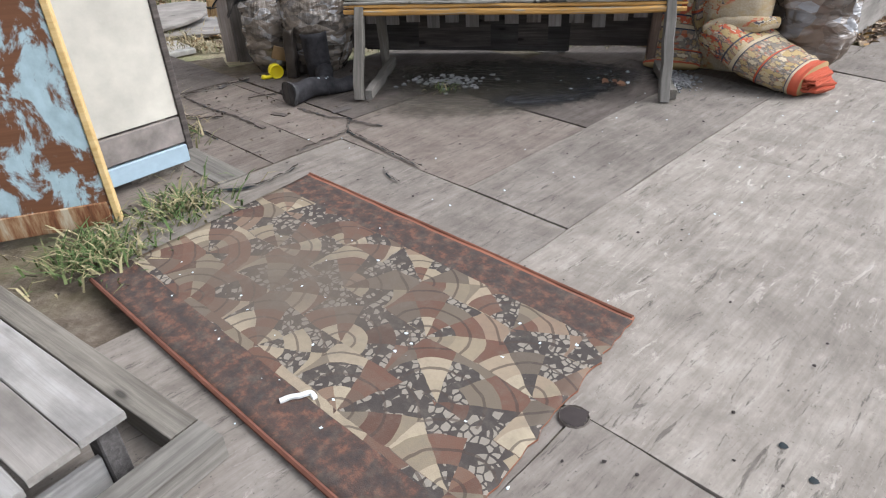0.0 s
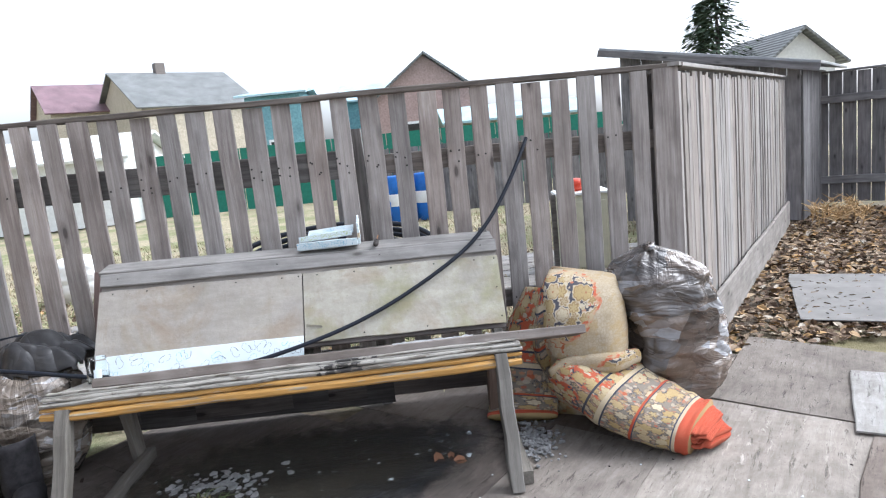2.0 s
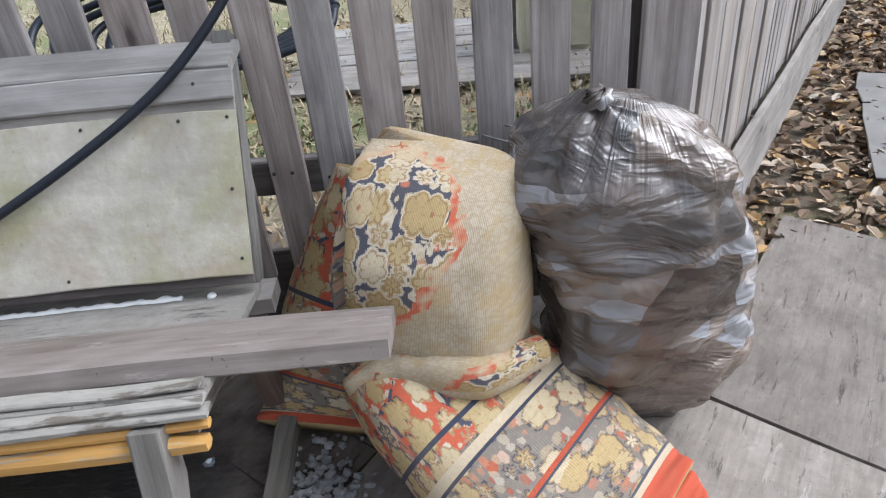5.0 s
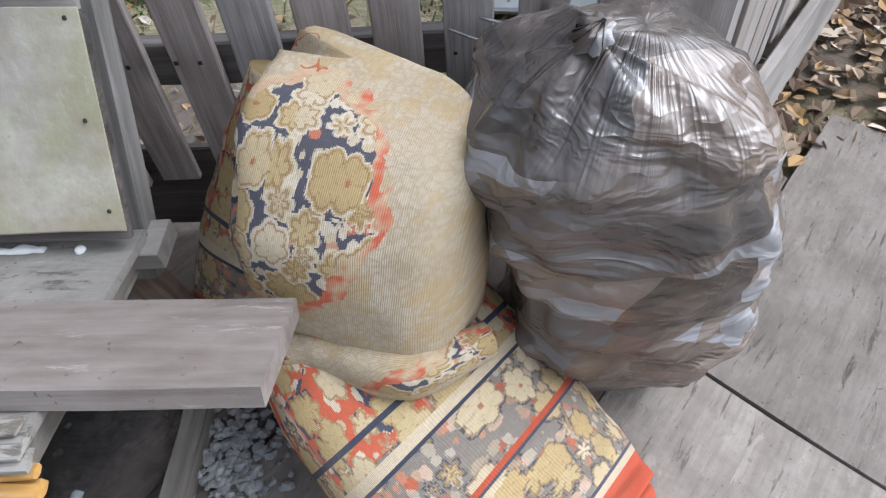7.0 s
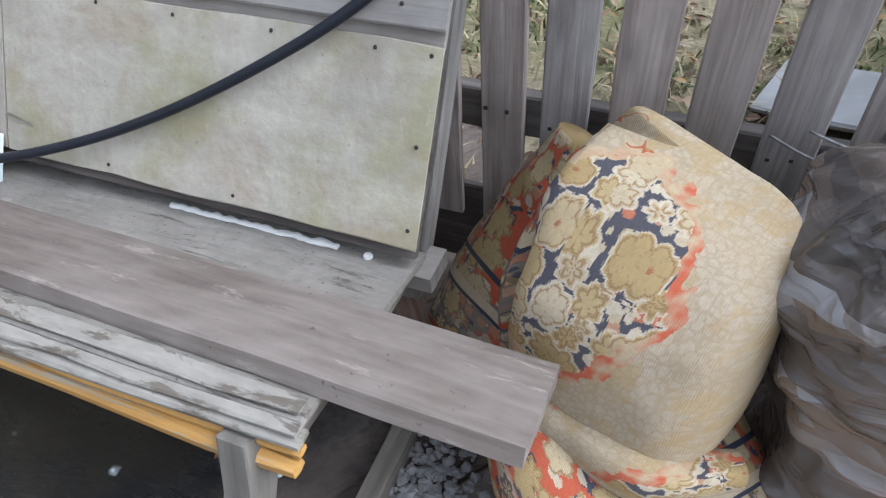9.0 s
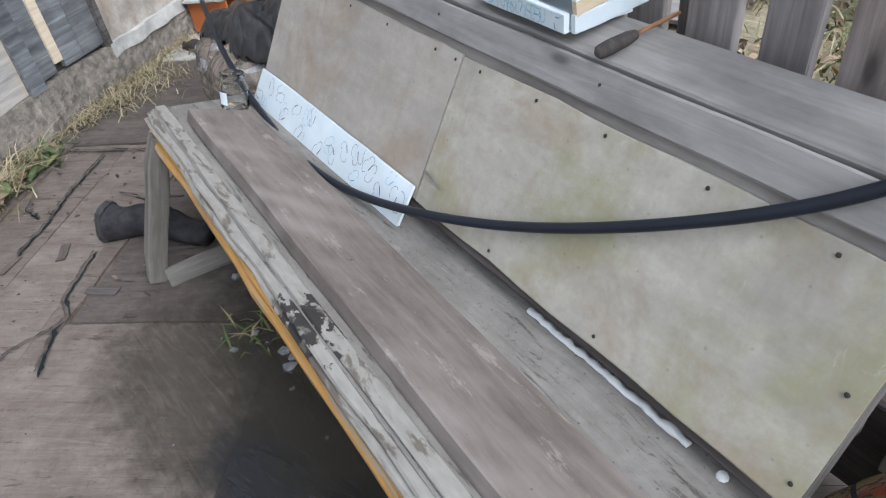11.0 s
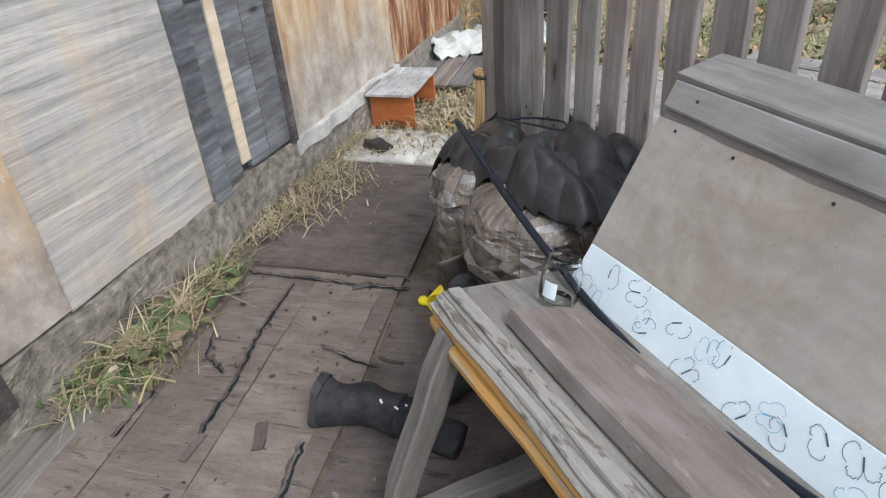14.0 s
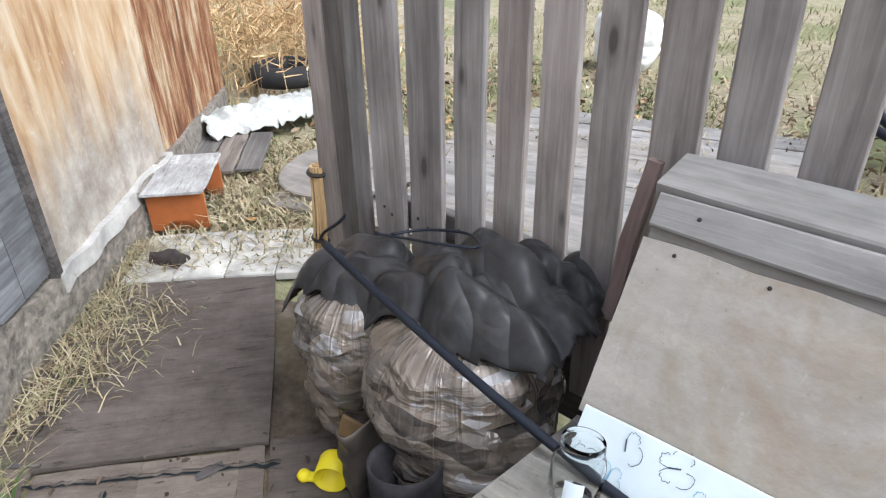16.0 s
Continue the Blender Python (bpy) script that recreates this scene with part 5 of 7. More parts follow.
carpet = thing("folded_carpet", "old floral carpet folded and rolled against the fence, red end", "carpet", pose(-0.028, 0.0, 0.0))
part("standing_fold", carpet_fold(), CARPET, carpet, "beige carpet with a flower medallion", smooth=True)
roll = carpet_roll([((1.77, 4.62, 0.27), 0.8, 1.0), ((1.86, 4.53, 0.235), 0.95, 1.1), ((1.97, 4.42, 0.165), 1.0, 1.1), ((2.08, 4.32, 0.112), 0.95, 1.0), ((2.175, 4.235, 0.088), 0.84, 0.9), ((2.225, 4.19, 0.08), 0.72, 0.8)], 0.50, 0.20, 3, 2.0)
part("rolled_end", roll, CARPET, carpet, "rolled carpet end with a red border", smooth=True)
for i in range(4):
    q = carpet_roll([((2.215, 4.20, 0.108 - 0.022 * i), 0.66 - 0.04 * i, 0.34), ((2.242 + 0.006 * i, 4.175 - 0.006 * i, 0.112 - 0.024 * i), 0.60 - 0.05 * i, 0.32), ((2.268 + 0.01 * (i % 2), 4.15 - 0.008 * i, 0.10 - 0.023 * i), 0.46 - 0.06 * i, 0.26)], 0.50, 0.10, 20 + i, 2.7)
    part("red_layer", q, CARPET, carpet, "red carpet edge layer", smooth=True)
wing = carpet_roll([((1.70, 4.90, 0.60), 0.45, 1.0), ((1.64, 4.84, 0.44), 0.8, 1.0), ((1.585, 4.77, 0.26), 1.0, 0.9), ((1.545, 4.70, 0.11), 1.05, 0.8), ((1.525, 4.655, 0.045), 1.05, 0.7), ((1.515, 4.62, 0.03), 1.03, 0.6)], 0.34, 0.09, 9, 1.965)
part("side_wing", wing, CARPET, carpet, "darker folded carpet wing", smooth=True)
part("gathered_fold", carpet_roll([((1.64, 4.47, 0.29), 0.3, 0.7), ((1.76, 4.47, 0.325), 0.6, 1.1), ((1.92, 4.42, 0.335), 0.7, 1.2), ((2.06, 4.48, 0.335), 0.5, 0.9)], 0.12, 0.075, 15, 0.2), CARPET, carpet, smooth=True)


# ---- rubbish bags ----
M["flap"] = plain("smoky_brown_plastic", (0.075, 0.062, 0.052), 0.3, 0, 0.3, 6, 0.3, 0.01)
M["snow"] = plain("old_snow", (0.80, 0.82, 0.84), 0.6, 0, 0.08, 30, 0.4, 0.004)
M["card"] = plain("brown_cardboard", (0.26, 0.17, 0.09), 0.8, 0, 0.25, 8)
def bag_mesh(rx, ry, h, seed, knot=True, crumple=1.0, square=0.9, sway=((0, 0, 0), (1, 0, 0))):
    """A sack of stacked rings; sway lists (height share, shift x, shift y) of their centres."""
    rings = []
    nr, ns = 70, 88
    for j in range(nr + 1):
        f = j / nr
        if f < 0.3:
            prof = 0.62 + 0.36 * math.sin(f / 0.3 * math.pi / 2)
        elif f < 0.78:
            prof = 0.98 + 0.05 * math.sin((f - 0.3) / 0.48 * math.pi) - 0.05 * math.exp(-((f - 0.45) / 0.05) ** 2)
        else:
            g = (f - 0.78) / 0.22
            prof = 0.98 * math.cos(g * math.pi / 2) ** 0.6 if g < 1 else 0.0
        prof = max(prof, 0.02)
        ring = []
        for i in range(ns):
            t = 2 * math.pi * i / ns
            c, s = math.cos(t), math.sin(t)
            x, y, z = math.copysign(abs(c) ** square, c), math.copysign(abs(s) ** square, s), f
            q = Vector((c * 1.2, s * 1.2, f * h / rx))
            sag = 0.10 * noise.noise(q * 1.1 + Vector((seed, 0, 0)))
            wv = Vector((q.x * 1.5, q.y * 1.5, q.z * 2.6)) + Vector((0, seed, 0))
            wv += Vector((noise.noise(q * 1.7), noise.noise(q * 1.7 + Vector((5, 0, 0))), noise.noise(q * 1.9))) * 0.5
            sheets = noise.voronoi(wv)[0][0]
            fine = abs(noise.noise(Vector((q.x * 4 + q.z * 2, q.y * 4, q.z * 7)) + Vector((0, 0, seed))))
            d = 1 + sag + crumple * (0.16 * (0.45 - sheets) + 0.04 * (0.3 - fine))
            if f > 0.6 and knot:
                d += 0.045 * math.sin(t * 13 + 5 * noise.noise(q * 2.2)) * ((f - 0.6) / 0.4) ** 1.5
            sx, sy = (float(np.interp(f, [w[0] for w in sway], [w[k] for w in sway])) for k in (1, 2))
            ring.append((x * rx * prof * d + sx, y * ry * prof * d + sy, max(0.0, z * h * (1 + 0.05 * noise.noise(q * 1.5)))))
        rings.append(ring)
    bm = loft(rings)
    return bm


def tie_tuft(seed, r=0.03, h=0.06):
    rings = []
    for j in range(9):
        f = j / 8
        rings.append([((r * (0.55 + 0.9 * f * f) * (1 + 0.16 * math.sin(i * 2 * math.pi / 24 * 7 + seed))) * math.cos(2 * math.pi * i / 24), (r * (0.55 + 0.9 * f * f) * (1 + 0.16 * math.sin(i * 2 * math.pi / 24 * 7 + seed))) * math.sin(2 * math.pi * i / 24), h * f) for i in range(24)])
    return loft(rings)


bag = thing("rubbish_bag", "full smoky black bin bag tied at the top", "bag", pose(2.262, 4.70, 0.0))
LEAN = pose(0.0, 0.0, 0.004)
SWAY = ((0.0, 0.03, -0.02), (0.25, 0.05, -0.03), (0.48, 0.045, -0.015), (0.72, -0.012, 0.0), (0.88, -0.03, -0.005), (1.0, -0.075, -0.05))
part("sack", bag_mesh(0.245, 0.225, 0.80, 3.3, True, 1.25, 0.78, SWAY), M["bag"], bag, smooth=True, m=LEAN)
part("tied_neck", tie_tuft(1, 0.02, 0.035), M["bag"], bag, "knotted neck of the bag", LEAN @ pose(-0.075, -0.05, 0.785, 30, -25, 0), True)
bag_a = thing("rubbish_bag", "grey see-through sack of rubbish beside the fence", "bag", pose(-1.21, 4.70, 0.0, 0, 0, 10), "rubbish sacks by the bench")
part("sack", bag_mesh(0.175, 0.18, 0.54, 7.7, True, 1.0), M["bag_b"], bag_a, smooth=True)
bag_b = thing("rubbish_bag", "brownish clear sack of rubbish under a black coat", "bag", pose(-0.87, 4.715, 0.0, 0, 0, 30), "rubbish sacks by the bench")
part("sack", bag_mesh(0.245, 0.225, 0.58, 12.1, True, 0.9), M["bag_b"], bag_b, smooth=True)


def flap_mesh(w, h, seed):
    """A loose hanging lip of plastic."""
    bm = bmesh.new()
    n = 18
    G = [[bm.verts.new((w * (i / n - 0.5) + 0.012 * noise.noise((i * 0.5, j * 0.3, seed)), 0.03 * math.sin(i * 0.55 + seed) + 0.03 * noise.noise((i * 0.25, j * 0.2, seed)), h * j / n)) for j in range(n + 1)] for i in range(n + 1)]
    for i in range(n):
        for j in range(n):
            bm.faces.new((G[i][j], G[i + 1][j], G[i + 1][j + 1], G[i][j + 1]))
    ex = bmesh.ops.extrude_face_region(bm, geom=bm.faces[:])
    for v in ex["geom"]:
        if isinstance(v, bmesh.types.BMVert):
            v.co.y += 0.003
    return bm


part("loose_lip", flap_mesh(0.22, 0.33, 3.0), M["flap"], bag_b, "loose dark plastic lip", pose(-0.17, -0.14, 0.005, 6, 0, 10), True)
part("tied_neck", tie_tuft(2, 0.02, 0.03), M["bag_b"], bag_b, "", pose(0, 0, 0.575), True)
part("tied_neck", tie_tuft(3, 0.02, 0.03), M["bag_b"], bag_a, "", pose(0, 0, 0.535), True)
part("cardboard", box(0.10, 0.012, 0.09, 0.003), M["card"], bag_a, "brown cardboard showing in the sack", pose(0.06, -0.165, 0.10, 8, 20, 12))


def coat_mesh():
    """Rubberised cloth thrown over the two sacks."""
    bm = bmesh.new()
    nx, ny = 130, 90
    G = []
    for i in range(nx + 1):
        row = []
        for j in range(ny + 1):
            u, v = i / nx, j / ny
            x = -1.46 + 0.92 * u + 0.03 * noise.noise((u * 4, v * 4, 9))
            y = 4.61 + 0.05 * min(1.0, max(0.0, (u - 0.40) / 0.25)) + 0.42 * v + 0.04 * noise.noise((u * 3, v * 3, 4)) + 0.03 * math.sin(u * 7)
            da = math.hypot((x + 1.20) / 0.20, (y - 4.75) / 0.21)
            db = math.hypot((x + 0.83) / 0.30, (y - 4.79) / 0.30)
            za = 0.53 - 0.10 * da ** 2.2
            zb = 0.585 - 0.10 * db ** 2.2
            dr = math.hypot((x + 0.68) / 0.13, (y - 4.74) / 0.15)
            z = max(za, zb, 0.52 - 0.13 * dr ** 2.0, 0.26)
            w1 = noise.noise((x * 3, y * 3, 7))
            w2 = noise.noise((x * 5 + 3, y * 5, 2))
            f1 = abs(math.sin(19 * (y + 0.45 * x) + 4.0 * w1 + 1.6 * w2))
            f2 = abs(math.sin(13 * (x - 0.6 * y) + 3.5 * w2 + 2.0 * w1))
            z += 0.065 * f1 * (0.45 + 0.8 * abs(w2)) + 0.04 * f2 * (0.4 + abs(w1)) + 0.045 * w1 - 0.05 + 0.006 * noise.noise((x * 18, y * 18, 3)) - 0.012
            if v < 0.22 or u < 0.12:
                z -= 0.09 * (1 - min(v / 0.22, u / 0.12, 1)) ** 1.5
            row.append(bm.verts.new((x, y, z)))
        G.append(row)
    for i in range(nx):
        for j in range(ny):
            u, v = i / nx, j / ny
            if noise.noise((u * 4, v * 4, 11)) * 0.05 + min(u, 1 - u, v * 1.3 + 0.02, 1.2 - v) > 0.035:
                bm.faces.new((G[i][j], G[i + 1][j], G[i + 1][j + 1], G[i][j + 1]))
    loose_v = [v for v in bm.verts if not v.link_faces]
    bmesh.ops.delete(bm, geom=loose_v, context="VERTS")
    ex = bmesh.ops.extrude_face_region(bm, geom=bm.faces[:])
    for v in ex["geom"]:
        if isinstance(v, bmesh.types.BMVert):
            v.co.z += 0.006
    return bm


coat = thing("black_coat", "crumpled black rubberised coat thrown over the sacks", "coat", pose(-0.012, -0.045, 0.098))
part("cloth", coat_mesh(), M["coat"], coat, smooth=True)


def sleeve_mesh(points, r0, r1, seed):
    bm = tube(points, r0, 28, r1, 14)
    for v in bm.verts:
        q = v.co
        k = 1 - abs(noise.noise((q.x * 14 + seed, q.y * 9, q.z * 9)))
        v.co = q + Vector((0, 0, 0.014 * k ** 4 - 0.006)) + Vector((0, -0.012, 0)) * noise.noise((q.x * 22, q.y * 22, seed))
    return bm


part("drawstring", tube([(-1.15, 4.76, 0.565), (-1.05, 4.78, 0.575), (-0.95, 4.77, 0.60), (-0.86, 4.82, 0.60), (-0.94, 4.88, 0.585), (-1.06, 4.86, 0.565), (-1.12, 4.79, 0.56)], 0.004, 6), M["hose"], coat, smooth=True)

# ---- hose over the bench ----
HOSE = [(-1.26, 4.63, 0.635), (-1.03, 4.573, 0.614), (-0.737, 4.525, 0.58), (-0.53, 4.507, 0.553), (-0.40, 4.51, 0.51), (-0.30, 4.50, 0.486), (-0.04, 4.485, 0.482), (0.12, 4.484, 0.488), (0.25, 4.492, 0.512), (0.38, 4.502, 0.532), (0.51, 4.525, 0.56), (0.65, 4.57, 0.588), (0.766, 4.60, 0.615), (0.915, 4.64, 0.672), (1.048, 4.67, 0.739), (1.169, 4.692, 0.81), (1.261, 4.735, 0.851), (1.338, 4.77, 0.895), (1.418, 4.80, 0.969), (1.50, 4.86, 1.069), (1.569, 4.91, 1.163), (1.632, 4.945, 1.284), (1.70, 4.985, 1.40), (1.72, 5.05, 1.43)]
for _ in range(3):
    HOSE = HOSE[:1] + [tuple((a + 2 * b + c) / 4 for a, b, c in zip(p, q, r)) for p, q, r in zip(HOSE, HOSE[1:], HOSE[2:])] + HOSE[-1:]
solo("hose", tube(HOSE, 0.0102, 12, None, 10), M["hose"], "thick black rubber hose hung from the fence over the bench", "hose", smooth=True)

# ---- small things on and by the bench ----
M["butterfly"] = plain("white_paper_board", (0.62, 0.69, 0.72), 0.5, 0, 0.08, 10, 0.05)
M["ink"] = plain("blue_grey_ink", (0.09, 0.11, 0.13), 0.7, 0, 0.2)
M["inkblue"] = plain("pale_blue_print", (0.20, 0.45, 0.60), 0.6, 0, 0.2)
M["inkgreen"] = plain("green_yellow_print", (0.42, 0.50, 0.14), 0.6, 0, 0.2)


def ring_line(points, w, z):
    """A thin flat drawn line, standing a hair above its board."""
    bm = bmesh.new()
    pts = [Vector((*p, 0)) for p in points]
    for a, b in zip(pts, pts[1:]):
        d = (b - a)
        if d.length < 1e-6:
            continue
        n = Vector((-d.y, d.x, 0)).normalized() * w / 2
        bm.faces.new([bm.verts.new(q + Vector((0, 0, z))) for q in (a - n, b - n, b + n, a + n)])
    return bm


def join_bm(dst, src, m):
    me = bpy.data.meshes.new("tmp")
    src.to_mesh(me)
    src.free()
    me.transform(m)
    dst.from_mesh(me)
    bpy.data.meshes.remove(me)


def butterflies(parent, L, W, count, seed, z, size, mat, label, m=None):
    """Printed butterflies, each a drawn outline of its own on a board of L by W."""
    rnd = random.Random(seed)
    for i in range(count):
        bm = bmesh.new()
        cx, cy = L * (i + 0.5) / count + rnd.uniform(-0.01, 0.01), W * rnd.choice((0.25, 0.5, 0.75)) - W / 2
        m0 = Matrix.Translation((cx, cy, 0)) @ pose(0, 0, 0, 0, 0, rnd.uniform(0, 360))
        for sx in (-1, 1):
            if rnd.random() < 0.25:
                continue
            start, end = rnd.uniform(-1.9, -0.9), rnd.uniform(1.8, 2.8)
            arc = [start + (end - start) * k / 14 for k in range(15)]
            pts = [(sx * (0.50 + 0.36 * math.cos(a + 0.5)) * size, (0.50 + (0.46 + 0.03 * math.cos(4 * a)) * math.sin(a + 0.3)) * size) for a in arc]
            join_bm(bm, ring_line(pts, 0.0012, z), m0)
            arc = [-2.0 + 2.6 * k / 12 for k in range(13)]
            pts = [(sx * (0.36 + (0.30 + 0.04 * math.sin(7 * a)) * math.cos(a)) * size, (-0.28 + (0.30 + 0.04 * math.sin(7 * a)) * math.sin(a)) * size) for a in arc]
            join_bm(bm, ring_line(pts, 0.0012, z), m0)
            join_bm(bm, ring_line([(0, -0.2 * size), (sx * 0.10 * size, -0.45 * size), (sx * 0.22 * size, -0.62 * size)], 0.0011, z), m0)
        join_bm(bm, ring_line([(0, -0.22 * size), (0, 0.1 * size), (0, 0.38 * size)], 0.0030, z), m0)
        for v in bm.verts:
            v.co.x, v.co.y = min(max(v.co.x, 0.002), L - 0.002), min(max(v.co.y, -W / 2 + 0.002), W / 2 - 0.002)
        part("printed_butterfly", bm, mat, parent, label, m)


bfly = thing("patterned_board", "white board strip printed with butterflies leaning on the bench back", "board", pose(-0.462, 4.556, 0.538, 56, 0.5, 0.3))
part("strip", plank(0.945, 0.125, 0.010, 8, 0.001, 0.002, 3), M["butterfly"], bfly)
butterflies(bfly, 0.945, 0.125, 14, 4, 0.0122, 0.036, M["ink"], "thin grey butterfly outlines")
butterflies(bfly, 0.945, 0.125, 6, 6, 0.0118, 0.030, M["inkblue"], "pale blue butterfly wings")

glass = Nodes("clear_jar_glass", 0.03)
glass.b.inputs["Transmission Weight"].default_value = 1.0
glass.b.inputs["IOR"].default_value = 1.16
M["glass"] = glass.out((0.975, 0.99, 0.985))
jar = thing("glass_jar", "empty glass jar with a torn label on the bench", "jar", pose(-0.40, 4.443, 0.518, SL, 0, 0))
part("body", lathe([(0.002, 0.006), (0.036, 0.005), (0.036, 0.0), (0.042, 0.003), (0.045, 0.012), (0.045, 0.075), (0.042, 0.088), (0.035, 0.097), (0.035, 0.103), (0.038, 0.105), (0.038, 0.108), (0.035, 0.112), (0.037, 0.116), (0.036, 0.119), (0.033, 0.119), (0.0325, 0.099), (0.039, 0.087), (0.042, 0.075), (0.042, 0.014), (0.036, 0.009), (0.002, 0.009)], 32), M["glass"], jar, smooth=True)
bm = loft([[((0.0455) * math.cos(a), 0.0455 * math.sin(a), z) for a in [4.75 + 0.06 * k for k in range(13)]] for z in (0.025, 0.045, 0.065)], False)
for f in [f for f in bm.faces if f.calc_area() > 0.0006]:
    bm.faces.remove(f)
part("label", bm, M["butterfly"], jar, "torn white label")

# stack of broken white printed boxes on the bench cap
CAPZ = 0.944
box_thing = thing("broken_box", "broken white wooden box pieces with a butterfly print", "box", pose(0.475, 4.815, CAPZ, 0, 0, -4))
part("tray_front", plank(0.30, 0.036, 0.014, 3, 0.001, 0.002, 1), M["butterfly"], box_thing, "", pose(0.0, 0.0, 0.030, 90, 0, 0))
part("tray_base", plank(0.29, 0.15, 0.008, 3, 0.001, 0.002, 2), M["butterfly"], box_thing, "", pose(0.005, 0.075, 0.004, 0, -1, 0))
part("tray_front", plank(0.26, 0.030, 0.012, 3, 0.001, 0.002, 3), M["butterfly"], box_thing, "", pose(0.01, 0.024, 0.058, 78, -3, 0))
part("lid", plank(0.23, 0.14, 0.010, 3, 0.001, 0.002, 4), M["butterfly"], box_thing, "tilted white lid", pose(0.04, 0.10, 0.066, 8, -2, 6))
for i, z in enumerate((0.028, 0.075)):
    part("tray_side", plank(0.19, 0.036, 0.012, 3, 0.001, 0.002, 5 + i), M["butterfly"], box_thing, "", pose(0.300, 0.0, z, 0, 0, 96) @ pose(0, 0, 0, 90, -8 if i else -2, 0))
part("bare_strip", plank(0.18, 0.030, 0.013, 3, 0.001, 0.002, 8), M["fresh"], box_thing, "bare pine strip", pose(0.299, 0.004, 0.055, 0, 0, 96) @ pose(0, 0, 0, 90, -8, 0))
part("tray_side", plank(0.17, 0.028, 0.012, 3, 0.001, 0.002, 9), M["butterfly"], box_thing, "", pose(0.300, 0.01, 0.102, 0, 0, 96) @ pose(0, 0, 0, 90, -8, 0))
butterflies(box_thing, 0.30, 0.036, 13, 14, 0.0150, 0.018, M["inkblue"], "pale blue wings", pose(0.0, 0.0, 0.030, 90, 0, 0))
butterflies(box_thing, 0.23, 0.14, 16, 15, 0.0118, 0.024, M["inkblue"], "pale blue wings", pose(0.04, 0.10, 0.066, 8, -2, 6))
butterflies(box_thing, 0.26, 0.030, 11, 17, 0.0135, 0.016, M["inkgreen"], "green and yellow wings", pose(0.01, 0.024, 0.058, 78, -3, 0))
knife = thing("screwdriver", "old screwdriver with a dark handle on the bench cap", "tool", axes((0.86, 4.775, CAPZ + 0.004), (0.868, 4.94, CAPZ + 0.022)))
part("handle", lathe([(0.006, 0.0), (0.012, 0.006), (0.0135, 0.03), (0.012, 0.07), (0.009, 0.085), (0.006, 0.09)], 12), M["dark"], knife, "dark wooden handle", pose(0, 0, 0, 0, 90, 0), True)
part("shank", lathe([(0.004, 0.088), (0.004, 0.18), (0.003, 0.19)], 8), M["rust"], knife, "rusty shank", pose(0, 0, 0, 0, 90, 0))

# ---- boots and scoop on the floor ----
def crushed(bm, amp, seed):
    """Soft felt: sagging, dented sides that stay above the floor."""
    for v in bm.verts:
        q = v.co * 9 + Vector((seed, 0, 0))
        v.co += Vector((noise.noise(q), noise.noise(q + Vector((7, 0, 0))), 1.2 * noise.noise(q + Vector((0, 9, 0))) - 0.35)) * amp
        v.co.z = max(v.co.z, 0.003)
    return bm


boot = thing("felt_boot", "dusty black felt boot lying on its side", "boot", pose(0, 0, 0))
part("shaft", crushed(tube([(-0.84, 3.945, 0.072), (-0.79, 4.01, 0.072), (-0.73, 4.08, 0.068), (-0.685, 4.125, 0.060)], 0.072, 24, 0.060), 0.026, 2), M["boot"], boot, smooth=True)
part("foot", crushed(tube([(-0.70, 4.11, 0.060), (-0.64, 4.16, 0.056), (-0.58, 4.20, 0.052), (-0.525, 4.235, 0.046)], 0.056, 18, 0.042), 0.022, 2), M["boot"], boot, smooth=True)
part("cuff", crushed(tube([(-0.846, 3.937, 0.074), (-0.832, 3.956, 0.074)], 0.0745, 20, None, 2), 0.026, 2), M["coat"], boot)
for i, (x, y, z) in enumerate(((-0.70, 4.08, 0.118), (-0.665, 4.11, 0.108), (-0.66, 4.14, 0.106))):
    part("tape_flake", box(0.014, 0.006, 0.002, 0.001), M["butterfly"], boot, "white flaking patch", pose(x, y, z, 20, 15 + 10 * i, 35 * i))
boot2 = thing("felt_boot", "open-topped black felt boot standing by the sacks", "boot", pose(-0.80, 4.43, 0.0))
part("shaft", lathe([(0.078, 0.0), (0.08, 0.12), (0.086, 0.27), (0.088, 0.30), (0.082, 0.302), (0.076, 0.27), (0.066, 0.06), (0.001, 0.05)], 28), M["boot"], boot2, m=pose(0, 0, 0, -6, -5, 0), smooth=True)
part("foot", tube([(0.02, 0.0, 0.06), (0.06, -0.10, 0.06), (0.08, -0.17, 0.045)], 0.066, 16, 0.045), M["boot"], boot2, smooth=True)

scoop = thing("yellow_scoop", "bright yellow plastic scoop lying on the floor", "scoop", pose(-1.125, 4.47, 0.047, 0, 0, 35))
part("cup", lathe([(0.002, -0.035), (0.044, -0.035), (0.046, -0.03), (0.046, 0.035), (0.042, 0.035), (0.042, -0.028), (0.002, -0.03)], 28), M["yellow"], scoop, m=pose(0, 0, 0, 90, 0, 0), smooth=True)
part("handle", box(0.07, 0.03, 0.02, 0.006, (-0.066, 0.0, -0.042)), M["yellow"], scoop)
part("knob", lathe([(0.001, 0.0), (0.018, 0.004), (0.02, 0.016), (0.014, 0.026), (0.001, 0.028)], 14), M["yellow"], scoop, m=pose(-0.085, 0, -0.042), smooth=True)

# ---- stain, painted shade, slush and litter under the bench ----


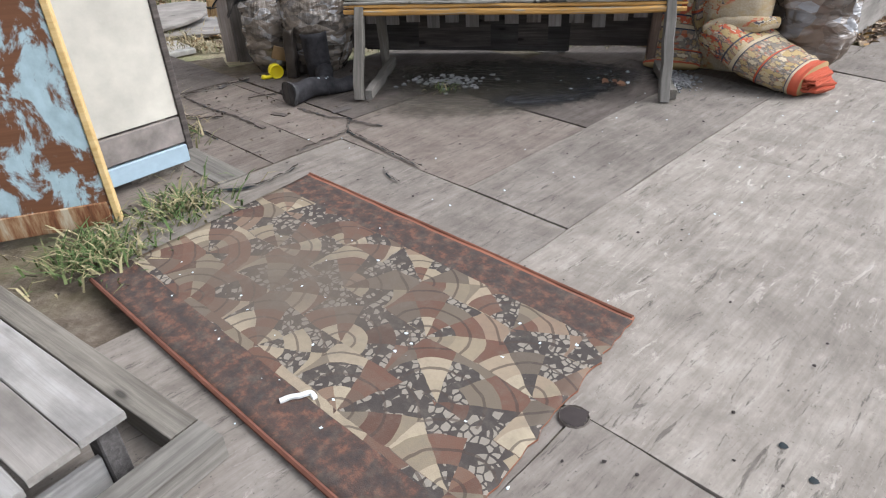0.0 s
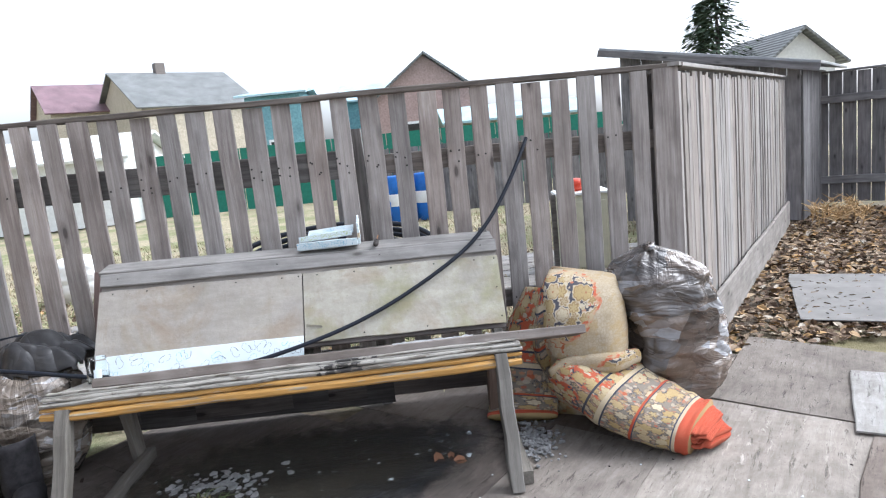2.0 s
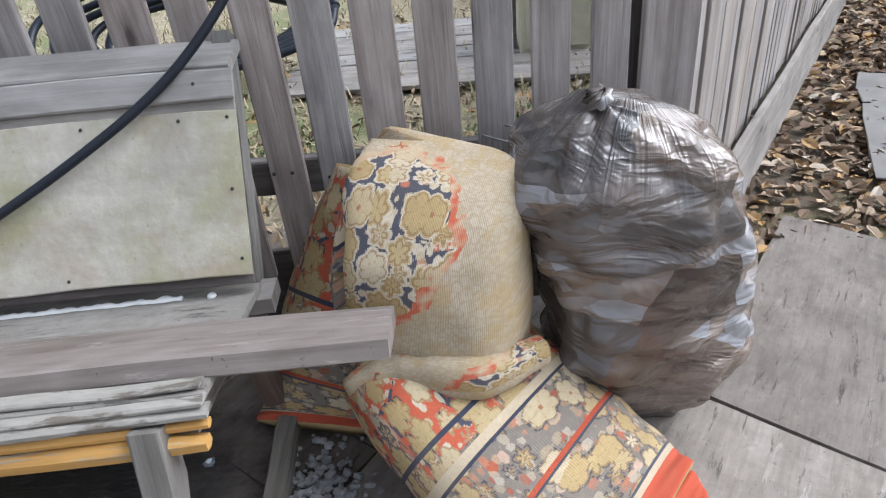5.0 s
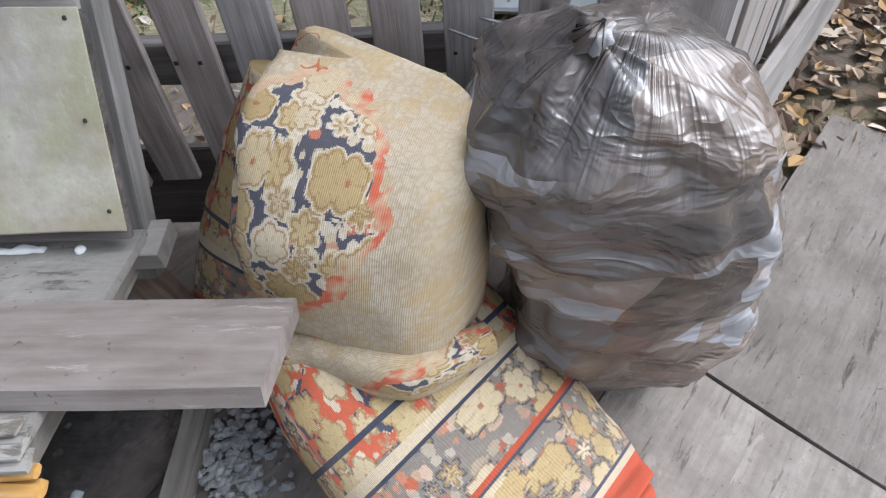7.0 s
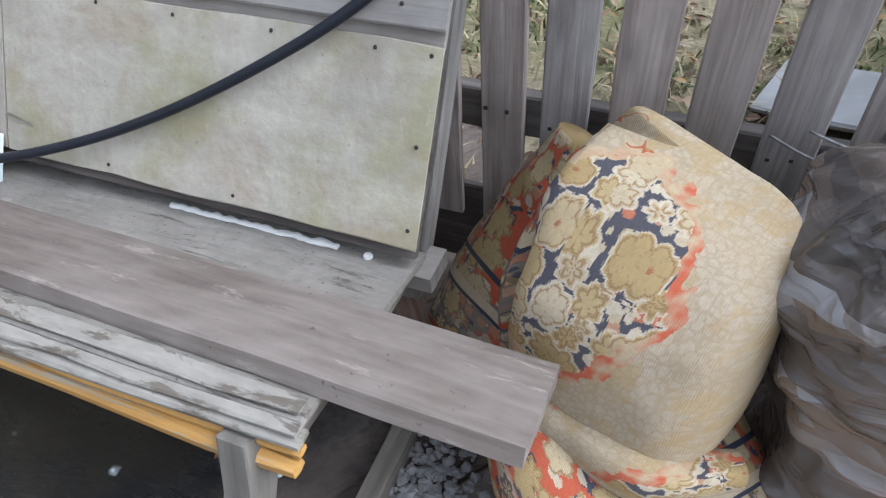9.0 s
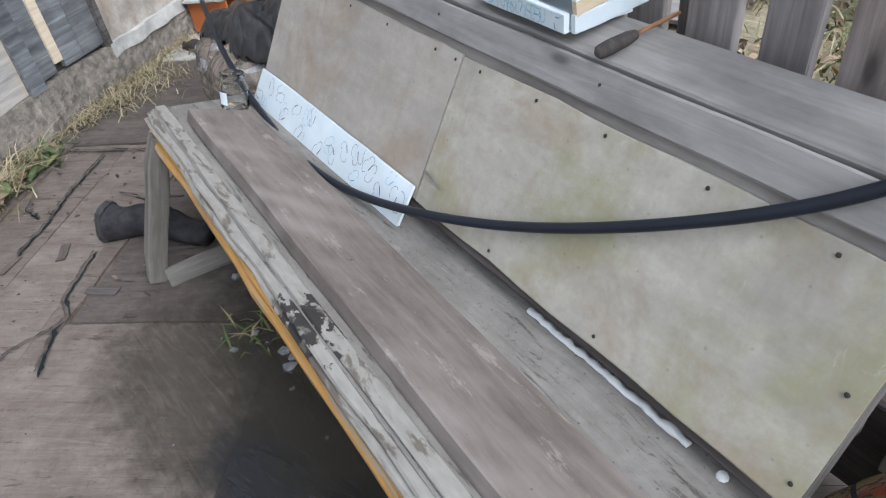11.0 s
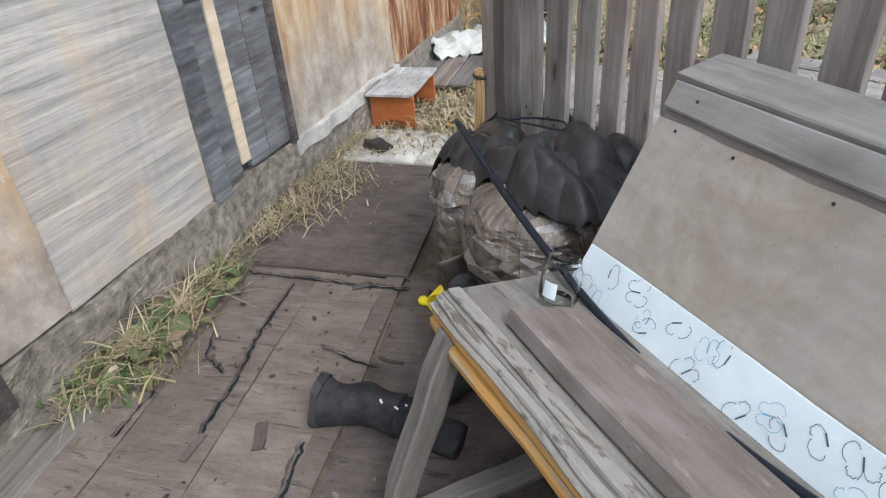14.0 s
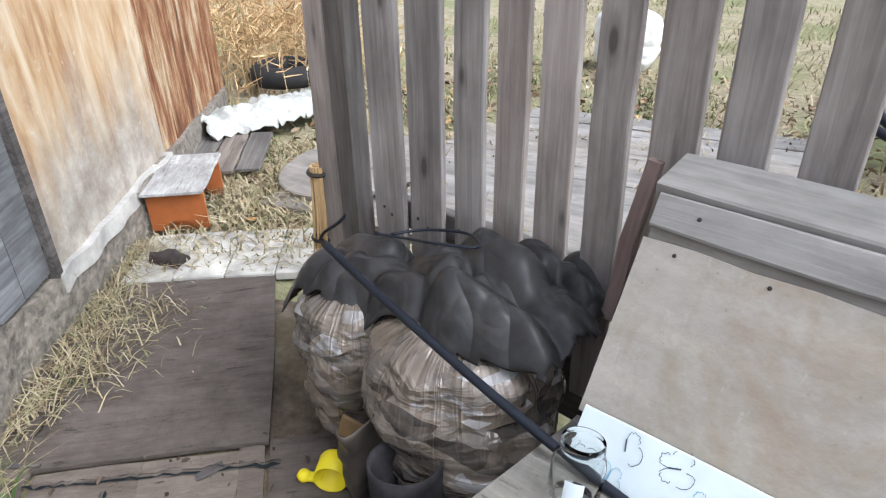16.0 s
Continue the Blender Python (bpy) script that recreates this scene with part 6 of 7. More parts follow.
def blob(cx, cy, rx, ry, seed, z=0.0035, n=56):
    bm = bmesh.new()
    c = bm.verts.new((cx, cy, z + 0.001))
    ring = []
    for i in range(n):
        a = 2 * math.pi * i / n
        r = 1 + 0.28 * noise.noise((math.cos(a) * 1.6 + seed, math.sin(a) * 1.6, seed)) + 0.14 * noise.noise((math.cos(a) * 5, math.sin(a) * 5 + seed, 1))
        ring.append(bm.verts.new((cx + rx * r * math.cos(a), cy + ry * r * math.sin(a), z)))
    for i in range(n):
        bm.faces.new((c, ring[i], ring[(i + 1) % n]))
    return bm


def dark_patch_material(name, dark, light, most):
    """Soot, damp or painted shade as a dark brown-black, thinning out to a ragged rim."""
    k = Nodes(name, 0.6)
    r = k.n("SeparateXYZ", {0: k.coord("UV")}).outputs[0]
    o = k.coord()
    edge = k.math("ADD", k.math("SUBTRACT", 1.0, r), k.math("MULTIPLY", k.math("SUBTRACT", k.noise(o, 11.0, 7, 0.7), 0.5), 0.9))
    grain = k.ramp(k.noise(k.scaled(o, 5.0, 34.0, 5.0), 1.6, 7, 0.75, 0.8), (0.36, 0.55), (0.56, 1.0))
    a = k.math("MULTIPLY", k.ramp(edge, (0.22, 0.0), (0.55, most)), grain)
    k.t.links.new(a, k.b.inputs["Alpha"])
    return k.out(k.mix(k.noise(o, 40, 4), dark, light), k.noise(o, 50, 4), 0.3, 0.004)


def dark_patch(cx, cy, rx, ry, turn, z, mat="sooty_shade", label="black soot and painted under-bench shade on the plywood"):
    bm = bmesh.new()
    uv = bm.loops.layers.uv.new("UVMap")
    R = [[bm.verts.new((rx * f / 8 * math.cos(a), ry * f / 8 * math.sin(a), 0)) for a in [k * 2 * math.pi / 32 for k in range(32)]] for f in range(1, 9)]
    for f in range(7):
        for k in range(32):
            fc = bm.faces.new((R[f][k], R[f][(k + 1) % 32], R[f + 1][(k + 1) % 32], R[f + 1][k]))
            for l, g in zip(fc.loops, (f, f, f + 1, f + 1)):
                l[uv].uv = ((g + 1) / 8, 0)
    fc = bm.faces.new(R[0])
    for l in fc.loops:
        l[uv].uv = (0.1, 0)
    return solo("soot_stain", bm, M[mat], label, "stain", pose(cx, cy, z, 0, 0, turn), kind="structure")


# Soot black and damp brown, each also holding the shade under the bench.
M["sooty_shade"] = dark_patch_material("soot_and_shade", (0.010, 0.011, 0.013), (0.035, 0.035, 0.038), 0.93)
M["damp"] = dark_patch_material("damp_and_shade", (0.028, 0.024, 0.018), (0.06, 0.054, 0.04), 0.8)
dark_patch(0.68, 4.085, 0.52, 0.24, 20, 0.0112)
dark_patch(0.914, 4.283, 0.30, 0.22, 0, 0.0128)
# The two wide patches paint the bench's shade over its whole footprint.
dark_patch(0.60, 4.50, 1.05, 0.42, 0, 0.0142)
dark_patch(0.34, 4.42, 1.15, 0.55, 0, 0.0157, "damp", "brown damp and painted shade on the plywood under the bench")
# A thinner, browner patch in front of the bench.
M["trodden"] = dark_patch_material("thin_dark_brown", (0.045, 0.039, 0.030), (0.085, 0.075, 0.058), 0.62)
dark_patch(0.22, 3.98, 0.80, 0.36, 8, 0.0096, "trodden", "dark brown patch on the plywood before the bench")


def lumps(name, spots, size, material, label, category, seed, flat=0.6):
    rnd = random.Random(seed)
    bm = bmesh.new()
    for x, y in spots:
        s = rnd.uniform(*size)
        b = bmesh.new()
        bmesh.ops.create_icosphere(b, subdivisions=1, radius=s)
        for v in b.verts:
            v.co *= 1 + rnd.uniform(-0.35, 0.35)
            v.co.z *= flat
        join_bm(bm, b, Matrix.Translation((x, y, s * flat * 0.6 + 0.006)) @ pose(0, 0, 0, 0, 0, rnd.uniform(0, 360)))
    me = mesh_of(name, bm, material)
    return tagged(new(name, me), label, category, kind="stuff")


rnd = random.Random(77)
lumps("ash_and_slush", [(rnd.gauss(0.06, 0.13), rnd.gauss(4.36, 0.06)) for _ in range(190)], (0.005, 0.022), M["slush"], "grey ash and ice lumps under the bench", "ash", 1)
lumps("paper_scraps", [(rnd.gauss(0.78, 0.28), rnd.gauss(4.42, 0.09)) for _ in range(44)], (0.007, 0.018), M["butterfly"], "white scraps under the bench", "litter", 2, 0.35)
lumps("ash_heap", [(rnd.gauss(1.50, 0.05), rnd.gauss(4.41, 0.10)) for _ in range(330)], (0.004, 0.014), M["slush"], "grey ash and ice heap by the bench leg", "ash", 3)
lumps("floor_crumbs", [(rnd.uniform(-1.0, 3.0), rnd.uniform(0.9, 4.2)) for _ in range(70)], (0.002, 0.006), M["butterfly"], "pale crumbs scattered on the plywood", "litter", 4, 0.4)
lumps("dark_crumbs", [(rnd.uniform(-1.2, 3.0), rnd.uniform(0.9, 4.2)) for _ in range(150)], (0.002, 0.007), M["rag"], "dark crumbs scattered on the plywood", "litter", 5, 0.4)
lumps("rug_crumbs", [tuple((Vector((-0.979, 2.042)) + Vector((1.342, -0.979)) * rnd.random() + Vector((0.61, 0.855)) * rnd.random())) for _ in range(130)], (0.002, 0.007), M["butterfly"], "white crumbs on the rug", "litter", 6, 0.9)

# ---- hole in the plywood ----
solo("floor_hole", lathe([(0.036, 0.0), (0.040, 0.004), (0.043, 0.0), (0.036, -0.002)], 13), M["plyd"], "ragged dark hole in the plywood", "hole", pose(0.718, 1.536, 0.003), kind="structure")
solo("hole_bottom", blob(0, 0, 0.040, 0.034, 3.0, 0.0), M["rag"], "dark bottom of the hole", "hole", pose(0.718, 1.536, 0.006), kind="structure")
for x, y in ((1.225, 1.481), (1.262, 1.38)):
    solo("knot_hole", blob(0, 0, 0.011, 0.010, x, 0.0), M["soot"], "small dark knot hole in the plywood", "hole", pose(x, y, 0.006), kind="structure")

# ---- grass, straw, leaves ----
rnd = random.Random(31)
spots = []
for _ in range(1500):
    s = rnd.uniform(-0.9, 3.2)
    if noise.noise((s * 2.3, 1.0, 3.0)) < 0.02:
        continue
    spots.append(tuple(Wl(s, 0.05 + abs(rnd.gauss(0, 0.07)), 0.0)))
for cx, cy, sd, n in ((-1.41, 3.41, 0.09, 260), (-2.14, 4.24, 0.10, 240), (-2.3, 4.48, 0.1, 200)):
    spots += [(rnd.gauss(cx, sd), rnd.gauss(cy, sd), 0.0) for _ in range(n)]
for _ in range(1700):
    s = rnd.uniform(-1.1, 2.2)
    if noise.noise((s * 1.9, 5.0, 1.0)) > -0.3:
        spots.append(tuple(Wl(s, 0.03 + abs(rnd.gauss(0, 0.075)), 0.002)))
stuff("dry_grass", scatter_blades(spots, 1, (0.018, 0.065), 0.0026, 2.3), M["straw"], "straw-coloured grass along the wall foot", "grass")
spots = []
for cx, cy, sd, n in ((-1.39, 3.36, 0.085, 420), (-0.903, 2.624, 0.10, 330), (-1.073, 2.226, 0.10, 520), (-1.77, 3.74, 0.07, 120), (2.95, 2.70, 0.03, 40), (3.0, 2.3, 0.03, 30), (0.05, 4.2, 0.05, 30)):
    spots += [(rnd.gauss(cx, sd), rnd.gauss(cy, sd), 0.0) for _ in range(n)]
stuff("green_grass", scatter_blades(spots, 2, (0.03, 0.085), 0.0045, 1.7), M["grass"], "fading green weeds by the wall and porch", "grass")
spots = []
while len(spots) < 16000:
    r = 5.2 + 9.0 * rnd.random() ** 1.6
    x, y = rnd.uniform(-5.5, 5.5), r
    if (x - 2.495) * 0.797 - (y - 5.01) * 0.603 < -0.1 and (noise.noise((x * 0.9, y * 0.9, 4)) > -0.25 or rnd.random() < 0.25):
        spots.append((x, y, -0.03))
stuff("yard_straw", scatter_blades(spots, 3, (0.03, 0.12), 0.006, 1.6), M["straw"], "flattened straw and dry grass beyond the fence", "grass")
spots = []
while len(spots) < 8000:
    x, y = rnd.uniform(-4.5, 5), rnd.uniform(5.2, 9)
    if (x - 2.495) * 0.797 - (y - 5.01) * 0.603 < -0.1 and noise.noise((x * 1.3, y * 1.3, 8)) > 0.12:
        spots.append((x, y, -0.03))
stuff("yard_grass", scatter_blades(spots, 4, (0.02, 0.07), 0.006, 1.2), M["grass"], "patches of short green grass beyond the fence", "grass")
spots = [tuple(Wl(rnd.uniform(0.9, 2.6), rnd.uniform(0.15, 1.1), -0.02)) for _ in range(3500)]
stuff("gate_straw", scatter_blades(spots, 5, (0.02, 0.09), 0.004, 1.8), M["straw"], "trodden straw around the stool", "grass")


def stems(cx, cy, sx, sy, n, h, seed):
    """Tall dry stalks with side twigs."""
    q = random.Random(seed)
    verts, faces = [], []

    def sliver(a, b, w):
        d = (b - a).cross(Vector((q.uniform(-1, 1), q.uniform(-1, 1), 0.2))).normalized() * w
        k = len(verts)
        verts.extend([tuple(a - d), tuple(a + d), tuple(b + d * 0.4), tuple(b - d * 0.4)])
        faces.append((k, k + 1, k + 2, k + 3))
    for _ in range(n):
        a = Vector((q.gauss(cx, sx), q.gauss(cy, sy), -0.03))
        hh = q.uniform(*h)
        b = a + Vector((q.gauss(0, 0.10), q.gauss(0, 0.10), 1)) * hh
        sliver(a, b, 0.004)
        for _ in range(9):
            f = q.uniform(0.35, 1.0)
            c = a.lerp(b, f)
            sliver(c, c + Vector((q.gauss(0, 0.07), q.gauss(0, 0.07), q.uniform(0.01, 0.10))), 0.006)
    me = bpy.data.meshes.new("stems")
    me.from_pydata(verts, [], faces)
    return me


stuff("dry_weeds", stems(-5.35, 7.35, 0.55, 0.5, 480, (0.4, 1.0), 4), M["weed"], "tall rusty dry weeds at the end of the wall", "weeds")
stuff("corner_weeds", stems(6.35, 9.05, 0.25, 0.2, 45, (0.10, 0.28), 5), M["weed"], "dry weeds at the foot of the shed", "weeds")


def leaf_litter(n, seed, place, size=(0.018, 0.05)):
    q = random.Random(seed)
    verts, faces = [], []
    for _ in range(n):
        x, y, z = place(q)
        s, a = q.uniform(*size), q.uniform(0, 6.283)
        rot = Matrix.Translation((x, y, z + 0.006)) @ Euler((q.gauss(0, 0.35), q.gauss(0, 0.35), a)).to_matrix().to_4x4()
        k = len(verts)
        w = q.uniform(0.4, 0.75)
        for px, py, pz in ((-1, 0, 0), (-0.4, -w, 0.25), (0.45, -w * 0.8, 0.3), (1, 0, 0.1), (0.45, w * 0.8, 0.3), (-0.4, w, 0.25)):
            verts.append(tuple(rot @ Vector((px * s, py * s, pz * s))))
        faces += [(k, k + 1, k + 2, k + 3), (k, k + 3, k + 4, k + 5)]
    me = bpy.data.meshes.new("leaves")
    me.from_pydata(verts, [], faces)
    return me


def right_yard(q):
    while True:
        x, y = q.uniform(2.9, 10.5), q.uniform(4.9, 10.5)
        n = (x - 2.495) * 0.797 - (y - 5.01) * 0.603
        if 0.05 < n and (n < 1.3 or q.random() < 0.35) and y > 5.25 - (x - 3) * 0.05 and (x - 7.0) * 0.67 + (y - 10.2) * 0.743 < -0.1:
            return x, y, -0.02


stuff("fallen_leaves", leaf_litter(9000, 6, right_yard), M["leaf"], "brown and ochre fallen leaves on bare soil", "leaves")
stuff("curled_leaf", leaf_litter(3, 17, lambda q: (q.gauss(1.10, 0.03), q.gauss(4.34, 0.02), 0.006), (0.026, 0.038)), M["rustleaf"], "curled rust-brown leaves under the bench", "leaves")
def weed_heap(q):
    t = q.random()
    return -1.34 - 0.36 * t + q.gauss(0, 0.05), 3.40 + 0.32 * t + q.gauss(0, 0.06), 0.004 + 0.05 * q.random()


stuff("wilted_weeds", leaf_litter(230, 23, weed_heap, (0.02, 0.055)), M["weedleaf"], "wilted green and brown weed leaves heaped by the wall", "weeds")
q = random.Random(24)
heap = [weed_heap(q) for _ in range(200)]
stuff("weed_stalks", scatter_blades(heap, 25, (0.05, 0.13), 0.0028, 2.6), M["straw"], "long dry stalks lying among the weeds", "weeds")
stuff("stray_leaves", leaf_litter(70, 7, lambda q: (q.gauss(-1.2, 0.45), q.gauss(3.7, 0.5), 0.004), (0.006, 0.016)), M["bark"], "leaf crumbs on the plywood", "leaves")
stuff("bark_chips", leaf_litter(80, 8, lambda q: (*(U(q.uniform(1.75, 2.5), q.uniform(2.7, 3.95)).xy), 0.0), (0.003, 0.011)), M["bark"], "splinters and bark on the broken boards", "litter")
stuff("yard_leaves", leaf_litter(4200, 9, lambda q: (q.uniform(-4, 3.5), q.uniform(5.2, 9.5), -0.01), (0.015, 0.04)), M["leaf"], "fallen leaves among the straw", "leaves")

# splinters of broken floor boards
for i in range(7):
    q = random.Random(900 + i)
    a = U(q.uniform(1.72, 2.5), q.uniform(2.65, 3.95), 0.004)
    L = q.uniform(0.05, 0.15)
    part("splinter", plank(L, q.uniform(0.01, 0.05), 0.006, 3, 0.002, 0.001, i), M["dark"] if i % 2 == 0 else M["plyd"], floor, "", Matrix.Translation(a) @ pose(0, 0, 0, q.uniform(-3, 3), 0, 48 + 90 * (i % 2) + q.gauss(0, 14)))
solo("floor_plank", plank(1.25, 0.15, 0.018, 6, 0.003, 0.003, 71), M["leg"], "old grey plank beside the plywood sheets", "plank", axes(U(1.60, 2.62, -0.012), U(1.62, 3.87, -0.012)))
solo("grey_sheet", plank(1.35, 0.95, 0.01, 6, 0.006, 0.003, 72), plain("weathered_grey_sheet", (0.20, 0.19, 0.178), 0.8, 0, 0.2, 6), "weathered grey sheet lying on the soil", "sheet", axes((3.58, 5.60, 0.0), (4.27, 6.84, 0.0)) @ pose(0, -0.45, 0))
solo("white_plate", plank(0.75, 0.62, 0.014, 5, 0.004, 0.004, 73), M["plyw"], "flaking white board lying on the plywood", "board", axes((2.815, 4.09, 0.006), (3.165, 4.60, 0.006)) @ pose(0.02, -0.32, 0))
part("plywood_sheet", plank(0.9, 0.8, 0.012, 5, 0.006, 0.004, 74), M["plym"], floor, "", axes((2.30, 3.495, -0.005), (2.808, 4.058, -0.005)) @ pose(0.05, -0.46, 0))

# long splits and torn veneer in the old boards


def split(run, width, seed):
    """A ragged dark split with a lifted lip of veneer along it."""
    q = random.Random(seed)
    pts = []
    for (x0, y0), (x1, y1) in zip(run, run[1:]):
        n = max(3, int(math.hypot(x1 - x0, y1 - y0) / 0.018))
        pts += [(x0 + (x1 - x0) * j / n + q.uniform(-0.006, 0.006), y0 + (y1 - y0) * j / n + q.uniform(-0.006, 0.006)) for j in range(n)]
    pts.append(run[-1])
    for name, off, wid, z, mat in (("split", 0.0, width, 0.0075, M["soot"]), ("torn_veneer", width * 0.9, width * 0.8, 0.0078, M["plyd"])):
        bm = bmesh.new()
        rows = []
        for j, (x, y) in enumerate(pts):
            a, b = pts[max(j - 1, 0)], pts[min(j + 1, len(pts) - 1)]
            d = Vector((b[0] - a[0], b[1] - a[1])).normalized()
            w = wid * (0.25 + q.random()) * (0.3 if j in (0, len(pts) - 1) else 1.0)
            c = Vector((x, y)) + Vector((-d.y, d.x)) * off
            lift = 0.0 if name == "split" else q.uniform(0.003, 0.010)
            rows.append([bm.verts.new((c.x + d.y * w / 2, c.y - d.x * w / 2, z + lift)), bm.verts.new((c.x - d.y * w / 2, c.y + d.x * w / 2, z - 0.001))])
        for r0, r1 in zip(rows, rows[1:]):
            bm.faces.new((r0[0], r1[0], r1[1], r0[1]))
        part(name, bm, mat, floor)


for i, (run, width) in enumerate((
        (((-0.21, 3.59), (-0.40, 3.66), (-0.44, 3.71), (-0.56, 3.72), (-0.77, 3.86)), 0.016),
        (((-0.58, 3.22), (-0.38, 3.50), (-0.42, 3.66)), 0.007),
        (((-0.95, 3.60), (-1.14, 3.74), (-1.33, 3.85), (-1.575, 4.04)), 0.012),
        (((-1.76, 3.885), (-1.53, 4.14), (-1.29, 4.41)), 0.012),
        (((-1.06, 3.36), (-1.25, 3.52)), 0.008),
        (((-1.94, 3.99), (-2.10, 4.15), (-2.20, 4.26)), 0.008),
        (((-0.402, 3.518), (-0.28, 3.40), (-0.06, 3.19), (0.079, 3.067)), 0.010),
        (((-0.867, 2.773), (-0.74, 2.79), (-0.646, 2.829)), 0.026),
        (((-0.646, 2.829), (-0.56, 2.96), (-0.518, 3.062)), 0.009),
        (((-0.10, 3.05), (-0.06, 2.96), (0.0, 2.90)), 0.008),
        (((-1.15, 4.02), (-1.02, 4.10), (-0.95, 4.16)), 0.009),
        (((-1.45, 3.72), (-1.30, 3.66), (-1.18, 3.70)), 0.010))):
    split(run, width, 300 + i)

solo("paper_scrap", tube([(-0.08, 1.512, 0.017), (-0.054, 1.528, 0.019), (-0.029, 1.532, 0.022), (-0.004, 1.548, 0.019), (0.015, 1.532, 0.017)], 0.008, 6), M["white"], "white torn paper scrap on the rug", "litter")

# ---- behind the bags: gate side ----
paving = thing("stone_path", "pale worn paving stones at the gate", "path", kind="structure")
i = 0
for a in range(4):
    for b in range(2):
        q = random.Random(50 + i)
        c = Vector((-2.72, 4.66, 0)) + Vector((0.69, 0.72, 0)) * (0.10 + a * 0.215) + Vector((-0.72, 0.69, 0)) * (b * 0.22 - 0.02)
        part("paving_stone", box(0.212, 0.216, 0.04, 0.005), M["stone"], paving, "", Matrix.Translation((c.x, c.y, -0.03 + q.uniform(-0.004, 0.004))) @ pose(0, 0, 0, q.uniform(-1, 1), q.uniform(-1, 1), 46 + q.uniform(-3, 3)))
        i += 1
solo("rag", sleeve_mesh([(-2.70, 4.75, 0.02), (-2.63, 4.79, 0.03), (-2.56, 4.82, 0.018)], 0.03, 0.045, 8), M["rag"], "dark crumpled rag on the paving stones", "rag", smooth=True)


def arch_panel(w, h, t):
    """A stool end with an arch cut out at the foot."""
    pts = [(-w / 2, 0), (-w / 2, h), (w / 2, h), (w / 2, 0), (w * 0.3, 0)]
    pts += [(w * 0.3 * math.cos(k), 0.05 * math.sin(k)) for k in (0.5, 1.0, 1.57, 2.14, 2.64)] + [(-w * 0.3, 0)]
    bm = bmesh.new()
    lo = [bm.verts.new((x, -t / 2, z)) for x, z in pts]
    hi = [bm.verts.new((x, t / 2, z)) for x, z in pts]
    bm.faces.new(lo)
    bm.faces.new(hi[::-1])
    for k in range(len(pts)):
        bm.faces.new((lo[k], hi[k], hi[(k + 1) % len(pts)], lo[(k + 1) % len(pts)]))
    bmesh.ops.triangulate(bm, faces=[f for f in bm.faces if len(f.verts) > 4])
    return bm


stool = thing("stool", "low brown-painted stool with a worn pale top", "stool", axes((-2.93, 5.01, -0.005), (-3.33, 5.36, -0.005)))
part("top", plank(0.54, 0.29, 0.018, 5, 0.002, 0.004, 2), plywood("worn_stool_top", (0.22, 0.21, 0.20), (0.36, 0.35, 0.34), (0.55, 0.55, 0.54), 0.6), stool, "worn pale grey seat", pose(-0.05, 0, 0.195))
for x in (0.0, 0.42):
    part("end_panel", arch_panel(0.27, 0.195, 0.02), M["brown"], stool, "", pose(x, 0, 0, 0, 0, 90))
part("stretcher", box(0.40, 0.018, 0.06, 0.003, (0.21, 0.0, 0.13)), M["brown"], stool)


def tarp_mesh():
    rings = []
    bm = bmesh.new()
    nx, ny = 44, 22
    G = [[bm.verts.new((1.05 * i / nx + 0.05 * noise.noise((i * 0.2, j * 0.3, 2)), 0.55 * j / ny + 0.06 * noise.noise((i * 0.15, 3, j * 0.2)), 0.03 + 0.17 * math.sin(math.pi * min(1, j / ny * 1.15 + 0.05)) * (0.75 + 0.4 * noise.noise((i * 0.12, j * 0.1, 8))) + 0.05 * (1 - abs(noise.noise((i * 0.3, j * 0.35, 1)))) ** 3)) for j in range(ny + 1)] for i in range(nx + 1)]
    for i in range(nx):
        for j in range(ny):
            bm.faces.new((G[i][j], G[i + 1][j], G[i + 1][j + 1], G[i][j + 1]))
    ex = bmesh.ops.extrude_face_region(bm, geom=bm.faces[:])
    for v in ex["geom"]:
        if isinstance(v, bmesh.types.BMVert):
            v.co.z -= 0.008
    return bm


solo("tarpaulin", tarp_mesh(), M["tarp"], "dirty white tarpaulin heaped over something by the wall", "tarpaulin", axes(Wl(2.42, 0.14, 0.02), Wl(3.08, 0.85, 0.0)), True)
for i in range(3):
    solo("wall_board", plank(0.55, 0.14, 0.02, 3, 0.003, 0.003, 80 + i), M["rail"], "brown board scrap lying by the wall", "board", axes(Wl(1.98 + 0.02 * i, 0.10 + 0.15 * i, 0.03), Wl(2.42 + 0.02 * i, 0.10 + 0.15 * i, 0.06)), group="board scraps")
tyre = thing("tyre", "old black car tyre lying in dry weeds", "tyre", pose(-4.70, 6.98, 0.14))
part("tread", loft([[((0.24 + 0.085 * math.cos(b)) * math.cos(a), (0.24 + 0.085 * math.cos(b)) * math.sin(a), 0.085 * math.sin(b)) for b in [k * math.pi / 8 for k in range(16)]] for a in [k * 2 * math.pi / 36 for k in range(37)]], False), M["tyre"], tyre, smooth=True)
disc = solo("wooden_disc", lathe([(0.001, 0.0), (0.44, 0.0), (0.45, 0.01), (0.45, 0.03), (0.44, 0.035), (0.001, 0.036)], 40), M["grey"], "round weathered wooden cable-drum end lying on straw", "disc", pose(-2.76, 6.02, 0.05, 5, -4, 0))
broom = thing("broom", "twig broom tied to the gate post", "broom", pose(-1.73, 4.965, 0.30, 0, 4, 0))
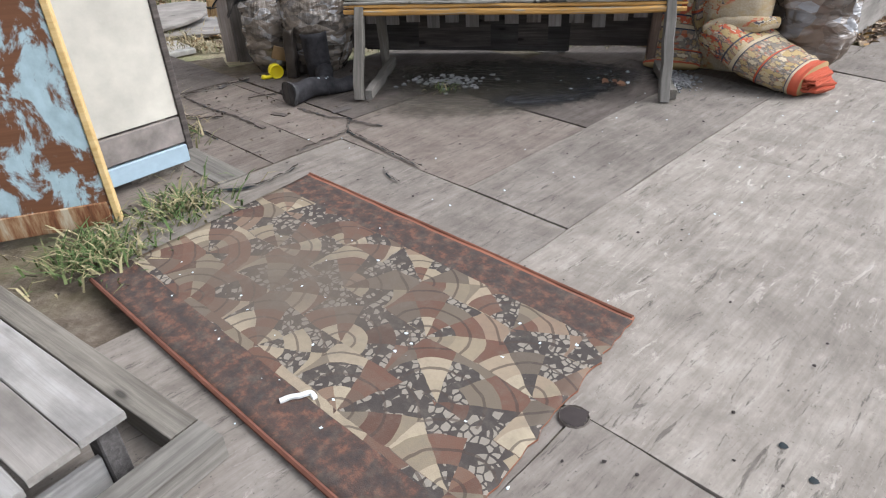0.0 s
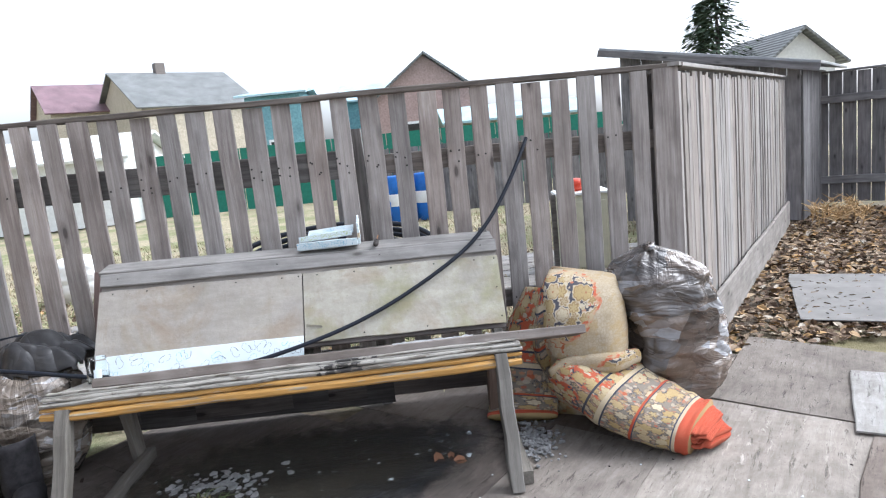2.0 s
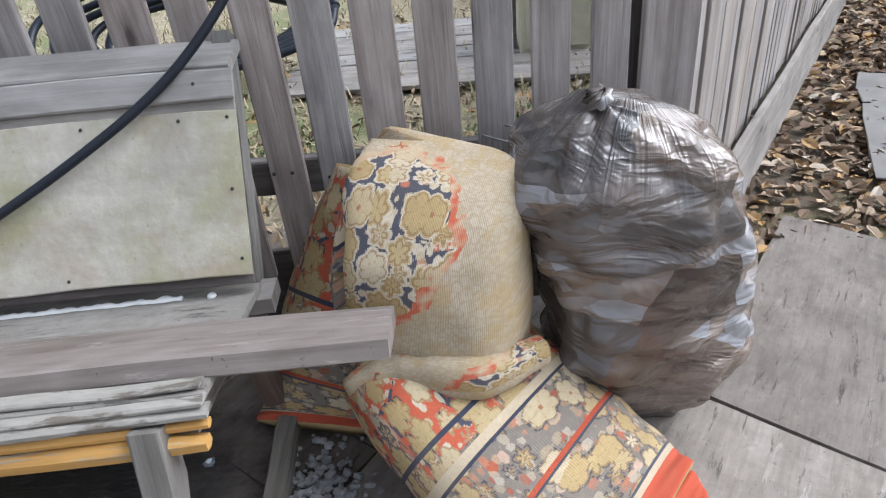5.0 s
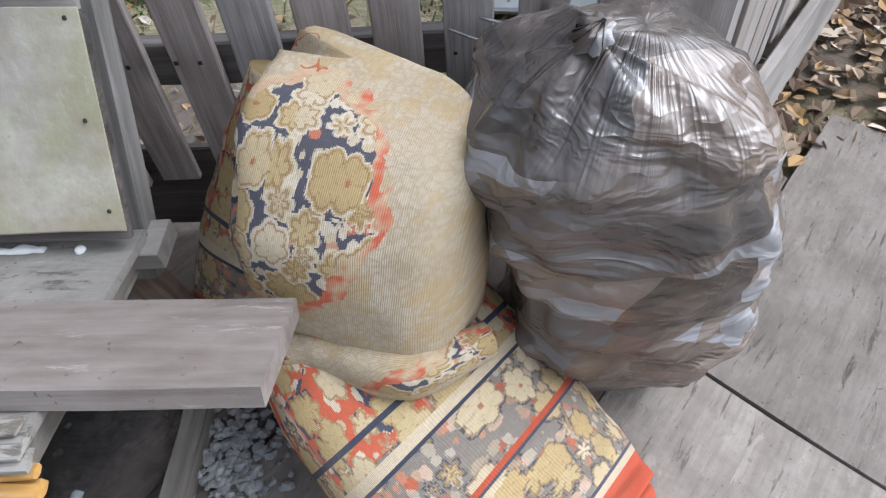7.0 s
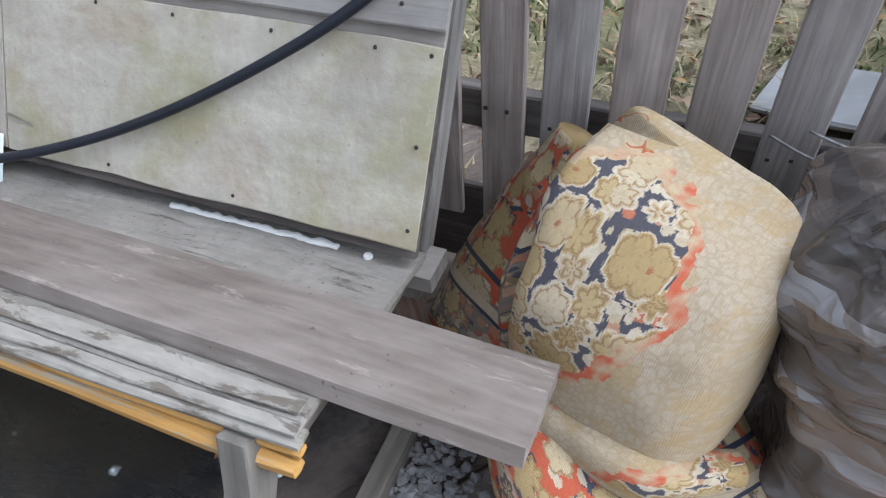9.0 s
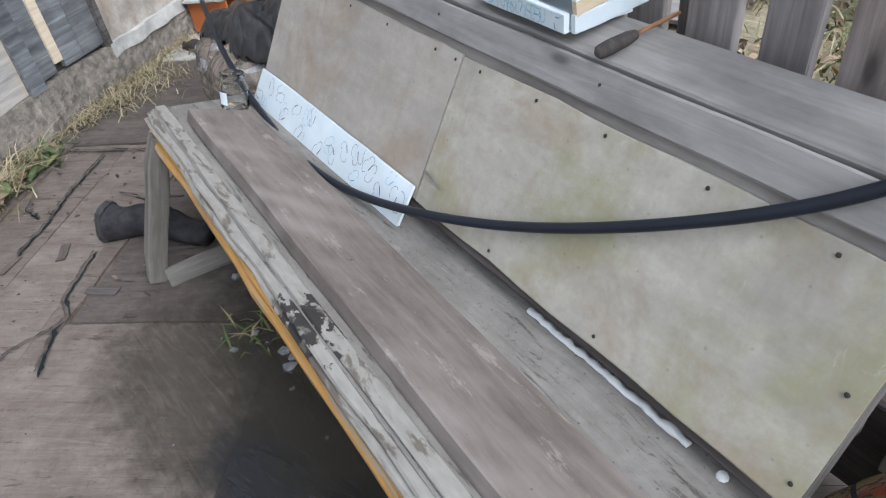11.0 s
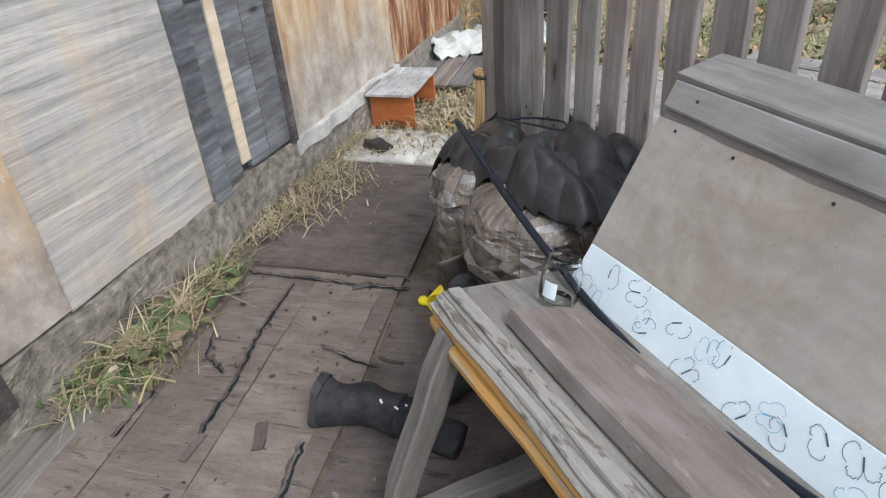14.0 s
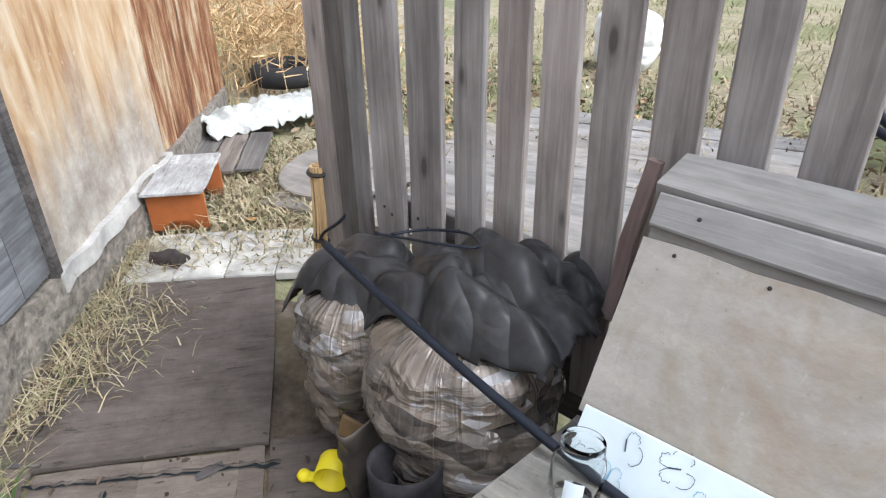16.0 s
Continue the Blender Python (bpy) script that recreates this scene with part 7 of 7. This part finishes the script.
for i in range(26):
    q = random.Random(i)
    a = q.uniform(0, 6.28)
    r = q.uniform(0.0, 0.028)
    part("twig", tube([(r * math.cos(a), r * math.sin(a), 0.34), (r * 1.1 * math.cos(a + 0.2), r * 1.1 * math.sin(a + 0.2), 0.16), (r * 1.5 * math.cos(a), r * 1.5 * math.sin(a), 0.0)], 0.0055, 5, 0.003, 3), M["weed"], broom, "")
for z in (0.06, 0.31):
    part("binding", lathe([(0.036, z), (0.039, z + 0.006), (0.036, z + 0.012)], 16), M["iron"], broom, "wire binding")
solo("wire", tube([(-1.73, 4.95, 0.35), (-1.66, 4.93, 0.42), (-1.60, 4.95, 0.47), (-1.57, 4.98, 0.52)], 0.006, 6), M["hose"], "bent wire tying the broom", "wire", smooth=True)
solo("red_offcut", plank(0.40, 0.036, 0.025, 4, 0.003, 0.004, 88), M["redwood"], "reddish rough offcut standing behind the bench", "offcut", axes((-0.60, 4.93, 0.54), (-0.545, 4.955, 0.985), (0, -1, 0)))
solo("wire_tie", tube([(1.98, 4.99, 0.62), (2.05, 4.97, 0.60), (2.14, 4.96, 0.58), (2.22, 4.95, 0.585), (2.16, 4.97, 0.61), (2.04, 4.99, 0.64)], 0.003, 5), M["slush"], "thin pale wire hanging on the fence", "wire", smooth=True)

# ---- yard beyond the fence ----
walkway = thing("plank_walkway", "pale plank walkway across the neighbouring yard", "walkway", kind="structure")
for i in range(9):
    part("board", plank(2.1, 0.245, 0.03, 4, 0.006, 0.004, 90 + i), M["grey"], walkway, "", axes((-2.9 + 0.03 * i, 5.55 + i * 0.26, -0.01), (-0.95 + 0.02 * i, 6.05 + i * 0.26, -0.01)))
for i in range(6):
    part("board", plank(2.6, 0.27, 0.03, 4, 0.006, 0.004, 110 + i), M["grey"], walkway, "", axes((0.9 + 0.05 * i, 7.6 + i * 0.28, -0.01), (3.1, 7.35 + i * 0.3, -0.01)))
tray = solo("metal_tray", plank(0.55, 0.42, 0.03, 3, 0.004, 0.01, 130), M["sheetmetal"], "grey sheet metal lid lying in the grass", "lid", axes((2.1, 6.3, 0.0), (2.6, 6.15, 0.05)))
coil = thing("hose_coil", "loose coil of thick black pipe in the yard", "hose", pose(0.32, 8.44, 0.0))
for i in range(5):
    q = random.Random(i + 3)
    r = 0.62 + 0.07 * i
    pts = [(r * 1.15 * math.cos(a) + q.uniform(-0.03, 0.03), 0.35 * math.sin(a) - 0.1 * i, 0.14 + (r * 0.62) * (0.5 + 0.5 * math.sin(a)) * (0.75 + 0.05 * i)) for a in [k * 2 * math.pi / 14 for k in range(15)]]
    part("loop", tube(pts, 0.028, 8, None, 4), M["hose"], coil, smooth=True)


def barrel(x, y, lying=False, rz=0.0):
    b = thing("barrel", "blue plastic barrel with a white band", "barrel", pose(x, y, 0.29 if lying else -0.02, 90 if lying else 0, 0, rz), "blue barrels")
    part("drum", lathe([(0.001, 0.0), (0.25, 0.0), (0.27, 0.03), (0.285, 0.2), (0.29, 0.25), (0.285, 0.30), (0.285, 0.6), (0.29, 0.65), (0.285, 0.70), (0.26, 0.86), (0.24, 0.89), (0.001, 0.88)], 26), M["blue"], b, smooth=True)
    part("label", lathe([(0.287, 0.34), (0.289, 0.345), (0.289, 0.56), (0.287, 0.565)], 26), M["white"], b, "white label band", smooth=True)


barrel(0.95, 13.8)
barrel(0.2, 14.2, True, 30)
barrel(1.55, 14.0)
cab = thing("metal_cabinet", "pale yellow enamelled cabinet standing outdoors", "cabinet", pose(2.82, 8.05, -0.02, 0, 0, -6))
part("body", box(0.50, 0.45, 0.78, 0.012), M["cabinet"], cab)
part("top", box(0.53, 0.48, 0.03, 0.006, (0, 0, 0.78)), M["white"], cab, "white top")
part("door", box(0.42, 0.016, 0.66, 0.005, (0, -0.233, 0.06)), M["cabinet"], cab)
part("plinth_post", box(0.05, 0.05, 0.8, 0.004, (-0.29, -0.1, 0)), M["rail"], cab, "wooden post")
solo("red_container", lathe([(0.001, 0.0), (0.09, 0.0), (0.1, 0.05), (0.1, 0.10), (0.06, 0.12), (0.001, 0.12)], 20), M["red"], "red plastic container on the cabinet", "container", pose(2.76, 8.05, 0.795), True)
sackw = solo("white_sack", bag_mesh(0.30, 0.22, 0.55, 21.0, True, 0.6), M["white"], "white sack standing in the straw", "sack", pose(-2.83, 9.35, -0.02), True)


def far_fence(name, p, q, h, step, mat, label):
    f = thing(name, label, "fence", axes(p, q))
    L = (Vector(q) - Vector(p)).length
    n = int(L / step)
    me = mesh_of("board", plank(h, step * 0.96, 0.025, 2, 0.004, 0.004, 5), mat)
    for i in range(n):
        part("board", me, None, f, "", pose(step * (i + 0.5), 0, -0.03, 0, -90, 0) @ pose(0, 0, 0, 90, 0, 0))
    part("rail", box(L, 0.05, 0.09, 0.004, (L / 2, 0.05, h * 0.75)), mat, f)


M["green"] = plain("green_profiled_sheet", (0.025, 0.17, 0.12), 0.5, 0, 0.15)
far_fence("green_fence", (-9.1, 21.8, 0), (8.1, 21.1, 0), 1.85, 0.55, M["green"], "green profiled sheet fence far behind the yard")
far_fence("grey_fence", (-0.3, 15.1, 0), (9.1, 14.8, 0), 1.4, 0.3, M["farwood"], "low grey board fence across the yard")


def house(name, label, x0, x1, y, depth, eave, ridge, wallm, roofm, gable=False, windows=(), chimney=None, turn=0.0):
    """A house with its ridge along x, or with its gable to the yard."""
    h = thing(name, label, "house", pose(x0, y, 0, 0, 0, turn))
    w = x1 - x0
    if gable:
        prof = [(0, 0), (w, 0), (w, eave), (w / 2, ridge), (0, eave)]
        bm = bmesh.new()
        lo = [bm.verts.new((a, 0, b)) for a, b in prof]
        hi = [bm.verts.new((a, depth, b)) for a, b in prof]
    else:
        prof = [(0, 0), (depth, 0), (depth, eave), (depth / 2, ridge), (0, eave)]
        bm = bmesh.new()
        lo = [bm.verts.new((0, a, b)) for a, b in prof]
        hi = [bm.verts.new((w, a, b)) for a, b in prof]
    bm.faces.new(lo)
    bm.faces.new(hi[::-1])
    for k in range(5):
        bm.faces.new((lo[k], hi[k], hi[(k + 1) % 5], lo[(k + 1) % 5]))
    part("wall", bm, wallm, h)
    over = 0.35
    span = (w if gable else depth) / 2
    sl = math.hypot(span, ridge - eave) + over
    ang = math.degrees(math.atan2(ridge - eave, span))
    for sgn in (0, 1):
        bm = box(sl, (depth if gable else w) + 2 * over, 0.08, 0.0, (sl / 2, 0, 0))
        if gable:
            m = pose(w / 2, depth / 2, ridge + 0.04, 0, ang if not sgn else 180 - ang, 0)
        else:
            m = pose(w / 2, depth / 2, ridge + 0.04, 0, 0, 90 if sgn else -90) @ pose(0, 0, 0, 0, ang, 0)
        part("roof", bm, roofm, h, "", m)
    for (wx, wz, ww, wh) in windows:
        win = part("window", box(ww, 0.05, wh, 0.0, (0, 0, 0)), M["white"], h, "white framed window", pose(wx, -0.03, wz))
        part("pane", box(ww * 0.8, 0.02, wh * 0.8, 0.0, (0, -0.03, wh * 0.1)), M["iron"], win, "dark pane")
    if chimney:
        part("chimney", box(0.6, 0.6, 1.4, 0.02), M["tar"], h, "brick chimney", pose(chimney[0], depth / 2, chimney[1]))


def metal_roof(name, c):
    k = Nodes(name, 0.5)
    o = k.coord()
    w = k.n("TexWave", {"Vector": o, "Scale": 2.0, "Distortion": 0.2})
    a = k.noise(o, 0.9, 6, 0.65)
    return k.out(k.mix(k.ramp(a, (0.35, 0.0), (0.7, 1.0)), tuple(x * 0.75 for x in c), tuple(min(1, x * 1.25) for x in c)), w.outputs["Fac"], 0.5, 0.05)


PURPLE, GREYR, BLUER = metal_roof("faded_purple_roof", (0.20, 0.13, 0.145)), metal_roof("grey_slate_roof", (0.17, 0.175, 0.17)), metal_roof("pale_blue_roof", (0.40, 0.55, 0.60))
CREAM, PINK, TEAL = plain("cream_house_wall", (0.52, 0.46, 0.36), 0.8), plain("dusty_pink_wall", (0.42, 0.30, 0.27), 0.8), plain("teal_wall", (0.20, 0.38, 0.42), 0.8)
house("house", "house with a faded purple metal roof and cream gable", -19.94, -14.09, 44.22, 6.00, 5.6, 7.5, CREAM, PURPLE, False, ((1.0, 0.9, 0.9, 1.1),), None, 35.0)
house("house", "old house with a grey slate roof and brick chimney", -13.03, -6.28, 40.37, 9.60, 5.05, 7.5, CREAM, GREYR, False, ((2.0, 1.0, 0.9, 1.1), (4.2, 1.0, 0.9, 1.1)), (2.85, 6.8), 36.0)
house("house", "small teal house with a low roof", -4.99, -2.72, 29.7, 5.0, 4.0, 4.3, TEAL, BLUER, False, ((1.2, 1.2, 0.8, 1.0),))
house("house", "house with a dusty pink gable", 0.49, 4.66, 30.1, 9.0, 3.55, 5.15, PINK, GREYR, True, ((1.4, 1.3, 0.9, 1.1),))
house("house", "low house with a pale blue metal roof", -1.16, 1.33, 34.0, 6.0, 3.77, 4.7, TEAL, BLUER, False)
house("house", "long low shed with a white roof", -14.54, -6.68, 20.6, 4.0, 1.9, 2.55, M["white"], M["white"], False)
house("house", "low white shed in the far yard", 3.09, 7.66, 24.4, 4.0, 2.0, 2.5, CREAM, BLUER, False, ((1.5, 0.6, 0.7, 0.7), (3.0, 0.6, 0.7, 0.7)))
house("house", "far house with a grey gable and white wall", 13.47, 16.1, 23.1, 4.0, 2.83, 3.9, M["white"], GREYR, True)


def conifer(x, y, h, r, seed):
    q = random.Random(seed)
    t = thing("spruce", "dark green spruce behind the roofs", "tree", pose(x, y, -0.05), "far spruces")
    part("trunk", tube([(0, 0, 0), (0.05, 0, h * 0.5), (0, 0, h)], 0.16, 8, 0.02, 4), M["dark"], t)
    verts, faces = [], []
    for _ in range(2600):
        f = q.random() ** 0.8
        z = h * (0.15 + 0.85 * f)
        rr = r * (1 - f) ** 0.8 * (0.7 + 0.4 * math.sin(z * 7.0 + 2 * math.sin(math.floor(q.random() * 7)))) * q.random() ** 0.5 + 0.04
        a = q.uniform(0, 6.283)
        s = q.uniform(0.10, 0.24)
        c = Vector((rr * math.cos(a), rr * math.sin(a), z - rr * 0.3))
        k = len(verts)
        d = Vector((math.cos(a), math.sin(a), -0.4)) * s
        e = Vector((-math.sin(a), math.cos(a), q.uniform(-0.3, 0.3))) * s * 0.35
        verts.extend([tuple(c - d * 0.5), tuple(c + e), tuple(c + d), tuple(c - e)])
        faces.append((k, k + 1, k + 2, k + 3))
    me = bpy.data.meshes.new("crown")
    me.from_pydata(verts, [], faces)
    me.materials.append(M["needles"])
    ob = new("crown", me)
    ob.parent = t


M["needles"] = island_mat("spruce_needles", (0.0, (0.02, 0.035, 0.02)), (1.0, (0.06, 0.085, 0.045)))
conifer(-19.7, 31.1, 9.0, 2.2, 1)
conifer(-21.7, 32.1, 7.5, 2.0, 2)
conifer(13.0, 25.1, 6.5, 3.2, 3)
conifer(13.8, 27.8, 5.9, 2.8, 4)
